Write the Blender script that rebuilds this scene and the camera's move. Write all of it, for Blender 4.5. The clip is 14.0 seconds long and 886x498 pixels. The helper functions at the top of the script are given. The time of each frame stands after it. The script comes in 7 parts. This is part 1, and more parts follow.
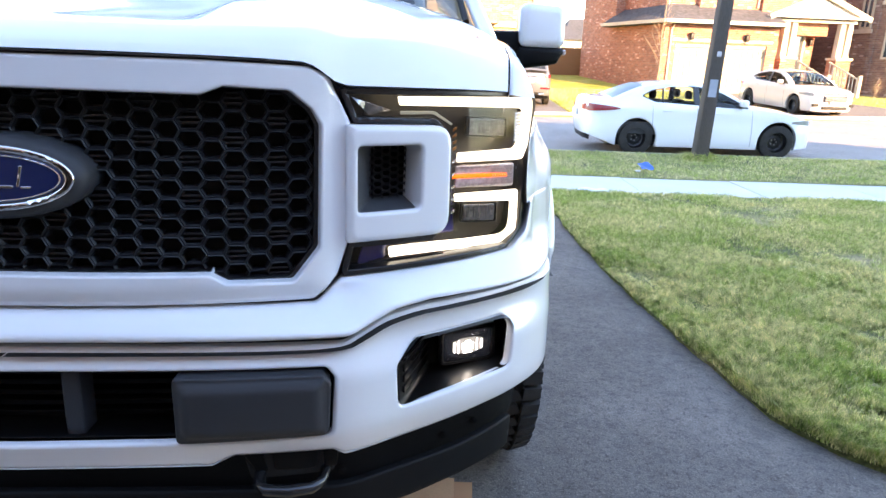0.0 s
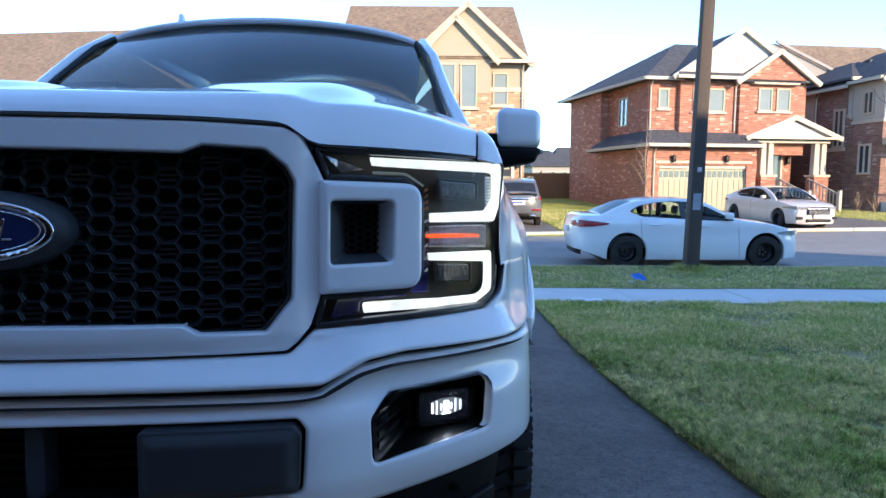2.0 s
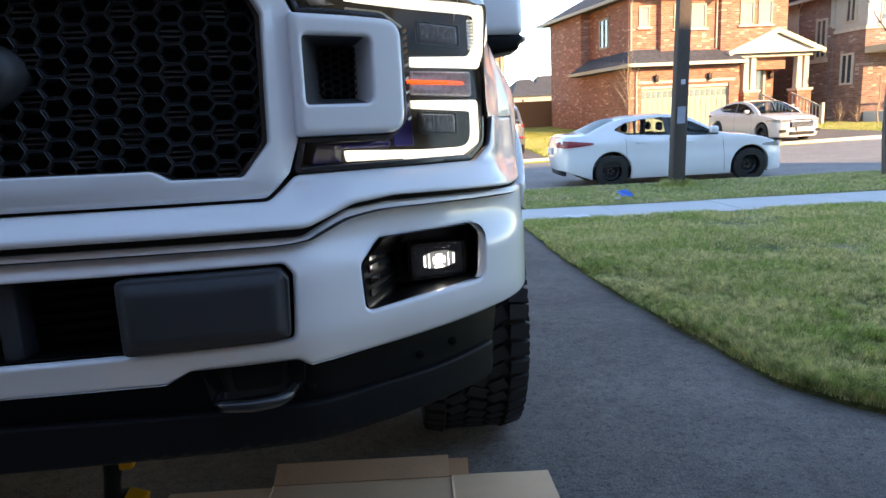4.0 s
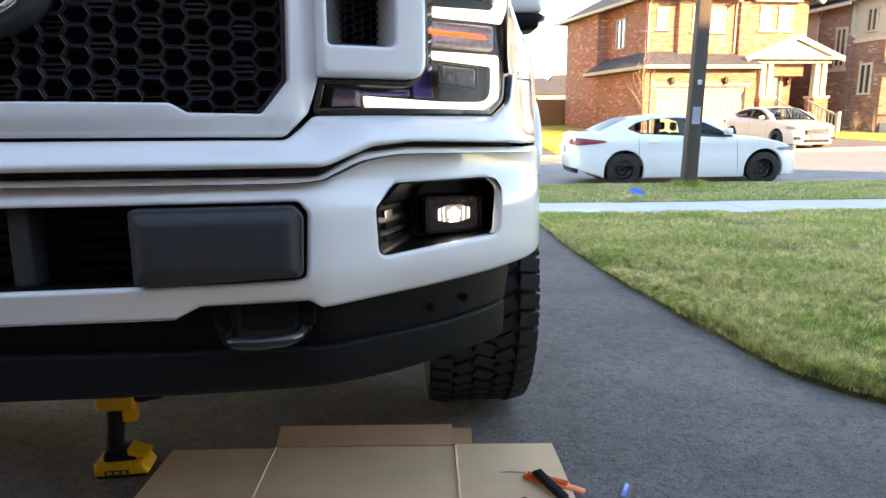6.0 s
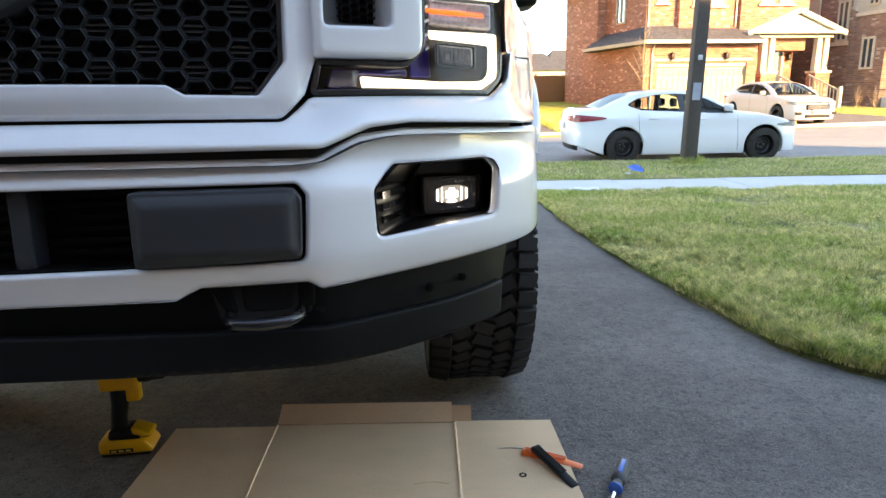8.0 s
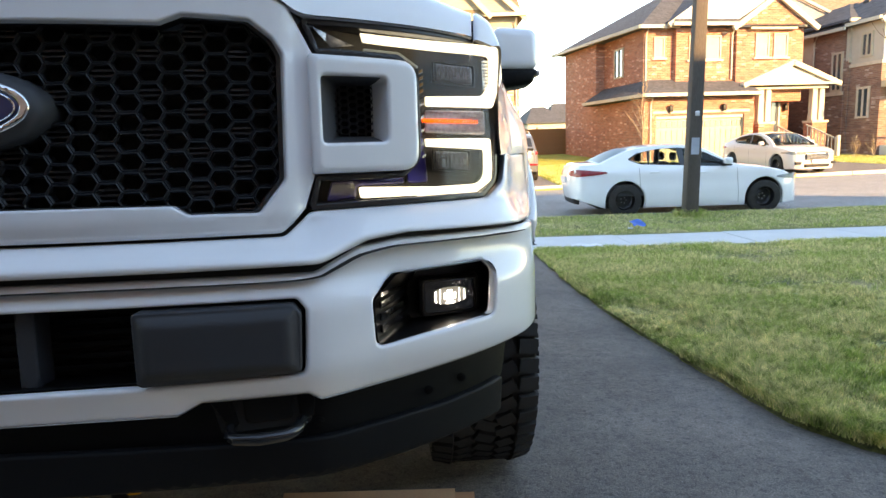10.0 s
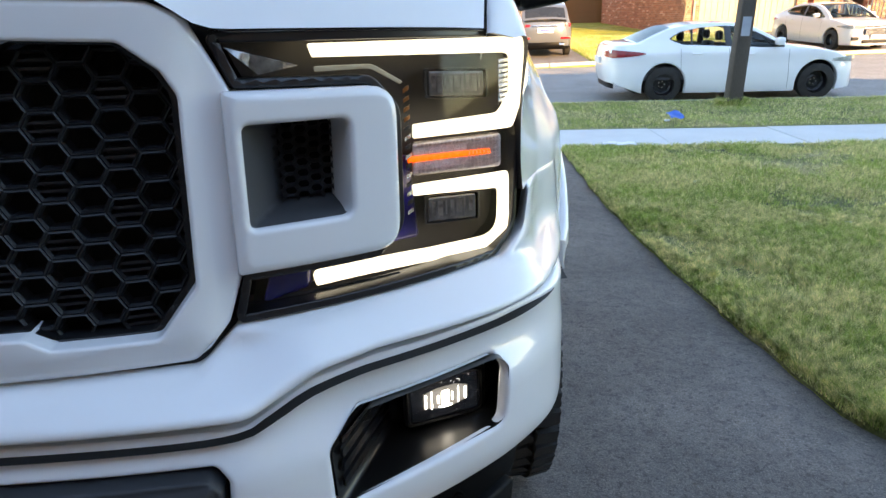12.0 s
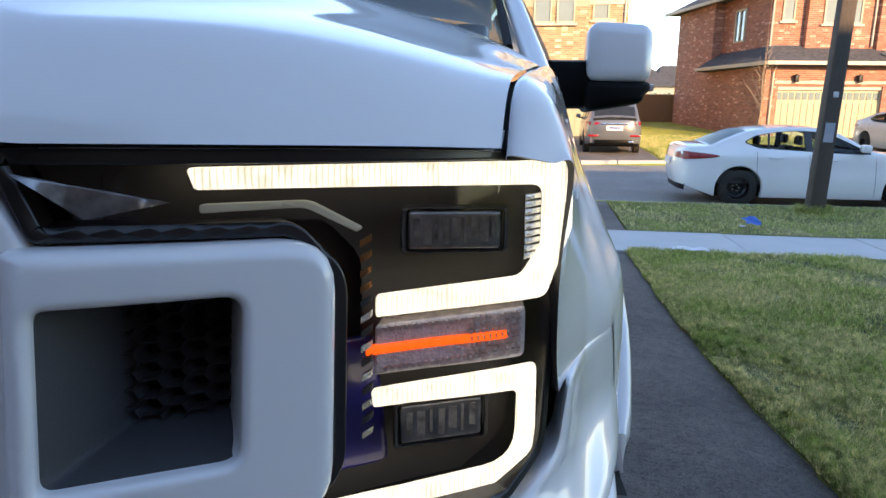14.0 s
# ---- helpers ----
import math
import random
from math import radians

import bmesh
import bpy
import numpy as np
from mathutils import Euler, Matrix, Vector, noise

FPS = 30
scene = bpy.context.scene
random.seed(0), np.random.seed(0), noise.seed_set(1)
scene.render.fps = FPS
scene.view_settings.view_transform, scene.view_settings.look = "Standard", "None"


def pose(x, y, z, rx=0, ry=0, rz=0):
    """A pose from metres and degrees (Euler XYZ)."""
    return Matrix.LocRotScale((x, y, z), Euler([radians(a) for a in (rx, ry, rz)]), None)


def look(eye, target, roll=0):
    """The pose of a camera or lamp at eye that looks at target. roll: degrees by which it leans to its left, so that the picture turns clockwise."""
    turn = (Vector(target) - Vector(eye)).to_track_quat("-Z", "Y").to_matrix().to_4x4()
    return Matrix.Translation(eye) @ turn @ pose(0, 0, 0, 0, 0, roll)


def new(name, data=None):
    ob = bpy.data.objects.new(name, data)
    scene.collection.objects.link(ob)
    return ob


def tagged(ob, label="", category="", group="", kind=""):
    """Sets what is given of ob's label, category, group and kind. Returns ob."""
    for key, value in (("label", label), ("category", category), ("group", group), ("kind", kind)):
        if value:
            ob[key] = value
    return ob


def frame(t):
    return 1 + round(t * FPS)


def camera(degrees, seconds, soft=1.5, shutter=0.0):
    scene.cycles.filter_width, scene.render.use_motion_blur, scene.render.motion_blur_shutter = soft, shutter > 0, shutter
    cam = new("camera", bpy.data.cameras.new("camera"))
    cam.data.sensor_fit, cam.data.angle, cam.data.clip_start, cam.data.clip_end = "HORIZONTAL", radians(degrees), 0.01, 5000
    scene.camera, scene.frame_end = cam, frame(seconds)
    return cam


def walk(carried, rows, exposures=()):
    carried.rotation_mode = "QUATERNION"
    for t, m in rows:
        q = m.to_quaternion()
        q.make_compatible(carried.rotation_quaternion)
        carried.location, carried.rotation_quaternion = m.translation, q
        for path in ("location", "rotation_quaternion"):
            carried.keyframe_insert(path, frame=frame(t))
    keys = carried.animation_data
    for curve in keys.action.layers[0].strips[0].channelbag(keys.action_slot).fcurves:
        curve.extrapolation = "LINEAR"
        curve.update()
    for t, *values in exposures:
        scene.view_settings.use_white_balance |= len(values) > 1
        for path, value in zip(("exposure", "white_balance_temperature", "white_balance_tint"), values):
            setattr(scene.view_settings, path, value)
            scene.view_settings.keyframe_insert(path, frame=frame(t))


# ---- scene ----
cam = camera(68.7, 14.0)

PATH = [
    (0, (0.78, -0.936, 1.22), (0.75, 0.978, 0.642), 1.8),
    (0.5, (0.782, -0.961, 1.208), (0.722, 0.948, 0.612), -3.3),
    (1, (0.825, -0.962, 1.119), (0.702, 1.006, 0.788), 1.4),
    (1.5, (0.84, -0.981, 1.101), (0.803, 1.007, 0.886), 0.8),
    (2, (0.828, -0.982, 1.104), (0.795, 1.007, 0.902), 0.1),
    (2.5, (0.821, -0.966, 1.093), (0.788, 1.03, 0.97), -2.4),
    (3, (0.817, -0.957, 1.051), (0.829, 1.031, 0.831), -1.4),
    (3.5, (0.819, -0.949, 0.989), (0.836, 1.025, 0.664), -2.3),
    (3.7, (0.822, -0.948, 0.965), (0.826, 1.015, 0.579), -3.1),
    (6, (0.806, -0.95, 0.862), (0.787, 1.008, 0.458), -0.8),
    (6.5, (0.804, -0.954, 0.843), (0.794, 0.989, 0.368), 0.3),
    (7, (0.809, -0.953, 0.853), (0.808, 0.989, 0.375), -0.5),
    (9.3, (0.804, -0.959, 0.931), (0.779, 1.003, 0.545), -1.4),
    (9.5, (0.8, -0.959, 0.955), (0.785, 1.013, 0.619), -1.2),
    (10, (0.823, -0.957, 0.96), (0.793, 1.017, 0.644), -2.0),
    (10.5, (0.852, -0.853, 1.067), (0.743, 1.088, 0.599), -4.1),
    (11, (0.911, -0.788, 1.215), (0.727, 1.075, 0.511), -2.2),
    (11.5, (0.919, -0.704, 1.215), (0.733, 1.152, 0.492), 0.2),
    (12, (0.863, -0.556, 1.18), (0.75, 1.316, 0.485), -1.7),
    (12.5, (0.848, -0.468, 1.192), (0.739, 1.416, 0.527), -1.4),
    (13, (0.882, -0.349, 1.172), (0.672, 1.548, 0.575), -0.9),
    (13.5, (0.909, -0.259, 1.173), (0.623, 1.651, 0.652), -0.3),
    (14, (0.905, -0.218, 1.19), (0.601, 1.709, 0.751), 0.3),
]
EXPOSURES = [(0, 3.48, 8300, 18), (0.5, 2.9, 8600, 14), (1.0, 2.68, 8000, 12), (1.5, 2.28, 7100, 12), (2.0, 1.90, 5700, 9), (2.5, 1.70, 5150, 14), (3, 1.73, 5800, 13), (3.5, 2.03, 6300, 11), (3.7, 2.18, 6800, 12), (5.8, 3.17, 9500, 14), (7.2, 3.12, 9500, 14), (9.5, 3.01, 9800, 11), (10.0, 2.81, 9400, 11), (10.5, 2.71, 8800, 11), (11, 2.7, 8700, 11), (11.5, 2.93, 8900, 11), (12.5, 2.73, 8600, 12), (13.5, 2.43, 8250, 12), (14, 2.07, 7600, 14)]
walk(cam, [(t, look(eye, target, roll)) for t, eye, target, roll in PATH], EXPOSURES)

# ---- light ----
SUN_AZ, SUN_EL = radians(32), radians(18)   # to the right of straight behind the camera
to_sun = Vector((math.sin(SUN_AZ) * math.cos(SUN_EL), -math.cos(SUN_AZ) * math.cos(SUN_EL), math.sin(SUN_EL)))
world = bpy.data.worlds.new("world")
scene.world = world
world.use_nodes = True
wn = world.node_tree
sky = wn.nodes.new("ShaderNodeTexSky")
sky.sky_type, sky.sun_disc = "NISHITA", False
sky.sun_elevation, sky.sun_rotation = SUN_EL, math.pi - SUN_AZ
sky.air_density, sky.dust_density, sky.ozone_density = 0.8, 0.0, 2.0
wn.nodes["Background"].inputs[1].default_value = 0.15
wn.links.new(sky.outputs[0], wn.nodes["Background"].inputs[0])
sun = new("sun", bpy.data.lights.new("sun", "SUN"))
sun.data.energy, sun.data.angle, sun.data.color = 2.7, radians(0.55), (1.0, 0.70, 0.40)
sun.matrix_world = look(to_sun * 60, (0, 0, 0))

# ---- materials ----
def shader(name):
    m = bpy.data.materials.new(name)
    m.use_nodes = True
    return m, m.node_tree, m.node_tree.nodes["Principled BSDF"]


def ramp(nt, source, stops):
    n = nt.nodes.new("ShaderNodeValToRGB")
    while len(n.color_ramp.elements) < len(stops):
        n.color_ramp.elements.new(0.5)
    for e, (at, c) in zip(n.color_ramp.elements, stops):
        e.position, e.color = at, (*c, 1)
    nt.links.new(source, n.inputs[0])
    return n.outputs[0]


def coords(nt, scale=(1, 1, 1), turn=(0, 0, 0), obj=True):
    t, m = nt.nodes.new("ShaderNodeTexCoord"), nt.nodes.new("ShaderNodeMapping")
    m.inputs["Scale"].default_value, m.inputs["Rotation"].default_value = scale, turn
    nt.links.new(t.outputs["Object" if obj else "Generated"], m.inputs[0])
    return m.outputs[0]


def noise_tex(nt, where, scale, detail=4.0, rough=0.55):
    n = nt.nodes.new("ShaderNodeTexNoise")
    n.inputs["Scale"].default_value, n.inputs["Detail"].default_value, n.inputs["Roughness"].default_value = scale, detail, rough
    nt.links.new(where, n.inputs["Vector"])
    return n.outputs["Fac"]


def mixed(nt, a, b, fac, kind="MIX"):
    n = nt.nodes.new("ShaderNodeMix")
    n.data_type, n.blend_type = "RGBA", kind
    for socket, v in ((n.inputs["Factor"], fac), (n.inputs["A"], a), (n.inputs["B"], b)):
        if hasattr(v, "is_output"):
            nt.links.new(v, socket)
        else:
            socket.default_value = v if isinstance(v, (int, float)) else (*v, 1)
    return n.outputs["Result"]


def bumped(nt, bsdf, height, strength, distance):
    b = nt.nodes.new("ShaderNodeBump")
    b.inputs["Strength"].default_value, b.inputs["Distance"].default_value = strength, distance
    nt.links.new(height, b.inputs["Height"])
    nt.links.new(b.outputs[0], bsdf.inputs["Normal"])


def plain(name, color, rough=0.5, metal=0.0, coat=0.0, spread=0.12, scale=6.0, grain=0.0, grain_scale=120.0, fine=0.0, stretch=(1, 1, 1)):
    """A surface with a slow unevenness in tone and roughness and a fine relief."""
    m, nt, b = shader(name)
    at = coords(nt, stretch)
    slow = noise_tex(nt, at, scale, 5)
    lo, hi = [c * (1 - spread) for c in color], [min(1, c * (1 + spread)) for c in color]
    col = ramp(nt, slow, [(0.3, lo), (0.7, hi)])
    if fine:
        speck = noise_tex(nt, at, grain_scale, 3)
        col = mixed(nt, col, ramp(nt, speck, [(0.35, [c * (1 - fine) for c in color]), (0.65, [min(1, c * (1 + fine)) for c in color])]), 0.5)
    nt.links.new(col, b.inputs["Base Color"])
    b.inputs["Roughness"].default_value, b.inputs["Metallic"].default_value = rough, metal
    if coat:
        b.inputs["Coat Weight"].default_value, b.inputs["Coat Roughness"].default_value = coat, 0.03
    if grain:
        bumped(nt, b, noise_tex(nt, at, grain_scale, 3), grain, 0.002)
    return m


def glow(name, color, strength, core=None):
    m, nt, b = shader(name)
    b.inputs["Base Color"].default_value = (*color, 1)
    b.inputs["Emission Color"].default_value = (*color, 1)
    b.inputs["Emission Strength"].default_value = strength
    return m


def clear_glass(name, tint=(1, 1, 1), ior=1.45, rough=0.0):
    m, nt, b = shader(name)
    nt.nodes.remove(b)
    out = nt.nodes["Material Output"]
    tr, gl, fr, mx = (nt.nodes.new("ShaderNode" + k) for k in ("BsdfTransparent", "BsdfGlossy", "Fresnel", "MixShader"))
    tr.inputs[0].default_value, gl.inputs["Roughness"].default_value, fr.inputs[0].default_value = (*tint, 1), rough, ior
    nt.links.new(fr.outputs[0], mx.inputs[0])
    nt.links.new(tr.outputs[0], mx.inputs[1])
    nt.links.new(gl.outputs[0], mx.inputs[2])
    nt.links.new(mx.outputs[0], out.inputs[0])
    return m


PAINT = plain("white_paint", (0.80, 0.805, 0.81), 0.30, 0, 1.0, 0.015, 2.0)
PAINT_TRIM = plain("white_trim_paint", (0.77, 0.775, 0.78), 0.32, 0, 1.0, 0.015, 2.0)
for gloss in (PAINT, PAINT_TRIM):
    gloss.node_tree.nodes["Principled BSDF"].inputs["Coat IOR"].default_value = 1.5
    gloss.node_tree.nodes["Principled BSDF"].inputs["Specular IOR Level"].default_value = 0.3
BLACK_PLASTIC = plain("black_textured_plastic", (0.0030, 0.0031, 0.0035), 0.38, 0, 0, 0.25, 8, 0.5, 900)
GREY_PLASTIC = plain("charcoal_plastic", (0.030, 0.032, 0.036), 0.5, 0, 0, 0.12, 6, 0.35, 900)
MESH_PLASTIC = plain("black_mesh_plastic", (0.0085, 0.009, 0.0105), 0.38, 0, 0, 0.2, 8, 0.2, 700)
GLOSS_BLACK = plain("gloss_black", (0.010, 0.010, 0.011), 0.30, 0, 0.1, 0.2, 4)
SKIRT_PLASTIC = plain("worn_charcoal_skirt", (0.0062, 0.0066, 0.0072), 0.5, 0, 0, 0.3, 5, 0.4, 700, 0.2)
for matt, gloss in ((BLACK_PLASTIC, 0.10), (GREY_PLASTIC, 0.4), (SKIRT_PLASTIC, 0.12)):
    matt.node_tree.nodes["Principled BSDF"].inputs["Specular IOR Level"].default_value = gloss
# near-black with deep shade put into the colour, for openings and undersides
SHADE_BLACK = plain("dark_recess", (0.006, 0.006, 0.006), 0.8, 0, 0, 0.2, 4)
RUBBER = plain("tyre_rubber", (0.013, 0.013, 0.0135), 0.75, 0, 0, 0.3, 9, 0.6, 260, 0.25)
# near-black for rubber trim, and for shade put into gaps and openings
SEAL_AND_SHADE = plain("gap_seal", (0.01, 0.01, 0.01), 0.7)
CHROME = plain("chrome", (0.85, 0.86, 0.88), 0.08, 1.0, 0, 0.02, 5)
STEEL = plain("worn_steel", (0.42, 0.42, 0.43), 0.35, 1.0, 0, 0.2, 20, 0.2, 300)
BLUE_BADGE = plain("badge_blue", (0.012, 0.022, 0.085), 0.25, 0, 0.8, 0.1, 10)

# ---- tools ----
from mathutils.geometry import delaunay_2d_cdt


def link(name, me, material, parent=None, label=""):
    if material is not None and not me.materials:
        me.materials.append(material)
    ob = new(name, me)
    if parent is not None:
        ob.parent = parent
    if label:
        ob["label"] = label
    return ob


def mesh(name, verts, faces, smooth=False):
    me = bpy.data.meshes.new(name)
    me.from_pydata([tuple(v) for v in verts], [], faces)
    me.update()
    if smooth:
        me.shade_smooth()
        me.set_sharp_from_angle(angle=radians(smooth if smooth > 1 else 40))
    return me


def part(name, bm, material, parent=None, label="", smooth=False):
    """Links a bmesh as one mesh object under a thing or a part."""
    me = bpy.data.meshes.new(name)
    bmesh.ops.recalc_face_normals(bm, faces=bm.faces)
    bm.to_mesh(me)
    bm.free()
    if smooth:
        me.shade_smooth()
        me.set_sharp_from_angle(angle=radians(smooth if smooth > 1 else 40))
    return link(name, me, material, parent, label)


def thing(name, m=Matrix(), label="", category="", group="", kind=""):
    ob = new(name)
    ob.matrix_world = m
    return tagged(ob, label, category, group, kind)


def box_bm(bm, x0, y0, z0, x1, y1, z1, bevel=0.0, segments=2, m=None):
    r = bmesh.ops.create_cube(bm, size=1.0)
    mm = Matrix.Translation(((x0 + x1) / 2, (y0 + y1) / 2, (z0 + z1) / 2)) @ Matrix.Diagonal((abs(x1 - x0), abs(y1 - y0), abs(z1 - z0), 1))
    bmesh.ops.transform(bm, matrix=mm, verts=r["verts"])
    vs = r["verts"]
    if bevel:
        es = list({e for v in vs for e in v.link_edges})
        out = bmesh.ops.bevel(bm, geom=es, offset=bevel, segments=segments, affect="EDGES", profile=0.5)
        vs = list({v for v in out["verts"]} | {v for v in vs if v.is_valid})
    if m is not None:
        bmesh.ops.transform(bm, matrix=m, verts=vs)
    return vs


def box(name, x0, y0, z0, x1, y1, z1, material, parent=None, label="", bevel=0.0, m=None):
    bm = bmesh.new()
    box_bm(bm, x0, y0, z0, x1, y1, z1, bevel, 2, m)
    return part(name, bm, material, parent, label, smooth=bool(bevel))


def lathe_bm(bm, profile, m=Matrix(), steps=32, caps=True):
    """Profile of (radius, height) turned about the z axis."""
    rings = []
    for r, h in profile:
        rings.append([bm.verts.new(m @ Vector((r * math.cos(a), r * math.sin(a), h))) for a in (2 * math.pi * i / steps for i in range(steps))])
    for a, b in zip(rings, rings[1:]):
        for i in range(steps):
            j = (i + 1) % steps
            bm.faces.new((a[i], a[j], b[j], b[i]))
    if caps and profile[0][0] > 1e-6:
        bm.faces.new(rings[0][::-1])
    if caps and profile[-1][0] > 1e-6:
        bm.faces.new(rings[-1])
    return rings


def tube_bm(bm, points, radius, steps=8, caps=True):
    """A round bar along points; radius may be a list."""
    pts = [Vector(p) for p in points]
    rings = []
    for i, p in enumerate(pts):
        d = (pts[min(i + 1, len(pts) - 1)] - pts[max(i - 1, 0)]).normalized()
        side = d.cross(Vector((0, 0, 1)) if abs(d.z) < 0.9 else Vector((1, 0, 0))).normalized()
        up = side.cross(d)
        r = radius[i] if isinstance(radius, (list, tuple)) else radius
        rings.append([bm.verts.new(p + (side * math.cos(a) + up * math.sin(a)) * r) for a in (2 * math.pi * k / steps for k in range(steps))])
    for a, b in zip(rings, rings[1:]):
        for i in range(steps):
            j = (i + 1) % steps
            bm.faces.new((a[i], a[j], b[j], b[i]))
    if caps:
        bm.faces.new(rings[0][::-1])
        bm.faces.new(rings[-1])


def grid_mesh(name, nu, nv, fn, smooth=40, flip=False):
    """A sheet of points fn(s, t), s and t from 0 to 1."""
    verts = [fn(i / nu, j / nv) for j in range(nv + 1) for i in range(nu + 1)]
    faces = []
    for j in range(nv):
        for i in range(nu):
            a = j * (nu + 1) + i
            q = (a, a + 1, a + nu + 2, a + nu + 1)
            faces.append(q[::-1] if flip else q)
    return mesh(name, verts, faces, smooth)


def curve(xs, ys):
    """A smooth monotone curve through points; beyond them it goes on straight."""
    xs, ys = np.array(xs, float), np.array(ys, float)
    h, d = np.diff(xs), np.diff(ys) / np.diff(xs)
    g = np.zeros(len(xs))
    g[0], g[-1] = d[0], d[-1]
    for i in range(1, len(xs) - 1):
        g[i] = 0 if d[i - 1] * d[i] <= 0 else 2 * d[i - 1] * d[i] / (d[i - 1] + d[i])

    def f(x):
        if x <= xs[0]:
            return float(ys[0] + g[0] * (x - xs[0]))
        if x >= xs[-1]:
            return float(ys[-1] + g[-1] * (x - xs[-1]))
        i = int(np.searchsorted(xs, x) - 1)
        t = (x - xs[i]) / h[i]
        return float((2 * t**3 - 3 * t * t + 1) * ys[i] + (t**3 - 2 * t * t + t) * h[i] * g[i] + (3 * t * t - 2 * t**3) * ys[i + 1] + (t**3 - t * t) * h[i] * g[i + 1])
    return f


def smooth01(x, a=0.0, b=1.0):
    t = min(1.0, max(0.0, (x - a) / (b - a)))
    return t * t * (3 - 2 * t)


def rounded(corners, arc=5):
    """An outline from corners (x, y, radius)."""
    out, n = [], len(corners)
    for i in range(n):
        p0, p, p1 = (Vector(corners[(i + k) % n][:2]) for k in (-1, 0, 1))
        r = corners[i][2] if len(corners[i]) > 2 else 0
        a, b = (p0 - p).normalized(), (p1 - p).normalized()
        if r <= 0 or abs(a.cross(b)) < 0.02:
            out.append(tuple(p))
            continue
        half = math.acos(max(-1, min(1, a.dot(b)))) / 2
        t = min(r / math.tan(half), 0.48 * (p0 - p).length, 0.48 * (p1 - p).length)
        s, e = p + a * t, p + b * t
        for k in range(arc + 1):
            f = k / arc
            out.append(tuple(s * (1 - f) ** 2 + p * 2 * f * (1 - f) + e * f * f))
    return out


def mirrored_outline(right):
    """A closed outline from its right half, listed from the middle above round to the middle below."""
    return right + [(-x, y) for x, y in reversed(right) if x > 1e-4]


def resampled(loop, step):
    out = []
    for i, p in enumerate(loop):
        q = loop[(i + 1) % len(loop)]
        n = max(1, math.ceil(math.dist(p, q) / step))
        out += [(p[0] + (q[0] - p[0]) * k / n, p[1] + (q[1] - p[1]) * k / n) for k in range(n)]
    return out


def inside(pts, loops):
    odd = np.zeros(len(pts), bool)
    for loop in loops:
        a = np.array(loop)
        b = np.roll(a, -1, 0)
        for (x0, y0), (x1, y1) in zip(a, b):
            c = (y0 > pts[:, 1]) != (y1 > pts[:, 1])
            if y1 != y0:
                odd ^= c & (pts[:, 0] < (x1 - x0) * (pts[:, 1] - y0) / (y1 - y0) + x0)
    return odd


def edge_distance(pts, loop):
    best = np.full(len(pts), 1e9)
    a = np.array(loop)
    b = np.roll(a, -1, 0)
    for p, q in zip(a, b):
        d = q - p
        l2 = max(1e-12, float(d @ d))
        t = np.clip(((pts - p) @ d) / l2, 0, 1)
        best = np.minimum(best, np.linalg.norm(pts - (p + t[:, None] * d), axis=1))
    return best


def panel_mesh(name, outer, holes, place, r=0.01, hole_r=None, thick=0.02, step=0.03, dish=None):
    """A pressed panel: an outline with holes, laid out by place(a, b, depth), its edges rolled over by the radius r and turned in by thick."""
    hole_r = r if hole_r is None else hole_r
    loops = [resampled(outer, step)] + [resampled(h, step) for h in holes]
    radii = [r] + [hole_r] * len(holes)
    base = np.array([p for l in loops for p in l])
    extra = []
    for l, rad in zip(loops, radii):
        a = np.array(l)
        t = np.roll(a, -1, 0) - np.roll(a, 1, 0)
        n = np.stack([-t[:, 1], t[:, 0]], 1)
        n /= np.maximum(1e-9, np.linalg.norm(n, axis=1))[:, None]
        for f in (0.12, 0.4, 0.75, 1.0, 1.35):
            for sign in (1, -1):
                extra.append((a + n * sign * rad * f, rad * f))
    lo, hi = base.min(0), base.max(0)
    gx, gy = np.meshgrid(np.arange(lo[0] + step / 2, hi[0], step), np.arange(lo[1] + step / 2, hi[1], step))
    grid = np.stack([gx.ravel(), gy.ravel()], 1)
    keep = [base]
    for pts, least in [(grid, max(r, hole_r) * 1.7)] + extra:
        ok = inside(pts, loops)
        for l in loops:
            ok &= edge_distance(pts, l) > 0.93 * least
        keep.append(pts[ok])
    pts = np.concatenate(keep)
    edges, k = [], 0
    for l in loops:
        edges += [(k + i, k + (i + 1) % len(l)) for i in range(len(l))]
        k += len(l)
    vs, _, fs, *_ = delaunay_2d_cdt([Vector(p) for p in pts], edges, [], 0, 1e-6)
    vs = np.array([tuple(v) for v in vs])
    centre = np.array([vs[list(f)].mean(0) for f in fs])
    fs = [list(f) for f, ok in zip(fs, inside(centre, loops)) if ok]
    depth = np.zeros(len(vs))
    for l, rad in zip(loops, radii):
        if rad > 0:
            q = 1 - np.minimum(edge_distance(vs, l) / rad, 1)
            depth = np.maximum(depth, rad * (1 - np.sqrt(np.maximum(0, 1 - q * q))))
    verts = [place(float(a), float(b), float(d) - (dish(float(a), float(b)) if dish else 0)) for (a, b), d in zip(vs, depth)]
    faces = []
    for f in fs:
        p, q, s = (vs[i] for i in f[:3])
        faces.append(f if (q[0] - p[0]) * (s[1] - p[1]) - (q[1] - p[1]) * (s[0] - p[0]) > 0 else f[::-1])
    if thick:
        use = {}
        for f in faces:
            for i in range(len(f)):
                use[(f[i], f[(i + 1) % len(f)])] = True
        rim = [e for e in use if (e[1], e[0]) not in use]
        back = {}
        for a, b in rim:
            for i in (a, b):
                if i not in back:
                    back[i] = len(verts)
                    verts.append(place(float(vs[i][0]), float(vs[i][1]), float(depth[i]) + thick))
        faces += [(b, a, back[a], back[b]) for a, b in rim]
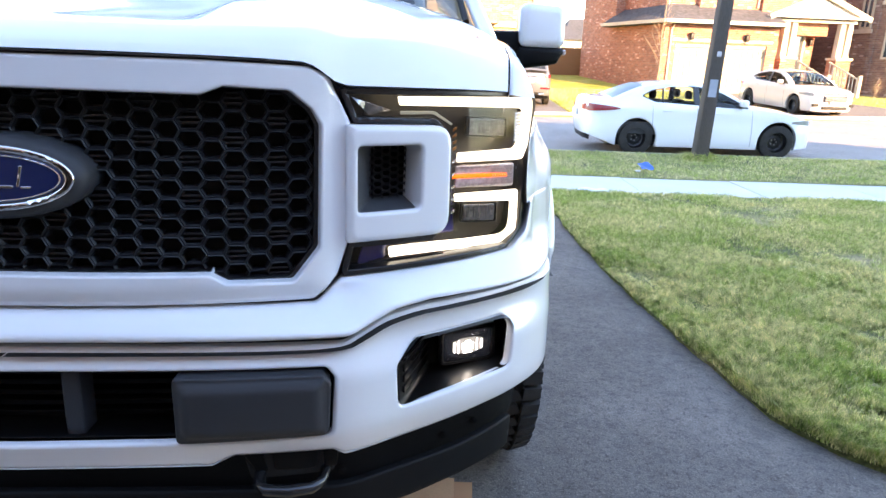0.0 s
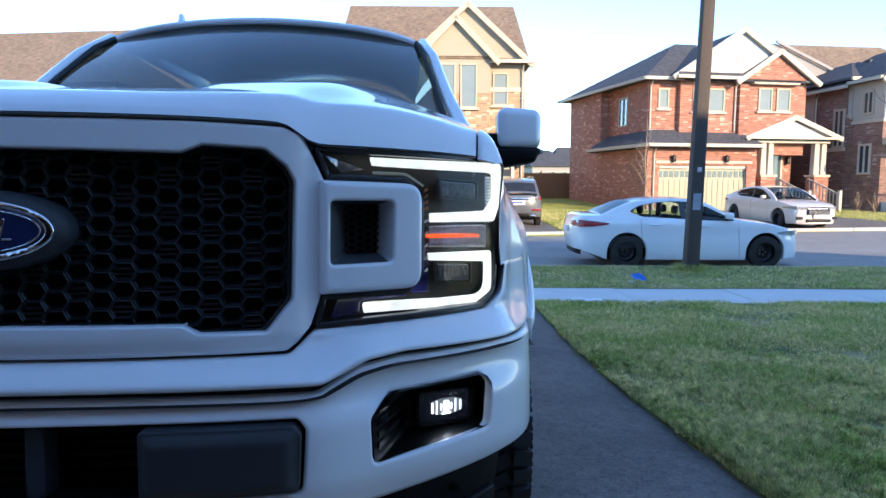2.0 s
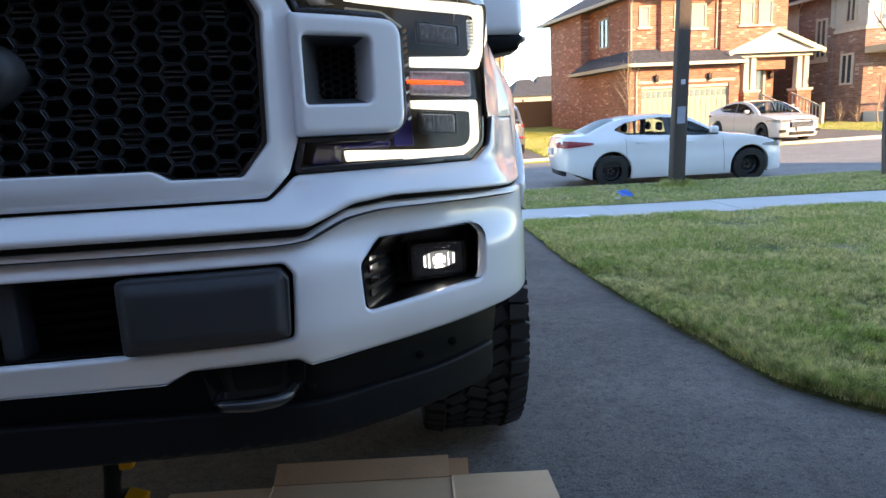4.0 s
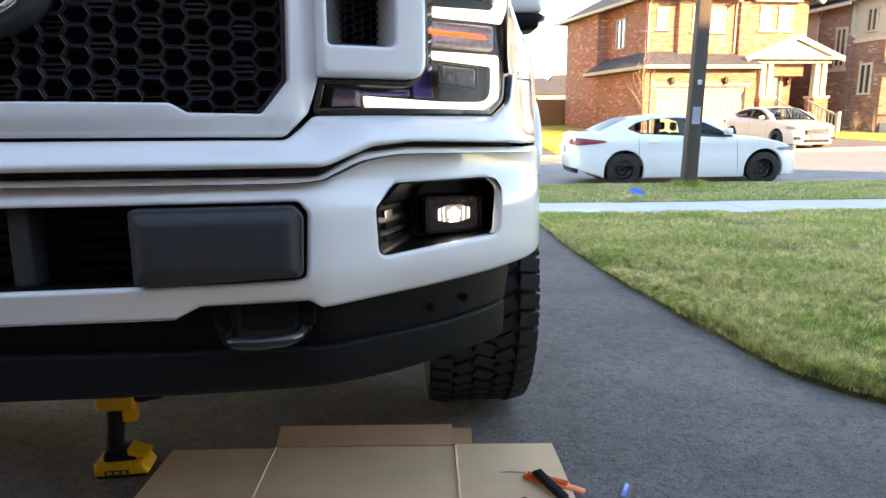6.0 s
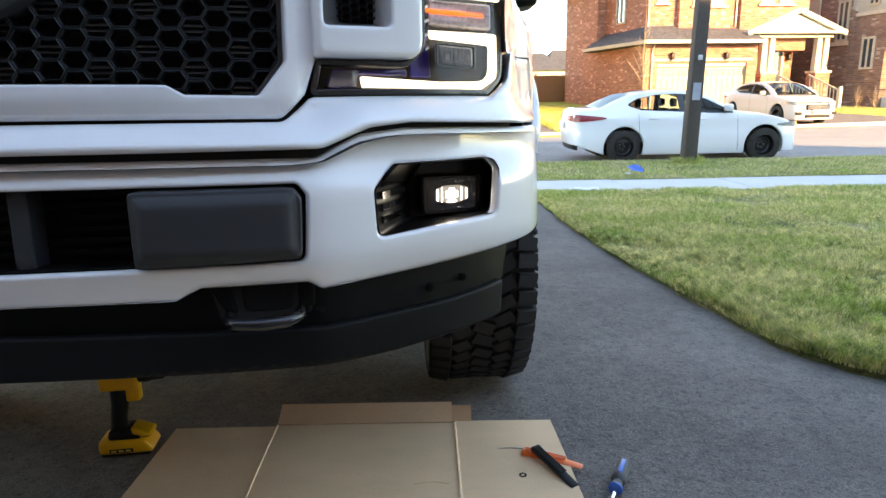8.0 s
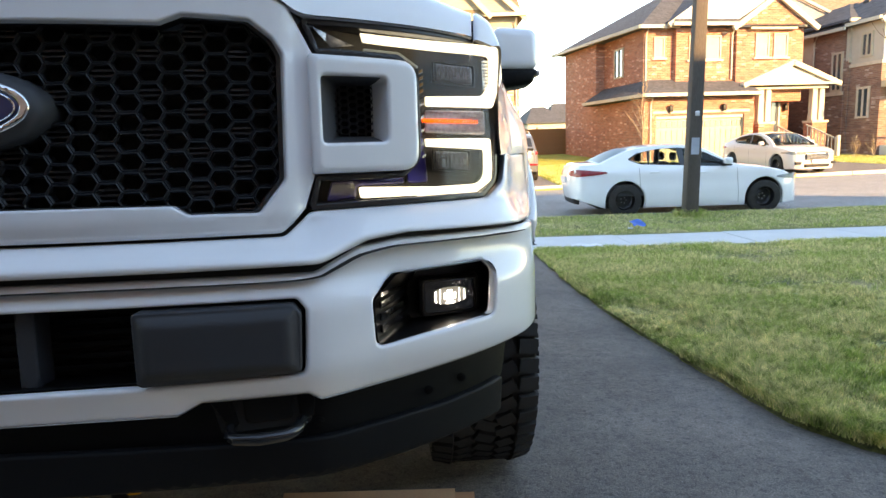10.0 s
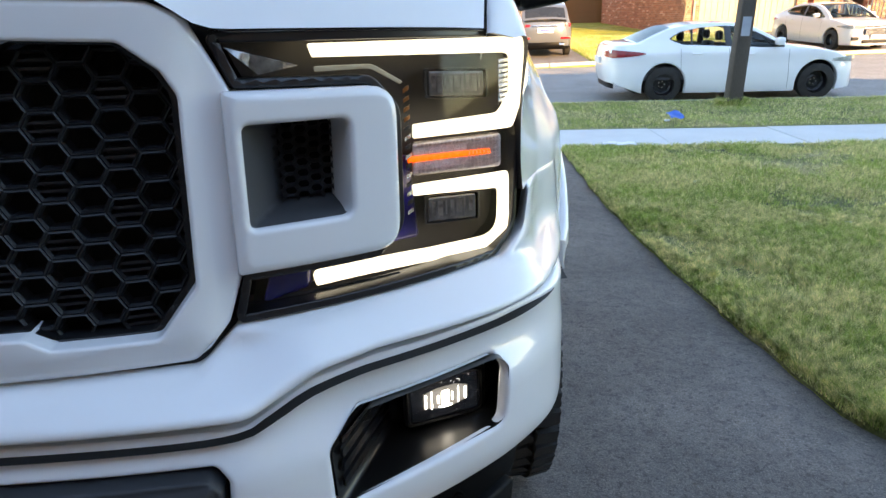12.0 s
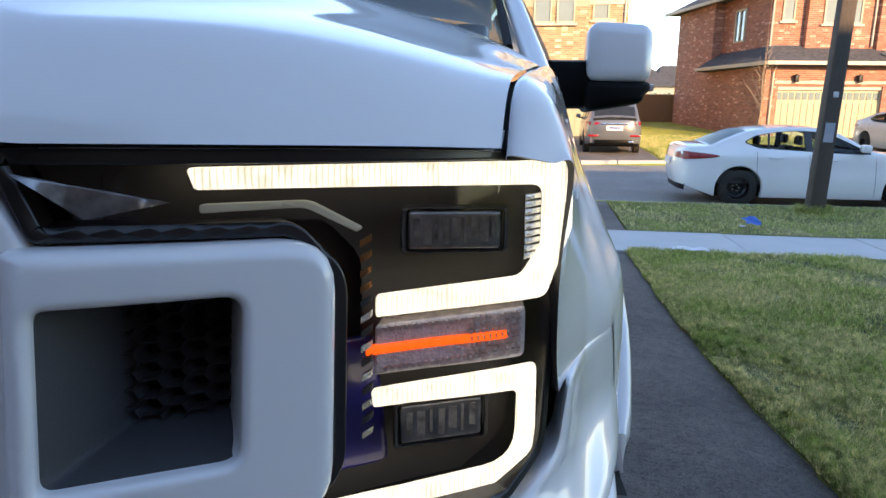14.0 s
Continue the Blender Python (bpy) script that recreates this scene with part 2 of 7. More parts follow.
    return mesh(name, verts, faces, 50)


def panel(name, outer, holes, place, material, parent, label="", **k):
    return link(name, panel_mesh(name, outer, holes, place, **k), material, parent, label)


def other_side(ob):
    """The mirror image of a part on the far side of its thing's middle plane, with its sub-parts."""
    me = ob.data.copy()
    me.transform(Matrix.Diagonal((-1, 1, 1, 1)))
    me.flip_normals()
    twin = link(ob.name, me, None, ob.parent)
    for key in ("label", "kind"):
        if key in ob:
            twin[key] = ob[key]
    for c in ob.children:
        o = other_side(c)
        o.parent = twin
    return twin


class Plan:
    """A front seen from above: y = f(x), walked by its arc length on either side of the middle."""
    def __init__(self, f, wide):
        self.x = np.linspace(0, wide, 400)
        self.y = np.array([f(x) for x in self.x])
        self.a = np.concatenate([[0], np.cumsum(np.hypot(np.diff(self.x), np.diff(self.y)))])

    def along(self, x):
        return math.copysign(float(np.interp(abs(x), self.x, self.a)), x)

    def at(self, a, depth=0.0):
        s, q = (1 if a >= 0 else -1), abs(a)
        x, y = float(np.interp(q, self.a, self.x)), float(np.interp(q, self.a, self.y))
        e = 0.004
        dx = float(np.interp(q + e, self.a, self.x) - np.interp(max(0, q - e), self.a, self.x))
        dy = float(np.interp(q + e, self.a, self.y) - np.interp(max(0, q - e), self.a, self.y))
        n = math.hypot(dx, dy) or 1
        return s * (x - dy / n * depth), y + dx / n * depth

    def outline(self, pts):
        return [(self.along(x), *rest) for x, *rest in pts]

# ---- the pickup truck: u across, v back from the nose, w up ----
TRUCK_AT = pose(0.115, 0.0, 0.05, 0, 0, 4.5) @ pose(0, 0, 0, -3.0)


def nose(u):
    return -0.098 + 0.24 * u * u + 0.27 * u**4 + 0.05 * (abs(u) / 0.9) ** 14


NOSE = Plan(nose, 0.9)
BUMP = Plan(curve([0, 0.26, 0.484, 0.597, 0.787, 0.866, 0.904, 0.928], [-0.128, -0.121, -0.099, -0.044, 0.086, 0.178, 0.270, 0.46]), 0.928)


def on_nose(off=0.0):
    def place(a, w, d):
        u, v = NOSE.at(a, d + off)
        return (u, v + 0.08 * (w - 0.87), w)
    return place


def behind_nose(off=0.0):
    """Straight back from the nose."""
    def place(a, w, d):
        u, v = NOSE.at(a)
        return (u, v + d + off + 0.08 * (w - 0.87), w)
    return place


LAMP = curve([0.40, 0.49, 0.564, 0.682, 0.80, 0.845, 0.87], [-0.09, -0.02, 0.05, 0.13, 0.197, 0.235, 0.26])


def in_lamp(off=0.0):
    """The inner face of a headlight, flatter than its cover."""
    def place(u, w, d):
        return (u, LAMP(u) + d + off, w)
    return place


def on_bumper(off=0.0):
    def place(a, w, d):
        u, v = BUMP.at(a, d + off)
        return (u, v, w)
    return place


BUMP_F = curve([0, 0.26, 0.484, 0.597, 0.787, 0.866, 0.904, 0.928], [-0.128, -0.121, -0.099, -0.044, 0.086, 0.178, 0.270, 0.46])
VAL_LOW = curve([0, 0.26, 0.484, 0.597, 0.787, 0.850, 0.895, 0.925, 0.940], [-0.130, -0.123, -0.101, -0.046, 0.080, 0.150, 0.250, 0.38, 0.48])
VAL_TOP = curve([0, 0.20, 0.40, 0.50, 0.60, 0.70, 0.80, 0.842, 0.872, 0.908, 0.940], [-0.094, -0.085, -0.050, -0.018, 0.025, 0.086, 0.170, 0.226, 0.335, 0.405, 0.48])


VAL_SLOPE = curve([0.73, 0.762, 0.774, 0.786, 0.800, 0.820, 0.86, 0.95], [0.0, 0.10, 0.18, 0.36, 0.64, 1.0, 1.0, 1.0])


def on_valance(u, w, d):
    a = abs(u)
    k = smooth01(a, 0.48, 0.58)
    t = smooth01(w, 0.735, 0.80) * (1 - k) + VAL_SLOPE(w) * k
    return (u, VAL_LOW(a) + (VAL_TOP(a) - VAL_LOW(a)) * t + d, w)


def behind_bumper(off=0.0, flat=None):
    """Straight back from the bumper's face, or on a flat tilted plane behind it."""
    def place(u, w, d):
        return (u, (BUMP_F(abs(u)) if flat is None else flat[0] + flat[1] * (abs(u) - 0.673)) + off + d, w)
    return place


def hex_screen(name, x0, x1, z0, z1, keep, place, material, parent, pitch=0.0335, rise=0.0295, deep=0.02, bars=True):
    """A screen of long six-sided cells with thin walls; every other cell of every other column carries two bars."""
    verts, faces = [], []

    def strip(a, b):
        n = len(a)
        faces.extend((a[i], a[(i + 1) % n], b[(i + 1) % n], b[i]) for i in range(n))

    def loop(cx, cz, k, d):
        hw, ht, hh = pitch * (0.63 - 0.80 * (1 - k)), pitch * (0.37 - 0.45 * (1 - k)), rise / 2 * (1 - 1.75 * (1 - k))
        start = len(verts)
        for x, z in ((hw, 0), (ht, hh), (-ht, hh), (-hw, 0), (-ht, -hh), (ht, -hh)):
            verts.append(place(cx + x, cz + z, d))
        return list(range(start, start + 6))

    cols = range(math.floor(x0 / pitch), math.ceil(x1 / pitch) + 1)
    for i in cols:
        for j in range(math.floor(z0 / rise), math.ceil(z1 / rise) + 1):
            cx, cz = i * pitch, (j + 0.5 * (i % 2)) * rise
            if not keep(cx, cz):
                continue
            o, n, c, b = loop(cx, cz, 1.0, 0.0015), loop(cx, cz, 0.93, 0.0), loop(cx, cz, 0.85, 0.0035), loop(cx, cz, 0.81, deep)
            strip(o, n)
            strip(n, c)
            strip(c, b)
            if bars and i % 2 == 0 and (j + (i // 2)) % 2 == 0:
                for dz in (-0.0040, 0.0040):
                    hw = pitch * 0.50
                    s = len(verts)
                    for d in (0.004, 0.016):
                        for x, z in ((-hw, dz - 0.0014), (hw, dz - 0.0014), (hw, dz + 0.0014), (-hw, dz + 0.0014)):
                            verts.append(place(cx + x, cz + z, d))
                    faces.extend([(s, s + 1, s + 2, s + 3), (s + 3, s + 2, s + 6, s + 7), (s + 1, s, s + 4, s + 5)])
    bm = bmesh.new()
    bm.from_mesh(mesh(name, verts, faces))
    bmesh.ops.remove_doubles(bm, verts=bm.verts[:], dist=0.0004)
    return part(name, bm, material, parent)


def tunnel(name, outline, back, place, d0, d1, material, parent, label="", closed=True):
    """The walls of a recess from an outline in a panel to a smaller one behind, with its back."""
    n = len(outline)
    verts = [place(a, b, d0) for a, b in outline] + [place(a, b, d1) for a, b in back]
    faces = [(i, (i + 1) % n, n + (i + 1) % n, n + i) for i in range(n)]
    if closed:
        faces.append(tuple(range(n, 2 * n)))
    me = mesh(name, verts, faces, 30)
    bm = bmesh.new()
    bm.from_mesh(me)
    bmesh.ops.recalc_face_normals(bm, faces=bm.faces)
    bm.to_mesh(me)
    bm.free()
    return link(name, me, material, parent, label)


def inset(outline, d):
    """An outline moved inwards by d all round."""
    a = np.array(outline)
    t = np.roll(a, -1, 0) - np.roll(a, 1, 0)
    n = np.stack([-t[:, 1], t[:, 0]], 1) / np.maximum(1e-9, np.linalg.norm(t, axis=1))[:, None]
    area = float(np.sum(a[:, 0] * np.roll(a[:, 1], -1) - np.roll(a[:, 0], -1) * a[:, 1]))
    return [tuple(p) for p in a + n * (d if area > 0 else -d)]


def shrunk(outline, k, dx=0.0, dz=0.0):
    cx, cz = sum(p[0] for p in outline) / len(outline), sum(p[1] for p in outline) / len(outline)
    return [(cx + (x - cx) * k + dx, cz + (z - cz) * k + dz) for x, z in outline]


LAMP_GLOW = glow("daytime_light", (1.0, 0.94, 0.76), 0.6)
# fine upright flutes in the lens of the light bars
nt = LAMP_GLOW.node_tree
wave = nt.nodes.new("ShaderNodeTexWave")
wave.inputs["Scale"].default_value, wave.inputs["Distortion"].default_value = 85, 1.5
nt.links.new(coords(nt), wave.inputs["Vector"])
patchy = mixed(nt, ramp(nt, wave.outputs["Fac"], [(0.0, (0.62, 0.63, 0.55)), (0.4, (1, 1, 1))]), ramp(nt, noise_tex(nt, coords(nt), 60, 3), [(0.35, (0.6, 0.6, 0.52)), (0.6, (1.1, 1.1, 1.1))]), 0.7, "MULTIPLY")
nt.links.new(mixed(nt, patchy, (0.70, 0.695, 0.65), 1.0, "MULTIPLY"), nt.nodes["Principled BSDF"].inputs["Emission Color"])
nt.nodes["Principled BSDF"].inputs["Emission Strength"].default_value = 0.46
AMBER_GLOW = glow("amber_light", (1.0, 0.10, 0.008), 0.35)
FOG_GLOW = glow("fog_light", (0.95, 0.98, 1.0), 1.5)
FOG_SOFT = glow("fog_light_edge", (0.85, 0.88, 0.90), 0.045)
FOG_SOFT.node_tree.nodes["Principled BSDF"].inputs["Base Color"].default_value = (0.10, 0.10, 0.11, 1)
BLUE_BEZEL = plain("deep_blue_bezel", (0.007, 0.005, 0.14), 0.3, 0, 0.5, 0.3, 30)
LAMP_GLASS = clear_glass("lamp_cover", (0.97, 0.97, 0.97), 1.25)
LENS = plain("projector_lens", (0.13, 0.122, 0.12), 0.06, 0.3, 1.0, 0.5, 60)
REFLECTOR = plain("fluted_reflector", (0.7, 0.7, 0.68), 0.16, 1.0, 0, 0.2, 90, 0.8, 500)
AMBER_LENS = plain("ribbed_marker_lens", (0.66, 0.58, 0.58), 0.2, 0.15, 1.0, 0.25, 140, 0.9, 420)
FOG_BOWL = plain("smoked_bowl", (0.05, 0.05, 0.055), 0.2, 0.7, 0.4, 0.6, 160)
LENS_FACET = plain("smoked_lens_facets", (0.26, 0.25, 0.245), 0.2, 0.4, 0, 0.5, 90)
FACET = plain("grey_facets", (0.30, 0.30, 0.31), 0.25, 0.6, 0, 0.4, 80)
MATT_BLACK = plain("matt_black_bezel", (0.014, 0.013, 0.015), 0.55, 0, 0, 0.2, 20)
RECESS_GREY = plain("grained_charcoal", (0.055, 0.057, 0.062), 0.55, 0, 0, 0.12, 8, 0.4, 900)
BRACKET_MESH = plain("dark_grained_screen", (0.036, 0.038, 0.042), 0.45, 0, 0, 0.15, 8, 0.3, 900)
RIB_GLOSS = plain("glossy_black_rib", (0.012, 0.012, 0.013), 0.12, 0, 0.8, 0.2, 10)
DIM_LINE = glow("dim_light_line", (0.40, 0.41, 0.34), 0.03)
COPPER = plain("copper_louvre", (0.30, 0.13, 0.05), 0.3, 0.8)
WINDSCREEN = clear_glass("windscreen_glass", (0.26, 0.33, 0.36), 1.95)
CABIN = plain("cabin_trim", (0.03, 0.032, 0.035), 0.7)


def build_truck():
    t = thing("pickup_truck", TRUCK_AT, "white pickup truck with lit headlights parked nose-in on an asphalt driveway", "truck")
    g, b = on_nose(), on_bumper()
    go = NOSE.outline
    bo = BUMP.outline

    # grille surround, screen and badge
    ring = mirrored_outline(rounded(go([(0, 1.151, 0), (0.30, 1.150, 0.1), (0.442, 1.146, 0.02), (0.474, 1.132, 0.02), (0.509, 1.06, 0.02), (0.503, 0.868, 0.03), (0.486, 0.818, 0.02), (0.450, 0.782, 0.02), (0, 0.786, 0)])))
    gap = mirrored_outline(rounded(go([(0, 1.104, 0), (0.288, 1.100, 0.008), (0.320, 1.113, 0.008), (0.414, 1.109, 0.015), (0.447, 1.082, 0.01), (0.460, 1.058, 0.02), (0.457, 0.866, 0.015), (0.418, 0.816, 0.012), (0.318, 0.818, 0.007), (0.294, 0.832, 0.015), (0, 0.836, 0)])))
    s = panel("grille_surround", ring, [gap], g, PAINT_TRIM, t, "white painted grille surround", r=0.007, hole_r=0.004, thick=0.05, step=0.016, dish=lambda a, w: -0.010 * smooth01(abs(a), 0.468, 0.492) - 0.008 * smooth01(-w, -0.806, -0.797) * (abs(a) < 0.47))
    panel("grille_lip", shrunk(gap, 1.012), [shrunk(gap, 0.985)], on_nose(0.022), GLOSS_BLACK, t, r=0.002, thick=0.03, step=0.03)
    gl = np.array(shrunk(gap, 1.03))
    hex_screen("grille_screen", -0.5, 0.5, 0.80, 1.13, lambda x, z: bool(inside(np.array([[x, z]]), [gl])[0]), on_nose(0.034), MESH_PLASTIC, t)
    # sheet whose near-black stands in for the shade behind the grille
    panel("grille_backing", shrunk(gap, 1.05), [], on_nose(0.085), SHADE_BLACK, t, r=0.002, thick=0, step=0.06)

    def oval(cx, cz, rx, rz, n=48):
        return [(cx + rx * math.cos(2 * math.pi * i / n), cz + rz * math.sin(2 * math.pi * i / n)) for i in range(n)]
    bc = (0.0, 0.979)
    bd = panel("badge", oval(*bc, 0.135, 0.062), [], on_nose(-0.012), GREY_PLASTIC, t, "oval grey badge with a blue chrome-rimmed centre", r=0.022, thick=0.05, step=0.012)
    panel("badge_rim", oval(*bc, 0.120, 0.047), [oval(*bc, 0.107, 0.037)], on_nose(-0.016), CHROME, bd, r=0.003, thick=0.006, step=0.012)
    panel("badge_centre", oval(*bc, 0.107, 0.037), [], on_nose(-0.013), BLUE_BADGE, bd, r=0.004, thick=0.004, step=0.012)
    panel("badge_line", oval(*bc, 0.102, 0.0335), [oval(*bc, 0.0995, 0.0315)], on_nose(-0.0145), CHROME, bd, r=0.0005, thick=0.002, step=0.012)

    for x0, x1, z0, z1 in ((-0.066, -0.022, 0.014, 0.018), (-0.052, -0.046, -0.016, 0.014), (-0.026, -0.006, -0.014, -0.010), (0.000, 0.004, -0.012, 0.008), (0.020, 0.040, -0.014, -0.010), (0.044, 0.048, -0.012, 0.018), (0.050, 0.064, -0.014, -0.011)):
        panel("badge_stroke", rounded([(x0 + 0.2 * z1, bc[1] + z1, 0.002), (x1 + 0.2 * z1, bc[1] + z1, 0.002), (x1 + 0.2 * z0, bc[1] + z0, 0.002), (x0 + 0.2 * z0, bc[1] + z0, 0.002)]), [], on_nose(-0.0150), CHROME, bd, r=0.0006, thick=0.002, step=0.01)

    # lamp bracket beside the grille, with its own small screen
    cb = rounded(go([(0.498, 1.060, 0.004), (0.667, 1.058, 0.034), (0.665, 0.874, 0.034), (0.498, 0.872, 0.004)]))
    ch = rounded(go([(0.513, 1.026, 0.008), (0.615, 1.027, 0.012), (0.613, 0.922, 0.012), (0.513, 0.920, 0.008)]))
    c = panel("lamp_bracket", cb, [ch], on_nose(-0.010), PAINT_TRIM, t, "white painted bracket", r=0.011, hole_r=0.006, thick=0.06, step=0.012)
    cback = rounded(go([(0.532, 1.020, 0.006), (0.611, 1.021, 0.008), (0.609, 0.936, 0.008), (0.532, 0.935, 0.006)]))
    tunnel("bracket_recess", ch, cback, behind_nose(), 0.0, 0.066, RECESS_GREY, c, "charcoal recess", closed=False)
    lim = np.array(shrunk(cback, 1.08))
    hex_screen("bracket_screen", 0.52, 0.68, 0.91, 1.04, lambda x, z: bool(inside(np.array([[x, z]]), [lim])[0]), behind_nose(0.054), BRACKET_MESH, c, pitch=0.0150, rise=0.0125, deep=0.012, bars=False)
    # near-black sheet in place of the shade behind the small screen
    panel("bracket_backing", shrunk(cback, 1.2), [], behind_nose(0.085), SHADE_BLACK, c, r=0.002, thick=0, step=0.03)
    other_side(c)

    # headlight
    lo = rounded(go([(0.493, 1.113, 0.004), (0.775, 1.114, 0), (0.841, 1.106, 0.014), (0.827, 0.852, 0.035), (0.796, 0.824, 0.015), (0.494, 0.819, 0.006), (0.506, 0.868, 0.004), (0.643, 0.869, 0.012), (0.671, 0.895, 0.03), (0.672, 1.030, 0.03), (0.645, 1.063, 0.02), (0.512, 1.065, 0.004)]))
    h = panel("headlight", lo, [], on_nose(0.110), MATT_BLACK, t, "black headlight with lit white bars", r=0.003, thick=-0.094, step=0.03)
    panel("lamp_cover", lo, [], on_nose(0.010), LAMP_GLASS, h, "clear lamp cover", r=0.006, thick=0.0, step=0.02)
    panel("lamp_seal", inset(lo, -0.003), [inset(lo, 0.0065)], on_nose(0.0085), GLOSS_BLACK, h, "black lamp rim", r=0.002, thick=0.03, step=0.02)
    d1 = rounded([(0.575, 1.104, 0.003), (0.838, 1.107, 0.014), (0.840, 1.048, 0.02), (0.817, 0.990, 0.010), (0.683, 0.989, 0.003), (0.683, 1.006, 0.003), (0.794, 1.011, 0.012), (0.811, 1.036, 0.015), (0.811, 1.087, 0.010), (0.579, 1.0895, 0.003)])
    d2 = rounded([(0.679, 0.931, 0.003), (0.811, 0.932, 0.008), (0.812, 0.825, 0.045), (0.700, 0.826, 0.02), (0.564, 0.830, 0.004), (0.561, 0.849, 0.005), (0.70, 0.844, 0.03), (0.793, 0.846, 0.028), (0.794, 0.911, 0.006), (0.681, 0.917, 0.003)])
    for d in (d1, d2):
        panel("light_bar", d, [], in_lamp(0.0), LAMP_GLOW, h, "lit white light bar", r=0.003, thick=0.005, step=0.010)
    for name, o, deep in (("bezel_side", [(0.640, 0.964), (0.675, 0.964), (0.680, 0.912), (0.685, 0.852), (0.646, 0.852)], 0.040), ("bezel_foot", [(0.520, 0.860), (0.640, 0.864), (0.640, 0.852), (0.558, 0.851), (0.556, 0.829), (0.510, 0.827)], 0.010)):
        panel(name, rounded([(*p, 0.006) for p in o]), [], in_lamp(deep), BLUE_BEZEL, h, "deep blue inner bezel", r=0.003, thick=0.004, step=0.012)
    mk = panel("marker_lens", rounded([(0.682, 0.982, 0.004), (0.800, 0.984, 0.006), (0.800, 0.939, 0.006), (0.681, 0.942, 0.004)]), [], in_lamp(0.004), AMBER_LENS, h, "ribbed side marker", r=0.003, thick=0.02, step=0.01)
    bm = bmesh.new()
    for k in range(22):
        for q in range(7):
            x, z = 0.688 + k * 0.0050, 0.9455 + q * 0.0053
            if k > 12 or q in (0, 6):
                box_bm(bm, x, LAMP(x) + 0.0015, z, x + 0.0032, LAMP(x) + 0.006, z + 0.0034)
    tagged(part("marker_ribs", bm, AMBER_LENS, mk), kind="stuff")
    panel("marker_strip", rounded([(0.676, 0.967, 0.002), (0.735, 0.967, 0.01), (0.785, 0.9655, 0.003), (0.785, 0.9585, 0.003), (0.735, 0.9595, 0.01), (0.676, 0.9595, 0.002)]), [], in_lamp(0.0005), AMBER_GLOW, mk, "glowing amber strip", r=0.002, thick=0.004, step=0.01)
    for x0, x1, z0, z1, n in ((0.704, 0.778, 1.033, 1.069, 5), (0.698, 0.765, 0.872, 0.910, 4)):
        o = rounded([(x0, z1, 0.004), (x1, z1 - 0.003, 0.004), (x1, z0, 0.004), (x0, z0 + 0.004, 0.004)])
        m = panel("projector", o, [], in_lamp(0.012), LENS, h, "dark glass projector", r=0.004, thick=0.02, step=0.01)
        bm = bmesh.new()
        for k in range(1, 2 * n):
            x = x0 + (x1 - x0) * k / (2 * n)
            a = 0.0012 + 0.0014 * (k % 3)
            box_bm(bm, x - a, LAMP(x) + 0.0105, z0 + 0.008 + 0.004 * (k % 2), x + a, LAMP(x) + 0.016, z1 - 0.007)
        part("projector_facets", bm, LENS_FACET, m)
        panel("projector_frame", shrunk(o, 1.14), [shrunk(o, 1.03)], in_lamp(0.010), MATT_BLACK, m, r=0.003, thick=0.02, step=0.02)
    for k in range(9):
        z = 1.024 + k * 0.0062
        panel("flute", [(0.797, z), (0.8105, z + 0.002), (0.8105, z + 0.0062), (0.797, z + 0.0048)], [], in_lamp(0.006), REFLECTOR, h, r=0.001, thick=0.01, step=0.01)
    panel("inner_light_line", rounded([(0.580, 1.080, 0.002), (0.640, 1.080, 0.02), (0.674, 1.058, 0.02), (0.671, 1.055, 0.02), (0.638, 1.075, 0.02), (0.580, 1.074, 0.002)]), [], in_lamp(0.004), DIM_LINE, h, r=0.001, thick=0.006, step=0.01)
    for k in range(14):
        z = 0.895 + k * 0.0115
        panel("side_louvre", [(0.674, z), (0.681, z + 0.004), (0.681, z + 0.009), (0.674, z + 0.005)], [], in_lamp(-0.004), COPPER if k > 9 else (GREY_PLASTIC if k % 2 else REFLECTOR), h, r=0.001, thick=0.006, step=0.01)
    panel("lamp_floor", shrunk(lo, 0.985), [], lambda a, w, d: (lambda p: (p[0], max(p[1] + 0.02, LAMP(abs(p[0])) + 0.052), p[2]))(NOSE.at(a, 0.012) + (w,)), MATT_BLACK, h, "black inner bezel", r=0.002, thick=0, step=0.02)
    panel("corner_facet", [(0.505, 1.102), (0.566, 1.082), (0.530, 1.074)], [], in_lamp(0.004), FACET, h, r=0.001, thick=0.004, step=0.02)
    other_side(h)

    # panel between lamps and bumper
    vo = mirrored_outline(rounded(([(0, 0.781, 0), (0.449, 0.777, 0.02), (0.485, 0.812, 0.01), (0.494, 0.815, 0.004), (0.796, 0.819, 0.015), (0.832, 0.848, 0.03), (0.842, 0.904, 0.006), (0.872, 0.906, 0.02), (0.936, 0.914, 0.01), (0.937, 0.775, 0.01), (0.86, 0.769, 0.02), (0.64, 0.773, 0.05), (0.577, 0.766, 0.04), (0.508, 0.737, 0.05), (0.30, 0.737, 0), (0, 0.738, 0)])))
    panel("front_valance", vo, [], on_valance, PAINT, t, r=0.012, thick=0.05, step=0.02)
    # dark strip that stands in for the shade inside the gap
    panel("valance_gap", mirrored_outline(([(0, 0.80), (0.46, 0.80), (0.50, 0.83), (0.66, 0.83), (0.68, 0.80), (0.68, 0.757), (0.60, 0.757), (0.50, 0.70), (0, 0.70)])), [], lambda a, w, d: on_valance(a, w, d + 0.035), SEAL_AND_SHADE, t, r=0.001, thick=0, step=0.04)

    for sgn in (-1, 1):
        panel("valance_gap", bo([(sgn * 0.66, 0.786), (sgn * 0.924, 0.786), (sgn * 0.924, 0.757), (sgn * 0.66, 0.757)][::sgn]), [], on_bumper(0.056), SEAL_AND_SHADE, t, r=0.001, thick=0, step=0.03)

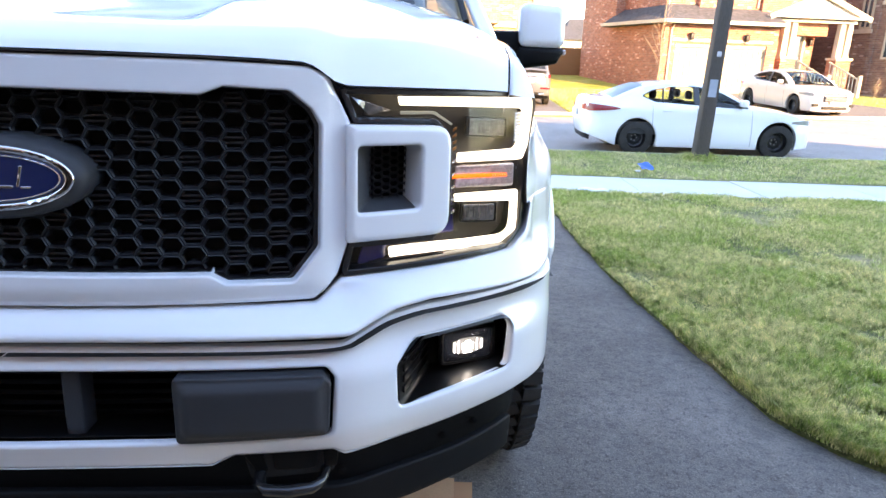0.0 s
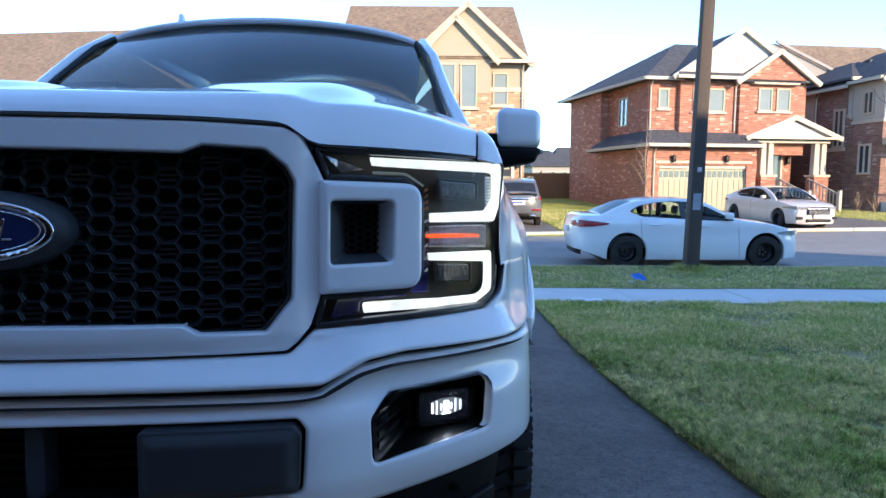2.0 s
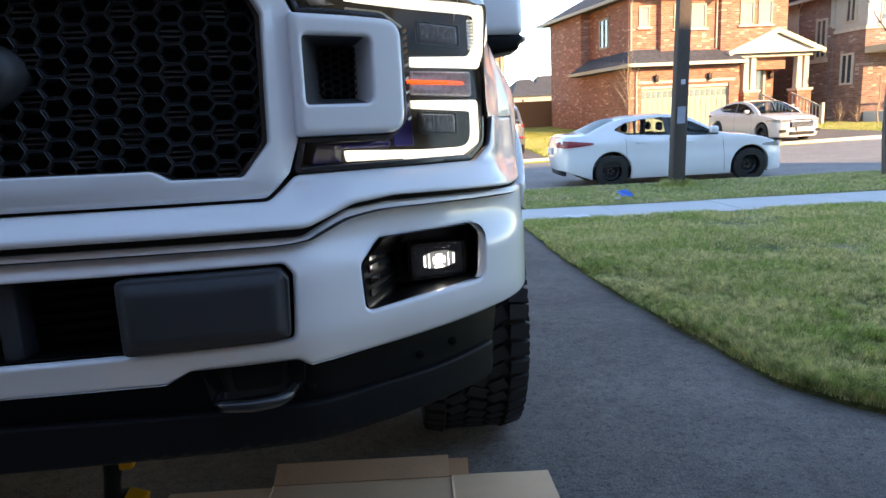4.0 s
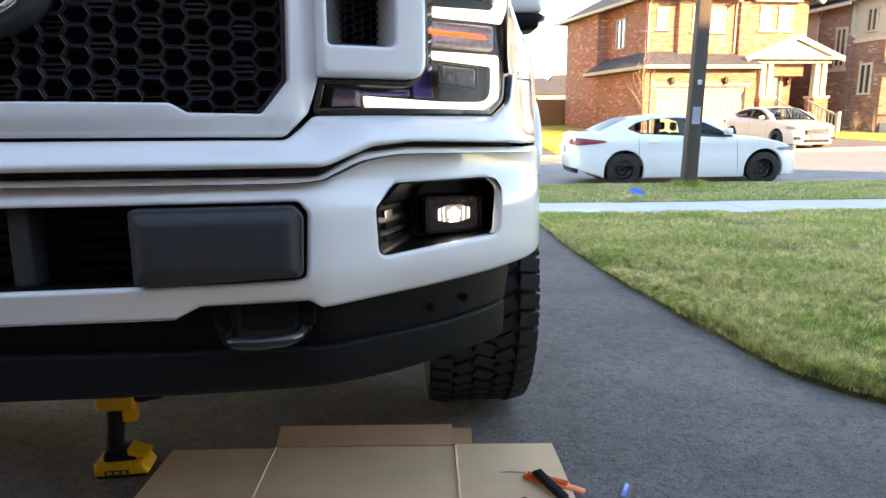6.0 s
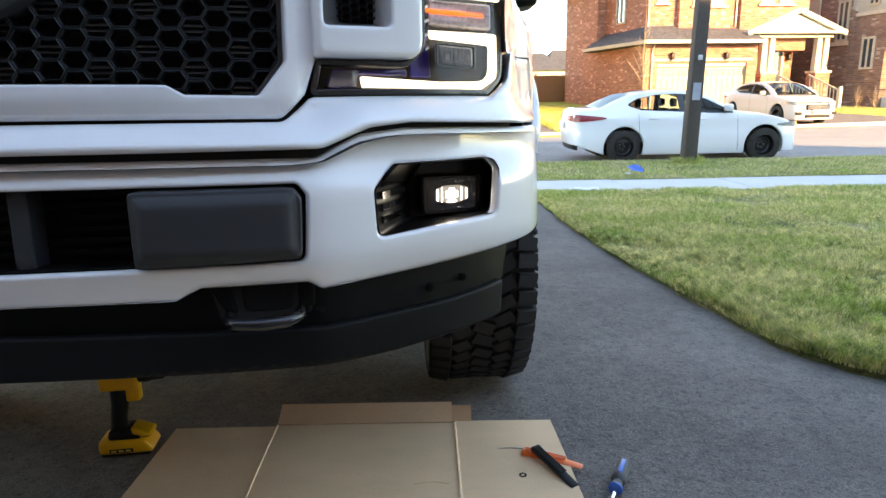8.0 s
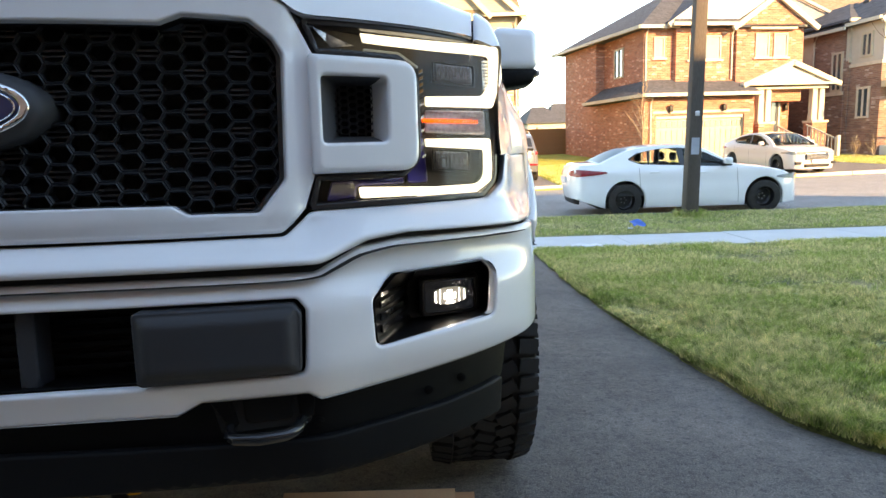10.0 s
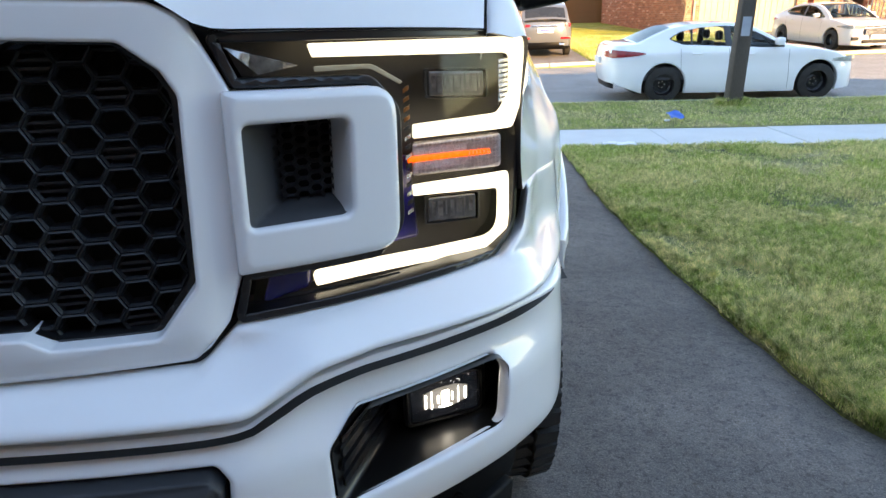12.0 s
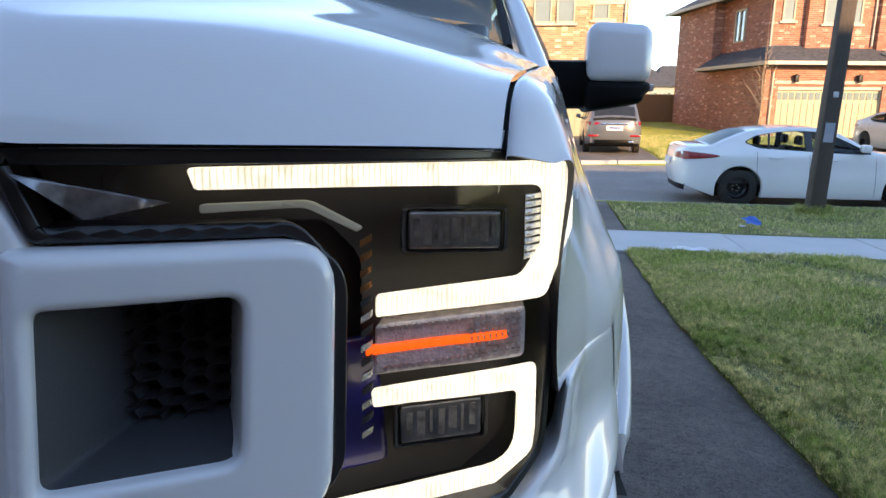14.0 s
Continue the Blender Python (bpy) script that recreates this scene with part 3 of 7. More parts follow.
    # bumper
    fog = rounded(bo([(0.583, 0.672, 0.016), (0.620, 0.709, 0.012), (0.785, 0.711, 0.020), (0.799, 0.690, 0.018), (0.793, 0.612, 0.018), (0.586, 0.598, 0.014)]))
    low = mirrored_outline(rounded(bo([(0, 0.690, 0), (0.472, 0.688, 0.012), (0.484, 0.672, 0.01), (0.478, 0.574, 0.012), (0, 0.572, 0)])))
    bp = mirrored_outline(rounded(bo([(0, 0.728, 0), (0.30, 0.726, 0), (0.507, 0.724, 0.05), (0.577, 0.757, 0.04), (0.64, 0.765, 0.05), (0.86, 0.763, 0.02), (0.9275, 0.768, 0.006), (0.927, 0.665, 0.06), (0.922, 0.568, 0.03), (0.855, 0.548, 0.05), (0.70, 0.538, 0.05), (0.503, 0.527, 0.01), (0.480, 0.539, 0.01), (0.325, 0.539, 0.01), (0.288, 0.521, 0.01), (0, 0.522, 0)])))
    fogm = [(-x, z) for x, z in reversed(fog)]
    panel("bumper", bp, [fog, fogm, low], b, PAINT, t, "white painted front bumper", r=0.009, hole_r=0.007, thick=0.010, step=0.014,
          dish=lambda a, w: (-0.022 * smooth01(w, 0.665, 0.73) - 0.018 * smooth01(-w, -0.585, -0.52)) * (1 - 0.85 * smooth01(abs(a), BUMP.along(0.82), BUMP.along(0.90))))
    # ledge on the bumper, coloured dark so the valance gap looks shaded
    shelf_w = curve([0, 0.30, 0.45, 0.507, 0.54, 0.577, 0.64, 0.86, 0.9275], [0.728, 0.726, 0.725, 0.728, 0.741, 0.756, 0.764, 0.763, 0.768])
    for sgn in (-1, 1):
        def shelf(p, q):
            a = sgn * (0.002 + (BUMP.along(0.922) - 0.002) * p)
            u, v = BUMP.at(a, 0.006 + 0.052 * q)
            return (u, v, shelf_w(abs(BUMP.at(a)[0])) - 0.011 + 0.003 * q)
        link("bumper_shelf", grid_mesh("bumper_shelf", 70, 2, shelf, 60, flip=sgn > 0), SEAL_AND_SHADE, t)
    fogu = rounded([(0.583, 0.672, 0.016), (0.620, 0.709, 0.012), (0.785, 0.711, 0.020), (0.799, 0.690, 0.018), (0.793, 0.612, 0.018), (0.586, 0.598, 0.014)])
    fback = [(0.636 + (x - 0.583) * 0.70, 0.655 + (z - 0.655) * 0.86) for x, z in fogu]
    lampface = (0.086, 0.45)
    bk = behind_bumper(0.0, lampface)
    n = len(fogu)
    verts = [behind_bumper(0.0035)(x, z, 0) for x, z in fogu] + [bk(x, z, 0.035) for x, z in fback]
    me = mesh("fog_recess", verts, [(i, n + i, n + (i + 1) % n, (i + 1) % n) for i in range(n)] + [tuple(range(n, 2 * n))], 30)
    fr = link("fog_recess", me, plain("glossy_recess", (0.005, 0.005, 0.005), 0.30, 0, 0, 0.2, 30), t, "black fog light recess")
    fx0, fx1, fz0, fz1 = 0.660, 0.766, 0.612, 0.681
    fo = rounded([(fx0, fz1, 0.010), (fx1, fz1 - 0.002, 0.010), (fx1, fz0, 0.010), (fx0, fz0 + 0.003, 0.010)])
    fl = panel("fog_light", shrunk(fo, 1.06), [], bk, GLOSS_BLACK, t, "small lit rectangular fog light", r=0.006, thick=0.03, step=0.012)
    panel("fog_rim", shrunk(fo, 1.0), [shrunk(fo, 0.92)], behind_bumper(-0.004, lampface), BLACK_PLASTIC, fl, r=0.002, thick=0.006, step=0.012)
    panel("fog_bowl", shrunk(fo, 0.90), [], behind_bumper(-0.001, lampface), FOG_BOWL, fl, r=0.004, thick=0.004, step=0.008)
    cx, cz = (fx0 + fx1) / 2, (fz0 + fz1) / 2
    fe_ = panel("fog_element", rounded([(cx - 0.030, cz + 0.012, 0.006), (cx - 0.012, cz + 0.017, 0.006), (cx + 0.014, cz + 0.017, 0.006), (cx + 0.032, cz + 0.011, 0.006), (cx + 0.032, cz - 0.011, 0.006), (cx + 0.008, cz - 0.017, 0.004), (cx - 0.006, cz - 0.017, 0.004), (cx - 0.030, cz - 0.011, 0.006)]), [], behind_bumper(-0.003, lampface), FOG_SOFT, fl, "glowing white lens", r=0.005, thick=0.004, step=0.006)
    for x0, x1, zz in ((cx - 0.0055, cx + 0.0055, 0.011), (cx - 0.011, cx - 0.0085, 0.006), (cx + 0.0085, cx + 0.011, 0.006), (cx - 0.0275, cx - 0.0250, 0.010), (cx + 0.026, cx + 0.0285, 0.009), (cx - 0.019, cx - 0.0175, 0.013), (cx + 0.017, cx + 0.0185, 0.012)):
        panel("fog_core", rounded([(x0, cz + zz, 0.003), (x1, cz + zz, 0.003), (x1, cz - zz, 0.003), (x0, cz - zz, 0.003)]), [], behind_bumper(-0.005, lampface), FOG_GLOW, fe_, r=0.002, thick=0.002, step=0.006)
    panel("fog_core", rounded([(cx - 0.010, cz - 0.011, 0.001), (cx + 0.010, cz - 0.011, 0.001), (cx + 0.008, cz - 0.014, 0.001), (cx - 0.008, cz - 0.014, 0.001)]), [], behind_bumper(-0.0046, lampface), FOG_GLOW, fe_, r=0.002, thick=0.001, step=0.006)
    bm = bmesh.new()
    rng = random.Random(3)
    for k in range(30):
        x, z = cx + rng.uniform(-0.045, 0.045), cz + rng.uniform(-0.027, 0.027)
        if abs(x - cx) > 0.033 or abs(z - cz) > 0.019:
            p = bk(x, z, -0.003)
            box_bm(bm, p[0] - 0.0011, p[1], p[2] - 0.0009, p[0] + 0.0011, p[1] + 0.002, p[2] + 0.0009)
    tagged(part("fog_facets", bm, REFLECTOR, fl), kind="stuff")
    panel("fog_cover", shrunk(fo, 0.98), [], behind_bumper(-0.010, lampface), LAMP_GLASS, fl, r=0.006, thick=0.0, step=0.02)
    for k in range(4):
        z = 0.618 + k * 0.019
        bm = bmesh.new()
        q = [(0.590, BUMP_F(0.590) + 0.012, z), (0.634, 0.105, z), (0.634, 0.105, z + 0.011), (0.590, BUMP_F(0.590) + 0.012, z + 0.011)]
        q2 = [(x + 0.004, y - 0.003, w) for x, y, w in q]
        vs = [bm.verts.new(p) for p in q + q2]
        for f in ((0, 1, 2, 3), (7, 6, 5, 4), (0, 4, 5, 1), (1, 5, 6, 2), (2, 6, 7, 3), (3, 7, 4, 0)):
            bm.faces.new([vs[i] for i in f])
        part("recess_rib", bm, RIB_GLOSS, fr)
    other_side(fl)
    other_side(fr)

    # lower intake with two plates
    # added sheet, its colour standing in for shade inside the intake
    panel("intake_backing", shrunk(low, 1.05), [], on_bumper(0.10), SHADE_BLACK, t, r=0.001, thick=0, step=0.05)
    for k in range(6):
        z = 0.590 + k * 0.018
        panel("intake_slat", bo([(-0.25, z + 0.004), (0.25, z + 0.004), (0.25, z - 0.004), (-0.25, z - 0.004)]), [], on_bumper(0.075), BLACK_PLASTIC, t, r=0.001, thick=0.02, step=0.06)
    panel("intake_frame", shrunk(low, 1.02), [shrunk(low, 0.955)], on_bumper(0.024), BLACK_PLASTIC, t, r=0.003, thick=0.06, step=0.04)
    for x in (-0.172, 0.066):
        panel("intake_post", bo([(x, 0.692), (x + 0.028, 0.692), (x + 0.028, 0.57), (x, 0.57)]), [], on_bumper(0.03), GREY_PLASTIC, t, r=0.004, thick=0.04, step=0.02)
    pa = (BUMP.along(0.244), BUMP.along(0.475))
    plate = panel("bumper_plate", rounded(bo([(0.243, 0.685, 0.010), (0.466, 0.684, 0.014), (0.478, 0.668, 0.012), (0.474, 0.580, 0.012), (0.244, 0.576, 0.010)])), [], on_bumper(-0.010), GREY_PLASTIC, t, "charcoal plastic bumper plate", r=0.004, thick=0.04, step=0.008,
                  dish=lambda a, w: 0.011 * smooth01(min(a - pa[0], pa[1] - a, w - 0.578, 0.684 - w), 0.004, 0.019))
    other_side(plate)

    # air dam, tow hooks
    panel("air_dam", mirrored_outline(rounded(bo([(0, 0.535, 0), (0.30, 0.535, 0), (0.31, 0.548, 0), (0.50, 0.548, 0), (0.84, 0.556, 0), (0.88, 0.592, 0.01), (0.856, 0.475, 0.01), (0.842, 0.455, 0.01), (0, 0.455, 0)]))), [], on_bumper(0.045), BLACK_PLASTIC, t, "black plastic air dam", r=0.006, thick=0.05, step=0.03)
    panel("dam_skirt", mirrored_outline(rounded(bo([(0, 0.474, 0), (0.52, 0.462, 0.1), (0.72, 0.466, 0.05), (0.838, 0.476, 0.008), (0.832, 0.408, 0.015), (0.62, 0.396, 0.05), (0, 0.404, 0)]))), [], on_bumper(0.030), SKIRT_PLASTIC, t, "worn charcoal skirt", r=0.006, thick=0.03, step=0.03)
    for x, z in ((0.50, 0.485), (0.688, 0.492), (0.752, 0.498)):
        u, v = BUMP.at(BUMP.along(x), 0.04)
        bm = bmesh.new()
        lathe_bm(bm, [(0.008, 0), (0.008, 0.002), (0.0045, 0.003), (0.0045, 0.005), (0.0001, 0.0055)], Matrix.Translation((u, v, z)) @ pose(0, 0, 0, 90) @ pose(0, 0, 0), 12)
        part("bolt", bm, BLACK_PLASTIC, t)
    # the pocket's shade is put into this panel's near-black
    hook = panel("tow_hook_pocket", rounded(bo([(0.330, 0.545, 0), (0.488, 0.545, 0), (0.484, 0.485, 0.01), (0.345, 0.480, 0.01)])), [], on_bumper(0.040), SHADE_BLACK, t, r=0.002, thick=0.04, step=0.03)
    bm = bmesh.new()
    u0, v0 = BUMP.at(BUMP.along(0.41), 0)
    tube_bm(bm, [(u0 - 0.050, v0 + 0.12, 0.494), (u0 - 0.053, v0 + 0.03, 0.490), (u0 - 0.049, v0 + 0.006, 0.488), (u0 - 0.036, v0 - 0.008, 0.487), (u0, v0 - 0.010, 0.486), (u0 + 0.036, v0 - 0.002, 0.487), (u0 + 0.049, v0 + 0.014, 0.488), (u0 + 0.053, v0 + 0.04, 0.490), (u0 + 0.050, v0 + 0.12, 0.494)], 0.0095, 12)
    hk = part("tow_hook", bm, plain("black_hook", (0.05, 0.05, 0.052), 0.2, 0.7), t, "black steel tow hook", smooth=True)
    other_side(hk)
    for o in ([(0.326, 0.541), (0.362, 0.541), (0.374, 0.492), (0.352, 0.498)], [(0.462, 0.541), (0.496, 0.541), (0.490, 0.497), (0.466, 0.492)]):
        other_side(panel("pocket_cheek", rounded(bo([(*p, 0.004) for p in o])), [], on_bumper(0.034), BLACK_PLASTIC, t, r=0.006, thick=0.05, step=0.02))
    other_side(panel("hook_mount", rounded(bo([(0.378, 0.540, 0.004), (0.458, 0.540, 0.004), (0.456, 0.494, 0.012), (0.382, 0.494, 0.012)])), [], on_bumper(0.036), SKIRT_PLASTIC, t, r=0.005, thick=0.03, step=0.02))

    # hood
    wl = curve([0, 0.30, 0.438, 0.455, 0.488, 0.51, 0.60, 0.80], [1.158, 1.156, 1.152, 1.146, 1.124, 1.119, 1.119, 1.120])
    wc = curve([0, 0.2, 0.26, 0.33, 0.44, 0.60, 0.70, 0.80, 0.88], [1.226, 1.226, 1.228, 1.233, 1.240, 1.246, 1.237, 1.198, 1.17])
    side_u = curve([0.172, 0.39, 0.8, 1.3], [0.776, 0.802, 0.845, 0.872])

    hood_edge = curve([0.168, 0.182, 0.205, 0.235, 0.30, 0.45, 0.60, 0.90, 1.24], [1.118, 1.138, 1.160, 1.174, 1.186, 1.205, 1.224, 1.256, 1.290])

    def hood_at(s, q):
        u0 = (2 * s - 1) * 0.776
        a = abs(u0)
        w0, w1 = wl(a), wc(a)
        v0 = nose(a) + 0.08 * (w0 - 0.87) - 0.004
        vc = v0 + 0.20 + 0.08 * smooth01(a, 0.45, 0.65) - 0.06 * smooth01(a, 0.68, 0.776)
        ve = 1.30 - 0.06 * (a / 0.776) ** 2
        we = 1.378 - 0.052 * (a / 0.776) ** 4
        kw = w0 + 0.62 * (w1 - w0)
        prof = curve([v0, v0 + 0.010, v0 + 0.048, v0 + 0.062, vc, 0.5 * (vc + ve), ve], [w0, w0 + 0.3 * (kw - w0), kw - 0.004, kw + 0.002, w1, 0.27 * w1 + 0.73 * we, we])
        v = v0 + (0.07 * q / 0.4 if q < 0.4 else 0.07 + (ve - v0 - 0.07) * ((q - 0.4) / 0.6) ** 1.4)
        w = prof(v)
        f = max(0.0, (v - vc) / (ve - vc))
        w += 0.018 * smooth01(v, vc - 0.12, vc + 0.10) * (smooth01(a, 0.23, 0.275) - smooth01(a, 0.47, 0.64)) * (1 - 0.5 * f)
        w += (hood_edge(v - v0 + 0.167) - w) * min(1.0, max(0.0, (a - 0.46) / 0.316)) ** 3.5
        k = (side_u(v) / 0.776 - 1) * smooth01(a, 0.3, 0.776)
        return (u0 * (1 + k), v, w)
    me = grid_mesh("hood", 96, 60, hood_at, 60)
    link("hood", me, PAINT, t, "white hood with a raised centre")
    me = grid_mesh("hood_rim", 72, 1, lambda s, q: (lambda p: (p[0], p[1] + 0.05 * q, p[2] - 0.002 - 0.004 * q))(hood_at(s, 0)), 60)
    link("hood_rim", me, PAINT, t)
    # strip behind the hood's edge, its dark colour in place of gap shade
    me = grid_mesh("hood_gap", 60, 1, lambda s, q: (lambda p: (p[0], p[1] + 0.022, p[2] + 0.004 - 0.012 * q))(hood_at(s, 0)), 60)
    link("hood_gap", me, SEAL_AND_SHADE, t)

    # fenders
    u_sh = curve([0.172, 0.23, 0.40, 0.60, 1.45], [0.815, 0.820, 0.836, 0.857, 0.905])
    u_mid = curve([0.2, 0.23, 0.40, 0.60, 1.0, 1.45], [0.836, 0.840, 0.858, 0.890, 0.925, 0.945])
    us = curve([0.2, 0.226, 0.339, 0.40, 0.50, 0.6, 0.95, 1.45], [0.835, 0.842, 0.872, 0.908, 0.940, 0.950, 0.955, 0.958])

    def arch(v):
        return 0.41 + math.sqrt(max(0, 0.56**2 - (v - 0.93) ** 2))

    def low_w(v):
        if v < 0.42:
            return 0.902 + 0.06 * max(0, v - 0.28)
        if v < 0.47:
            return 0.910 + (0.73 - 0.910) * (v - 0.42) / 0.05
        return arch(v) if v <= 1.40 else max(0.50, arch(1.4) - (v - 1.4) * 8)

    def fender_at(s, q):
        s = s**1.5
        v0, v = 0.172 + 1.298 * s, 0.226 + 1.244 * s
        vm = 0.5 * v0 + 0.5 * v
        eu, ew = side_u(v0), hood_edge(v0) - 0.012 * (1 - smooth01(v0, 0.172, 0.20))
        pts = [Vector((eu - 0.002, v0 + 0.035, ew - 0.035)), Vector((eu + 0.0035, v0 + 0.004, ew - 0.010)), Vector((eu + 0.0045, v0 + 0.001, ew - 0.0015)), Vector((eu + 0.016, v0 + 0.004, ew - 0.002)),
               Vector((u_sh(vm), vm - 0.012 * smooth01(v0, 0.17, 0.26), ew - 0.007 - 0.016 * smooth01(v0, 0.17, 0.26))), Vector((u_mid(v), v, min(1.10, ew - 0.012))),
               Vector((0.55 * us(v) + 0.45 * u_mid(v), v, 1.02)), Vector((us(v), v, 0.945)), Vector((us(v) + 0.006 * smooth01(v, 0.4, 0.6), v, min(0.93, low_w(v))))]
        tuck = 1 - smooth01(v, 0.226, 0.34)
        for k, du in ((5, 0.002), (6, 0.011), (7, 0.013), (8, 0.010)):
            pts[k] += Vector((-du * tuck, -0.010 * tuck, 0))
        x = q * 8
        i = min(7, int(x))
        f = x - i
        p0, p1, p2, p3 = pts[max(0, i - 1)], pts[i], pts[i + 1], pts[min(8, i + 2)]
        return 0.5 * (2 * p1 + (p2 - p0) * f + (2 * p0 - 5 * p1 + 4 * p2 - p3) * f * f + (3 * p1 - p0 - 3 * p2 + p3) * f**3)
    fe = link("fender", grid_mesh("fender", 80, 36, fender_at, 60, flip=True), PAINT, t)
    other_side(fe)
    hs = link("hood_seam", grid_mesh("hood_seam", 60, 1, lambda s, q: (lambda v: (side_u(v) - 0.014 + 0.028 * q, v + 0.008, hood_edge(v) - 0.012))(0.186 + 1.03 * s * s), 60), SEAL_AND_SHADE, t)
    other_side(hs)
    fe = link("fender_edge", grid_mesh("fender_edge", 1, 30, lambda s, q: fender_at(0, 0.3 + 0.7 * q) + Vector((-0.03 * s, 0.05 * s, 0)), 60), MATT_BLACK, t)
    other_side(fe)
    bm = bmesh.new()
    pts = [(us(0.46) + 0.004, 0.462, 0.700)] + [(us(v) + 0.004, v, low_w(v)) for v in [0.465 + 0.93 * i / 30 for i in range(31)]]
    tube_bm(bm, pts, [0.012] + [0.017] * 30 + [0.010], 10)
    fl = part("arch_flare", bm, PAINT, t, smooth=True)
    other_side(fl)
    bm = bmesh.new()
    prof = []
    for i in range(25):
        v = 0.40 + 1.04 * i / 24
        prof.append((v, arch(min(1.40, max(0.47, v))) - 0.03))
    rows = [[bm.verts.new((u, v, w)) for v, w in prof] for u in (0.55, 0.94)]
    for i in range(24):
        bm.faces.new((rows[0][i], rows[0][i + 1], rows[1][i + 1], rows[1][i]))
    bm.faces.new(rows[0][::-1])
    # liner coloured near-black to hold the shade of the wheel well
    wl_ = part("wheel_liner", bm, SHADE_BLACK, t)
    other_side(wl_)

    # cab
    def glass_at(s, q):
        u = (2 * s - 1)
        top, base = 0.715, 0.80
        x = u * (base + (top - base) * q)
        v = 1.30 + 0.11 * u * u + (2.06 + 0.05 * u * u - 1.30 - 0.11 * u * u) * q
        w = 1.365 - 0.02 * u * u + (1.875 - 0.03 * u * u - 1.365 + 0.02 * u * u) * q + 0.03 * math.sin(q * math.pi) + 0.035 * (1 - u * u) * q
        return (x, v, w)
    link("windscreen", grid_mesh("windscreen", 24, 12, glass_at, 60, flip=False), WINDSCREEN, t, "tinted windscreen")
    bm = bmesh.new()
    tube_bm(bm, [(0.895, 1.05, 1.18), (0.862, 1.30, 1.31), (0.815, 1.60, 1.50), (0.775, 1.88, 1.715), (0.735, 2.10, 1.840), (0.70, 2.4, 1.87)], [0.02, 0.028, 0.026, 0.024, 0.024, 0.024], 12)
    ap = part("pillar", bm, PAINT, t, smooth=True)
    other_side(ap)
    bm = bmesh.new()
    tube_bm(bm, [(0.80, 1.385, 1.352), (0.765, 1.66, 1.56), (0.725, 1.92, 1.755), (0.700, 2.08, 1.838)], 0.012, 8)
    ap = part("windscreen_trim", bm, SEAL_AND_SHADE, t, smooth=True)
    other_side(ap)

    def roof_at(s, q):
        u = 2 * s - 1
        return (u * 0.735, 2.04 + 0.05 * u * u + 2.3 * q, 1.912 - 0.070 * u * u - 0.03 * u**8 + 0.05 * math.sin(min(1, q * 1.4) * math.pi / 2))
    link("roof", grid_mesh("roof", 24, 16, roof_at, 60), PAINT, t)
    bm = bmesh.new()
    tube_bm(bm, [tuple(Vector(roof_at(k / 20, 0)) + Vector((0, -0.012, 0.002))) for k in range(21)], 0.016, 8)
    part("roof_header", bm, PAINT, t, smooth=True)
    bm = bmesh.new()
    r = bmesh.ops.create_cone(bm, cap_ends=True, segments=16, radius1=0.075, radius2=0.028, depth=0.085)
    bmesh.ops.transform(bm, matrix=Matrix.Translation((-0.47, 2.30, 1.972)) @ Matrix.Diagonal((0.35, 1.0, 1, 1)), verts=r["verts"])
    part("aerial", bm, PAINT, t, "white roof fin", smooth=True)
    # doors, rear body and cargo bed
    def flank(s, q):
        v = 1.47 + 4.3 * s
        w = 0.52 + (1.29 - 0.52) * q
        return (0.962 - 0.02 * q**3 + 0.008 * math.sin(q * 5), v, w)
    fk = link("flank", grid_mesh("flank", 20, 10, flank, 60, flip=True), PAINT, t)
    other_side(fk)
    def side_glass(s, q):
        v0, v1 = 1.50 + 0.55 * q, 3.75 - 0.2 * q
        return (0.935 - 0.21 * q**1.2, v0 + (v1 - v0) * s, 1.29 + 0.53 * q)
    sg = link("side_window", grid_mesh("side_window", 12, 6, side_glass, 60, flip=True), WINDSCREEN, t)
    other_side(sg)
    box("cargo_bed", -0.94, 4.3, 0.55, 0.94, 5.75, 1.30, PAINT, t, bevel=0.03)
    box("cab_back", -0.72, 3.9, 0.9, 0.72, 4.3, 1.84, PAINT, t, bevel=0.05)
    box("dashboard", -0.78, 1.42, 1.0, 0.78, 1.85, 1.345, CABIN, t, bevel=0.05)
    for x in (-0.38, 0.38):
        box("seat", x - 0.25, 2.55, 0.85, x + 0.25, 2.75, 1.62, CABIN, t, bevel=0.06)
    box("cabin_floor", -0.9, 1.4, 0.55, 0.9, 4.2, 0.8, CABIN, t)
    box("underbody", -0.62, 0.30, 0.33, 0.62, 5.4, 0.56, SHADE_BLACK, t)
    # unseen wide box added to block light from the truck's sides
    box("floor_pan", -0.93, 1.46, 0.31, 0.93, 4.05, 0.56, SHADE_BLACK, t)
    box("rear_bumper", -0.95, 5.62, 0.38, 0.95, 5.82, 0.72, CHROME, t, bevel=0.03)
    # unseen low box added to darken the ground beneath the truck
    box("drivetrain", -0.55, 0.60, 0.22, 0.35, 5.2, 0.34, SHADE_BLACK, t)
    box("skid_plate", -0.56, 0.22, 0.31, 0.56, 0.70, 0.335, SHADE_BLACK, t)
    bm = bmesh.new()
    tube_bm(bm, [(-0.75, 0.93, 0.40), (0.75, 0.93, 0.40)], 0.05, 12)
    part("axle", bm, SHADE_BLACK, t)
    box("radiator_pack", -0.52, 0.06, 0.45, 0.52, 0.40, 1.10, SHADE_BLACK, t)

    # wheels with knobbly tyres
    def wheel(cx, cy):
        m = Matrix.Translation((cx, cy, 0.405)) @ pose(0, 0, 0, 0, 90, 0)
        bm = bmesh.new()
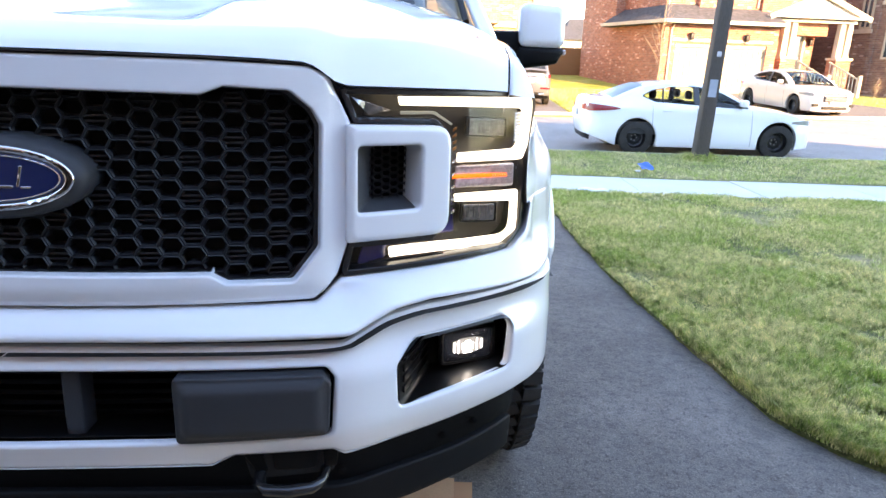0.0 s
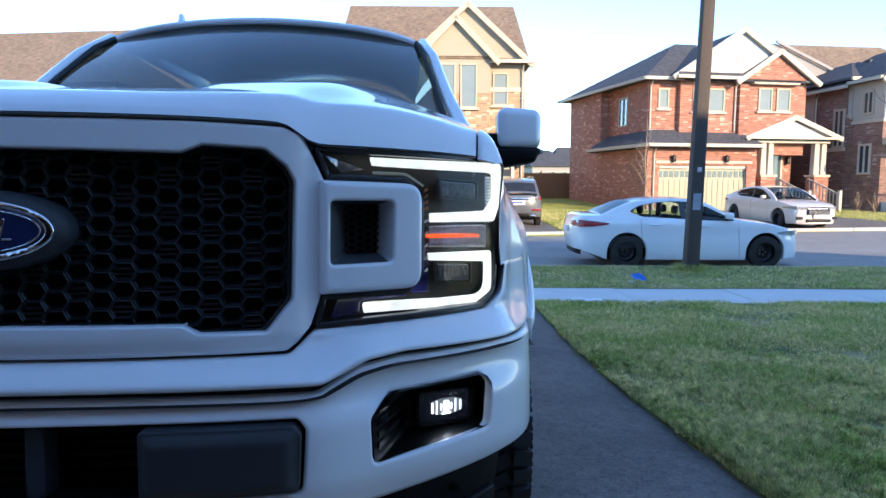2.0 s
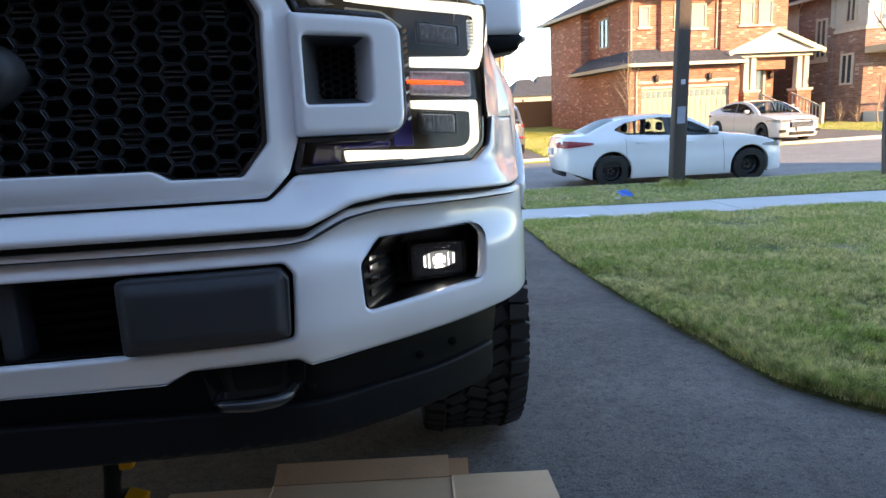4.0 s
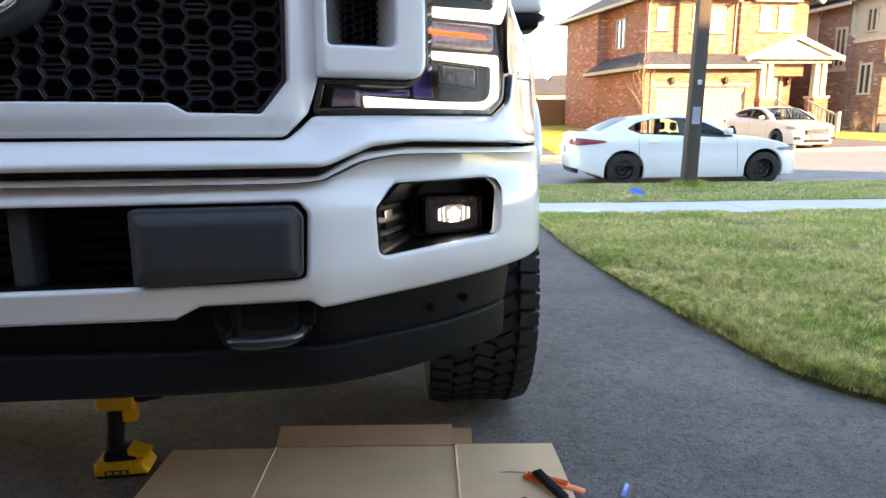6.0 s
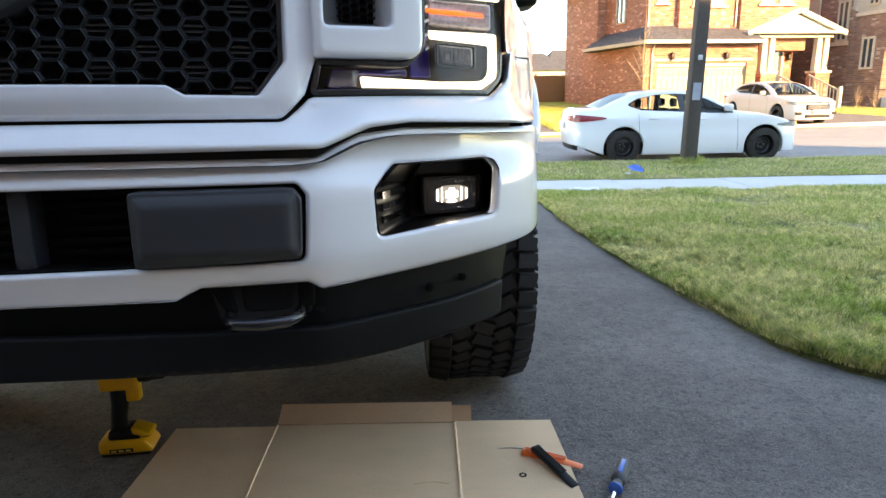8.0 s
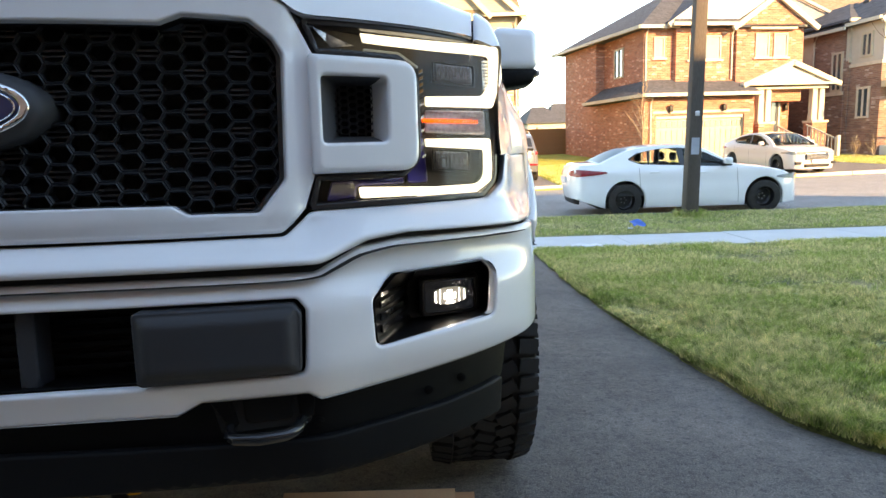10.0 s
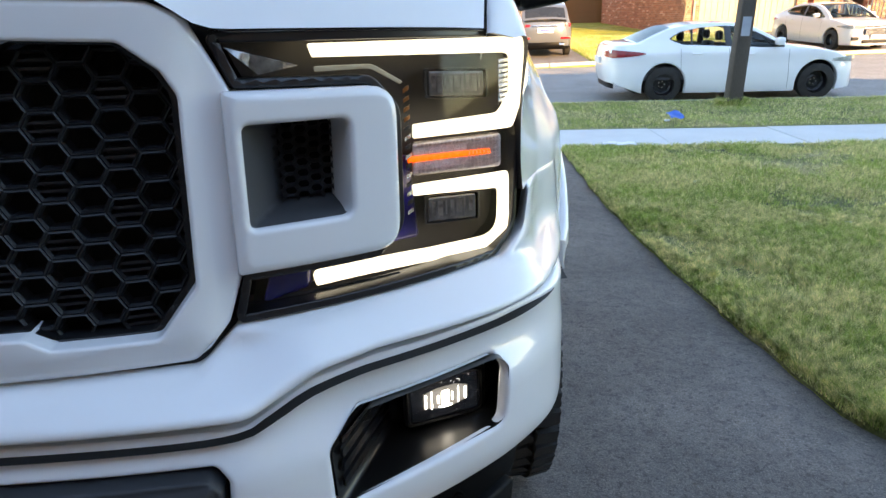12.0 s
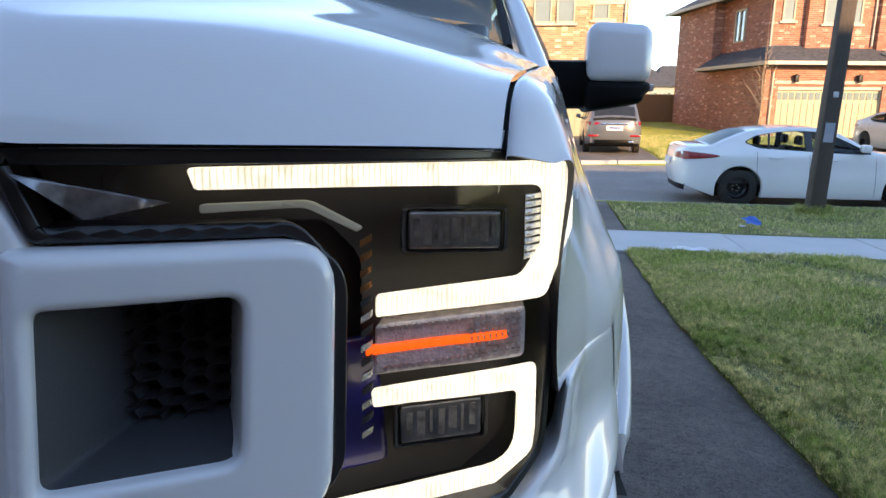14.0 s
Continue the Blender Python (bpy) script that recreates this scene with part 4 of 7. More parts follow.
        lathe_bm(bm, [(0.24, -0.10), (0.30, -0.132), (0.365, -0.137), (0.388, -0.128), (0.396, -0.11), (0.397, 0.11), (0.388, 0.128), (0.365, 0.137), (0.30, 0.132), (0.24, 0.10)], m, 72)
        ty = part("tyre", bm, RUBBER, t, "black knobbly all-terrain tyre", smooth=30)
        rng = random.Random(4)
        bm = bmesh.new()
        for i in range(52):
            a = 2 * math.pi * i / 52
            for row, (z0, z1, tw, sh) in enumerate(((-0.134, -0.083, 0.10, 0), (-0.078, -0.032, 0.5, 0.4), (-0.026, 0.026, -0.4, 0.1), (0.032, 0.078, 0.5, 0.6), (0.083, 0.134, -0.10, 0.5))):
                aa = a + (sh + 0.15 * rng.random()) * 2 * math.pi / 52
                half = 0.0165 + 0.002 * rng.random()
                mm = m @ pose(0, 0, 0, 0, 0, math.degrees(aa)) @ Matrix.Translation((0.402, 0, (z0 + z1) / 2)) @ pose(0, 0, 0, math.degrees(tw))
                if row in (0, 4):
                    mm = mm @ pose(0, 0, 0, 0, (-1 if row == 0 else 1) * -14)
                box_bm(bm, -0.008, -half, -(z1 - z0) / 2, 0.0075, half, (z1 - z0) / 2, 0, 2, mm)
        for i in range(104):
            a = 2 * math.pi * i / 104
            for z in (-0.1365, 0.1365):
                mm = m @ pose(0, 0, 0, 0, 0, math.degrees(a)) @ Matrix.Translation((0.378, 0, z))
                box_bm(bm, -0.016, -0.006, -0.003, 0.012, 0.006, 0.003, 0, 2, mm)
        part("tread", bm, RUBBER, ty)
        bm = bmesh.new()
        lathe_bm(bm, [(0.02, 0.06), (0.09, 0.07), (0.11, 0.05), (0.21, 0.055), (0.235, 0.115), (0.245, 0.12), (0.245, -0.1)], m, 40)
        part("rim", bm, GLOSS_BLACK, t, smooth=True)
    for cx in (0.828, -0.828):
        for cy in (0.935, 4.60):
            wheel(cx, cy)

    # door mirrors
    bm = bmesh.new()
    box_bm(bm, 1.026, 1.56, 1.285, 1.214, 1.70, 1.452, 0.036, 4)
    for v in bm.verts:
        if v.co.x > 1.13:
            v.co.z -= 0.10 * (v.co.x - 1.13) if v.co.z > 1.36 else 0
            v.co.y += 0.35 * (v.co.x - 1.13)
    mi = part("mirror_cap", bm, PAINT, t, "white mirror cap", smooth=50)
    bm = bmesh.new()
    box_bm(bm, 1.022, 1.565, 1.232, 1.214, 1.72, 1.290, 0.02, 3)
    for v in bm.verts:
        if v.co.z < 1.26:
            v.co.x += -0.02 * (v.co.x > 1.1)
            v.co.z -= 0.03 * (1.21 - v.co.x) / 0.19
        if v.co.x > 1.13:
            v.co.y += 0.35 * (v.co.x - 1.13)
    part("mirror_base", bm, BLACK_PLASTIC, mi, "black lower half", smooth=50)
    bm = bmesh.new()
    box_bm(bm, 0.90, 1.60, 1.215, 1.06, 1.70, 1.350, 0.02, 2)
    part("mirror_arm", bm, BLACK_PLASTIC, mi, smooth=True)
    box("signal_lens", 1.196, 1.60, 1.262, 1.219, 1.66, 1.282, plain("clear_signal", (0.6, 0.6, 0.6), 0.1, 0.5), mi, bevel=0.004)
    other_side(mi)
    return t


truck = build_truck()

# ---- setting: ground, driveway, lawns, pavement, road ----
def far_kerb(x):
    return 19.0 + 0.21 * max(-20.0, min(x, 40.0))


def ground_z(x, y):
    """The lie of the land: level by the house, down to the street, up again beyond it."""
    if y < 11.4:
        return float(np.interp(y, [-60, 0.6, 6.75, 8.05, 11.02], [0, 0, -0.34, -0.365, -0.425]))
    k = far_kerb(x)
    return float(np.interp(y, [11.4, k - 0.1, k + 0.2, k + 11, k + 24, k + 400], [-0.57, -0.57, -0.46, -0.27, 0.2, 1.2]))


GRASS_TOP, GRASS_DRY = (0.16, 0.17, 0.06), (0.36, 0.30, 0.17)


def turf(name, mean_scale=1.0, tones=((0.075, 0.085, 0.03), GRASS_TOP, GRASS_DRY)):
    m, nt, b = shader(name)
    at = coords(nt)
    patch = noise_tex(nt, at, 0.9 * mean_scale, 5, 0.6)
    fine = noise_tex(nt, at, 38, 4, 0.7)
    blade = noise_tex(nt, coords(nt, (1, 0.35, 1)), 160, 3, 0.6)
    c = ramp(nt, patch, [(0.38, tones[0]), (0.5, tones[1]), (0.66, tones[2])])
    c = mixed(nt, c, ramp(nt, fine, [(0.3, (0.35, 0.35, 0.3)), (0.7, (1.35, 1.3, 1.1))]), 0.85, "MULTIPLY")
    c = mixed(nt, c, ramp(nt, blade, [(0.35, (0.6, 0.6, 0.55)), (0.65, (1.25, 1.25, 1.2))]), 0.7, "MULTIPLY")
    nt.links.new(c, b.inputs["Base Color"])
    b.inputs["Roughness"].default_value = 0.9
    bumped(nt, b, mixed(nt, fine, blade, 0.5), 0.9, 0.02)
    return m


def asphalt(name, tone, scale=1.0, stains=0.35):
    m, nt, b = shader(name)
    at = coords(nt)
    cloud, speck, grit = noise_tex(nt, at, 1.3, 6, 0.62), noise_tex(nt, at, 190 * scale, 3, 0.7), noise_tex(nt, at, 55 * scale, 4, 0.65)
    c = ramp(nt, cloud, [(0.30, [v * (1 - stains) for v in tone]), (0.52, tone), (0.72, [v * (1 + stains) for v in tone])])
    c = mixed(nt, c, ramp(nt, speck, [(0.34, (0.45, 0.45, 0.45)), (0.55, (1, 1, 1)), (0.72, (1.9, 1.9, 1.85))]), 0.8, "MULTIPLY")
    c = mixed(nt, c, ramp(nt, grit, [(0.36, (0.45, 0.45, 0.45)), (0.46, (1, 1, 1))]), 0.75, "MULTIPLY")
    nt.links.new(c, b.inputs["Base Color"])
    b.inputs["Roughness"].default_value = 0.82
    lump = noise_tex(nt, at, 17 * scale, 4, 0.6)
    c = mixed(nt, c, ramp(nt, lump, [(0.33, (0.72, 0.72, 0.72)), (0.5, (1, 1, 1)), (0.70, (1.18, 1.17, 1.15))]), 0.8, "MULTIPLY")
    pit = nt.nodes.new("ShaderNodeTexVoronoi")
    pit.inputs["Scale"].default_value = 26 * scale
    nt.links.new(at, pit.inputs["Vector"])
    c = mixed(nt, c, ramp(nt, pit.outputs["Distance"], [(0.10, (0.35, 0.35, 0.35)), (0.22, (1, 1, 1))]), 0.55, "MULTIPLY")
    nt.links.new(c, b.inputs["Base Color"])
    bumped(nt, b, mixed(nt, mixed(nt, speck, grit, 0.6), lump, 0.4), 0.9, 0.011)
    return m


TURF, FAR_TURF = turf("turf"), turf("far_turf", 0.5, ((0.22, 0.26, 0.03), (0.36, 0.39, 0.05), (0.47, 0.45, 0.13)))
DRIVE = asphalt("driveway_asphalt", (0.142, 0.124, 0.111))
ROAD = asphalt("road_asphalt", (0.26, 0.25, 0.24), 1.0, 0.15)
FAR_DRIVE = asphalt("far_driveway_asphalt", (0.155, 0.137, 0.122), 1.0, 0.2)
CONCRETE = plain("pavement_concrete", (0.50, 0.50, 0.49), 0.85, 0, 0, 0.10, 2.2, 0.5, 140, 0.12)
SOIL = plain("soil", (0.06, 0.042, 0.028), 0.95, 0, 0, 0.4, 9, 0.9, 60, 0.4)


def sheet(name, xs, ys, z, material, drop=0.0):
    n = len(xs)
    verts = [(x, y, z(x, y) - drop) for y in ys for x in xs]
    return link(name, mesh(name, verts, [(j * n + i, j * n + i + 1, (j + 1) * n + i + 1, (j + 1) * n + i) for j in range(len(ys) - 1) for i in range(n - 1)], 60), material)


xs = [-900, -300, -100, -50, -30, -20, -12, -6, -2, 0, 2, 4, 6, 8, 12, 16, 20, 26, 32, 40, 60, 100, 300, 900]
ys = [-300, -60, -20, -5, 0.6, 3, 6.75, 8.05, 11.0, 11.39, 11.41, 14, 16, 18, 19, 20, 21, 22, 23, 24, 26, 29, 32, 36, 42, 50, 70, 120, 300, 1500]
tagged(sheet("ground", xs, ys, ground_z, FAR_TURF, 0.035), "grass-covered ground falling gently to the street", "ground", kind="structure")


def drive_edge(y):
    """Where the asphalt driveway meets the lawn."""
    return float(np.interp(y, [-6, 0.35, 0.62, 0.80, 0.95, 1.2, 1.45, 2.0, 2.6, 3.1, 4.2, 6.75], [9, 4.2, 2.75, 2.30, 2.13, 2.01, 1.965, 1.915, 1.865, 1.83, 1.785, 1.79]))


rng = random.Random(7)
edge_y = [0.35 + i * 0.08 for i in range(81)]
edge = [(drive_edge(y) + 0.006 * math.sin(y * 9) + rng.uniform(-0.006, 0.006), y) for y in edge_y]
rows = [(-4.2, y, x) for x, y in edge]
verts, faces = [], []
cols = 24
for x0, y, x1 in [(-4.2, -4.7, 9.0), (-4.2, -1.5, 9.0), (-4.2, -0.2, 9.0)] + rows + [(-4.2, 6.78, 1.81)]:
    for i in range(cols + 1):
        f = i / cols
        x = x0 + (x1 - x0) * f
        roll = 0.022 * max(0.0, 1 - (x1 - x) / 0.07) if y > 0.3 else 0
        verts.append((x, y, ground_z(x, y) + 0.002 * math.sin(x * 3.1 + y * 1.7) - roll))
for j in range(len(verts) // (cols + 1) - 1):
    for i in range(cols):
        a = j * (cols + 1) + i
        faces.append((a, a + 1, a + cols + 2, a + cols + 1))
tagged(link("driveway", mesh("driveway", verts, faces, 60), DRIVE), "dark grey asphalt driveway with a rounded rough edge", "driveway", kind="structure")
# lawn beside the driveway, with a soil edge
verts, faces = [], []
cols = 30
for x, y in edge:
    for i in range(cols + 1):
        f = (i / cols) ** 2
        xx = x + 0.015 + (24 - x) * f
        yy = y
        up = 0.018 * smooth01(xx - x, 0.015, 0.10) + 0.006 * noise.noise((xx * 2.5, yy * 2.5, 0)) - 0.03 * (i == 0)
        verts.append((xx, yy, ground_z(xx, yy) + up))
for j in range(len(edge) - 1):
    for i in range(cols):
        a = j * (cols + 1) + i
        faces.append((a, a + 1, a + cols + 2, a + cols + 1))
tagged(link("lawn", mesh("lawn", verts, faces, 60), TURF), "patchy mown front lawn beside the driveway", "lawn", kind="structure")


def strip(name, x0, x1, y0, y1, material, up, nx=20, ny=6, bump=0.0):
    xs = [x0 + (x1 - x0) * i / nx for i in range(nx + 1)]
    ys = [y0 + (y1 - y0) * i / ny for i in range(ny + 1)]
    return sheet(name, xs, ys, lambda x, y: ground_z(x, y) + up + bump * noise.noise((x * 1.1, y * 1.1, 3)), material)


tagged(strip("boulevard", 1.95, 40, 8.06, 11.02, TURF, 0.004, 60, 8, 0.02), "grass strip between pavement and street", "grass", kind="structure")
tagged(strip("boulevard", -40, -4.4, 8.06, 11.02, TURF, 0.004, 20, 6, 0.02), "grass strip between pavement and street", "grass", kind="structure")
tagged(strip("lawn", -40, -4.3, 0.3, 6.74, TURF, 0.01, 20, 6, 0.02), "mown lawn", "lawn", kind="structure")
tagged(strip("driveway_apron", -4.4, 1.93, 8.06, 11.02, DRIVE, 0.0, 12, 6), "asphalt driveway apron by the street", "driveway", kind="structure")

# concrete pavement in slabs
pave = tagged(new("pavement"), "pale concrete pavement in joined slabs", "pavement", kind="structure")
bm = bmesh.new()
box_bm(bm, -0.745, -0.635, -0.06, 0.745, 0.635, 0.0, 0.008, 1)
slab = bpy.data.meshes.new("slab")
bm.to_mesh(slab)
bm.free()
slab.materials.append(CONCRETE)
tilt = math.degrees(math.atan2(-0.025, 1.3))
for i in range(-18, 26):
    ob = new("slab", slab)
    ob.parent = pave
    ob.matrix_basis = pose(0.82 + i * 1.5, 7.405, -0.348 + 0.004 * math.sin(i * 2.3), tilt)

# near kerb, road, far kerb
KERB = plain("kerb_concrete", (0.40, 0.39, 0.37), 0.85, 0, 0, 0.12, 3, 0.5, 120, 0.15)
kerb = tagged(new("kerb"), "concrete street kerb", "kerb", kind="structure")
for i in range(-14, 20):
    box("kerb_stone", i * 2.4, 11.02, -0.75, i * 2.4 + 2.39, 11.17, -0.43 if not -2 <= i <= 0 else -0.545, KERB, kerb, bevel=0.02)
verts, faces = [], []
for i in range(61):
    x = -90 + 180 * i / 60
    for f in (0, 0.25, 0.5, 0.75, 1):
        y = 11.17 + (far_kerb(x) - 11.17) * f
        verts.append((x, y, -0.566 + 0.05 * math.sin(f * math.pi)))
for i in range(60):
    for j in range(4):
        a = i * 5 + j
        faces.append((a, a + 5, a + 6, a + 1))
tagged(link("road", mesh("road", verts, faces, 60), ROAD), "pale grey residential street, half in sun", "road", kind="structure")
kerb = tagged(new("kerb"), "concrete kerb across the street", "kerb", kind="structure")
for i in range(-10, 20):
    x0, x1 = i * 3.0, i * 3.0 + 2.98
    m = Matrix.Translation((x0, far_kerb(x0), 0)) @ pose(0, 0, 0, 0, 0, math.degrees(math.atan2(far_kerb(x1) - far_kerb(x0), x1 - x0)))
    box("kerb_stone", 0, 0.0, -0.7, 3.04, 0.16, -0.44, KERB, kerb, bevel=0.02, m=m)


def far_strip(name, x0, x1, d0, d1, material, label, lean=0.0):
    """A strip across the street from d0 to d1 behind its far kerb."""
    verts, n = [], 12
    for j in range(n + 1):
        d = d0 + (d1 - d0) * j / n
        for i in range(5):
            x = x0 + (x1 - x0) * i / 4 - lean * d
            y = far_kerb(x) + d
            verts.append((x, y, ground_z(x, y) + 0.012))
    return tagged(link(name, mesh(name, verts, [(j * 5 + i, j * 5 + i + 1, (j + 1) * 5 + i + 1, (j + 1) * 5 + i) for j in range(n) for i in range(4)], 60), material), label, "driveway", kind="structure")


far_strip("far_driveway", -2.2, 4.3, 0.14, 11, FAR_DRIVE, "asphalt driveway across the street", 0.0)
far_strip("far_driveway", 11.9, 18.9, 0.14, 11, FAR_DRIVE, "asphalt driveway before a brick house", 0.19)

# ---- houses across the street ----
def brick_wall(name, tones, mortar, big=1.0):
    m, nt, b = shader(name)
    at = coords(nt)
    br = nt.nodes.new("ShaderNodeTexBrick")
    sep, com = nt.nodes.new("ShaderNodeSeparateXYZ"), nt.nodes.new("ShaderNodeCombineXYZ")
    add = nt.nodes.new("ShaderNodeMath")
    nt.links.new(at, sep.inputs[0])
    nt.links.new(sep.outputs[0], add.inputs[0])
    nt.links.new(sep.outputs[1], add.inputs[1])
    nt.links.new(add.outputs[0], com.inputs[0])
    nt.links.new(sep.outputs[2], com.inputs[1])
    nt.links.new(com.outputs[0], br.inputs["Vector"])
    br.inputs["Scale"].default_value = 1.0
    br.inputs["Brick Width"].default_value, br.inputs["Row Height"].default_value = 0.26 * big, 0.085 * big
    br.inputs["Mortar Size"].default_value, br.inputs["Bias"].default_value = 0.007 * big, 0.0
    for k, c in (("Color1", tones[0]), ("Color2", tones[1]), ("Mortar", mortar)):
        br.inputs[k].default_value = (*c, 1)
    cell = nt.nodes.new("ShaderNodeTexWhiteNoise")
    snap = nt.nodes.new("ShaderNodeVectorMath")
    snap.operation = "SNAP"
    snap.inputs[1].default_value = (0.26, 0.085, 1)
    nt.links.new(com.outputs[0], snap.inputs[0])
    nt.links.new(snap.outputs[0], cell.inputs["Vector"])
    pale = ramp(nt, cell.outputs["Value"], [(0.0, (0.7, 0.7, 0.7)), (0.5, (1, 1, 1)), (0.91, (1.1, 1.1, 1.1)), (0.95, (1.8, 2.3, 2.6))])
    c = mixed(nt, br.outputs["Color"], pale, 0.8, "MULTIPLY")
    stain = noise_tex(nt, at, 0.5, 5)
    c = mixed(nt, c, ramp(nt, stain, [(0.3, (0.85, 0.85, 0.85)), (0.7, (1.12, 1.12, 1.12))]), 0.8, "MULTIPLY")
    nt.links.new(c, b.inputs["Base Color"])
    b.inputs["Roughness"].default_value = 0.9
    bumped(nt, b, br.outputs["Fac"], -0.5, 0.01)
    return m


def boarded(name, tone, pitch=0.11, upright=False):
    m, nt, b = shader(name)
    at = coords(nt)
    w = nt.nodes.new("ShaderNodeTexWave")
    w.wave_type, w.bands_direction, w.wave_profile = "BANDS", "X" if upright else "Z", "SAW"
    w.inputs["Scale"].default_value = 0.314 / pitch
    nt.links.new(at, w.inputs["Vector"])
    c = ramp(nt, w.outputs["Fac"], [(0.0, [v * 0.72 for v in tone]), (0.12, tone), (1.0, [min(1, v * 1.04) for v in tone])])
    nt.links.new(c, b.inputs["Base Color"])
    b.inputs["Roughness"].default_value = 0.7
    bumped(nt, b, w.outputs["Fac"], 0.4, 0.01)
    return m


def shingles(name, tone):
    m, nt, b = shader(name)
    at = coords(nt)
    cell = nt.nodes.new("ShaderNodeTexVoronoi")
    st = coords(nt, (4, 4, 7))
    cell.inputs["Scale"].default_value = 1.6
    nt.links.new(st, cell.inputs["Vector"])
    c = ramp(nt, cell.outputs["Color"], [(0.0, [v * 0.65 for v in tone]), (1.0, [v * 1.35 for v in tone])])
    c = mixed(nt, c, ramp(nt, noise_tex(nt, at, 0.6, 4), [(0.3, (0.85, 0.85, 0.85)), (0.7, (1.15, 1.15, 1.15))]), 0.7, "MULTIPLY")
    nt.links.new(c, b.inputs["Base Color"])
    b.inputs["Roughness"].default_value = 0.95
    bumped(nt, b, cell.outputs["Distance"], 0.4, 0.02)
    return m


RED_BRICK = brick_wall("red_brick", ((0.37, 0.145, 0.088), (0.27, 0.097, 0.062)), (0.34, 0.26, 0.21))
BROWN_BRICK = brick_wall("brown_brick", ((0.24, 0.13, 0.095), (0.17, 0.09, 0.07)), (0.26, 0.22, 0.19))
TAN_BRICK = brick_wall("tan_brick", ((0.42, 0.265, 0.145), (0.30, 0.18, 0.10)), (0.36, 0.31, 0.25))
SIDING_WHITE, SIDING_BEIGE, SIDING_GREY = boarded("white_siding", (0.46, 0.45, 0.42)), boarded("beige_siding", (0.34, 0.285, 0.205)), boarded("grey_siding", (0.27, 0.255, 0.245))
BATTEN_WHITE = boarded("white_battens", (0.72, 0.70, 0.66), 0.3, True)
ROOF_DARK, ROOF_BROWN = shingles("charcoal_shingles", (0.055, 0.057, 0.066)), shingles("brown_shingles", (0.19, 0.135, 0.09))
TRIM = plain("cream_trim", (0.41, 0.35, 0.26), 0.6, 0, 0, 0.04, 2)
TRIM_WHITE = plain("white_trim", (0.43, 0.39, 0.32), 0.6, 0, 0, 0.04, 2)
STONE = plain("limestone_band", (0.50, 0.42, 0.33), 0.85, 0, 0, 0.1, 4, 0.3, 60)
DOOR_CREAM = plain("garage_door_paint", (0.31, 0.30, 0.205), 0.55, 0, 0, 0.03, 2)
WINDOW_GLASS = plain("window_pane", (0.05, 0.06, 0.07), 0.05, 0.0, 0.8, 0.2, 2)
# blue-grey of blinds; as a pane colour it stands in for reflected sky
BLIND_AND_SHEEN = plain("pale_blind", (0.17, 0.22, 0.235), 0.7, 0, 0, 0.06, 3)
DARK_DOOR = plain("dark_front_door", (0.03, 0.028, 0.026), 0.4)
LANTERN = plain("black_lantern", (0.02, 0.02, 0.02), 0.5, 0.5)


def roof_prism(name, x0, x1, y0, y1, z0, z1, material, parent, along="x", hip0=0.0, hip1=0.0, thick=0.12, over=0.35):
    """A pitched roof over a rectangle; its ridge runs along x or y, cut back by hip0 and hip1 at its ends."""
    if along == "y":
        x0, x1, y0, y1 = y0, y1, x0, x1
    x0, x1, y0, y1 = x0 - over, x1 + over, y0 - over, y1 + over
    ym = (y0 + y1) / 2
    v = [(x0, y0, z0), (x1, y0, z0), (x1, y1, z0), (x0, y1, z0), (x0 + hip0, ym, z1), (x1 - hip1, ym, z1)]
    v += [(a, b, c - thick) for a, b, c in v[:4]]
    f = [(0, 1, 5, 4), (2, 3, 4, 5), (3, 0, 4), (1, 2, 5), (0, 6, 7, 1), (1, 7, 8, 2), (2, 8, 9, 3), (3, 9, 6, 0), (9, 8, 7, 6)]
    if along == "y":
        v = [(b, a, c) for a, b, c in v]
        f = [q[::-1] for q in f]
    return link(name, mesh(name, v, f), material, parent)


def gable_wall(name, x0, x1, y, z0, z1, material, parent, deep=0.2):
    xm = (x0 + x1) / 2
    v = [(x0, y, z0), (x1, y, z0), (xm, y, z1), (x0, y + deep, z0), (x1, y + deep, z0), (xm, y + deep, z1)]
    return link(name, mesh(name, v, [(0, 1, 2), (5, 4, 3), (0, 2, 5, 3), (1, 4, 5, 2), (0, 3, 4, 1)]), material, parent)


def bar(name, p, q, wide, tall, material, parent):
    """A straight board from p to q."""
    p, q = Vector(p), Vector(q)
    d = (q - p)
    bm = bmesh.new()
    rot = d.to_track_quat("X", "Z").to_matrix().to_4x4()
    box_bm(bm, 0, -wide / 2, -tall / 2, d.length, wide / 2, tall / 2, 0, 2, Matrix.Translation(p) @ rot)
    return part(name, bm, material, parent)


def gable_trim(x0, x1, y, z0, z1, parent, material=None, over=0.35):
    material = material or TRIM_WHITE
    xm = (x0 + x1) / 2
    s = (z1 - z0) / (xm - x0)
    for a, b in (((x0 - over, y, z0 - s * over), (xm + 0.05, y, z1 + 0.05)), ((x1 + over, y, z0 - s * over), (xm - 0.05, y, z1 + 0.05))):
        bar("barge_board", a, b, 0.16, 0.24, material, parent)


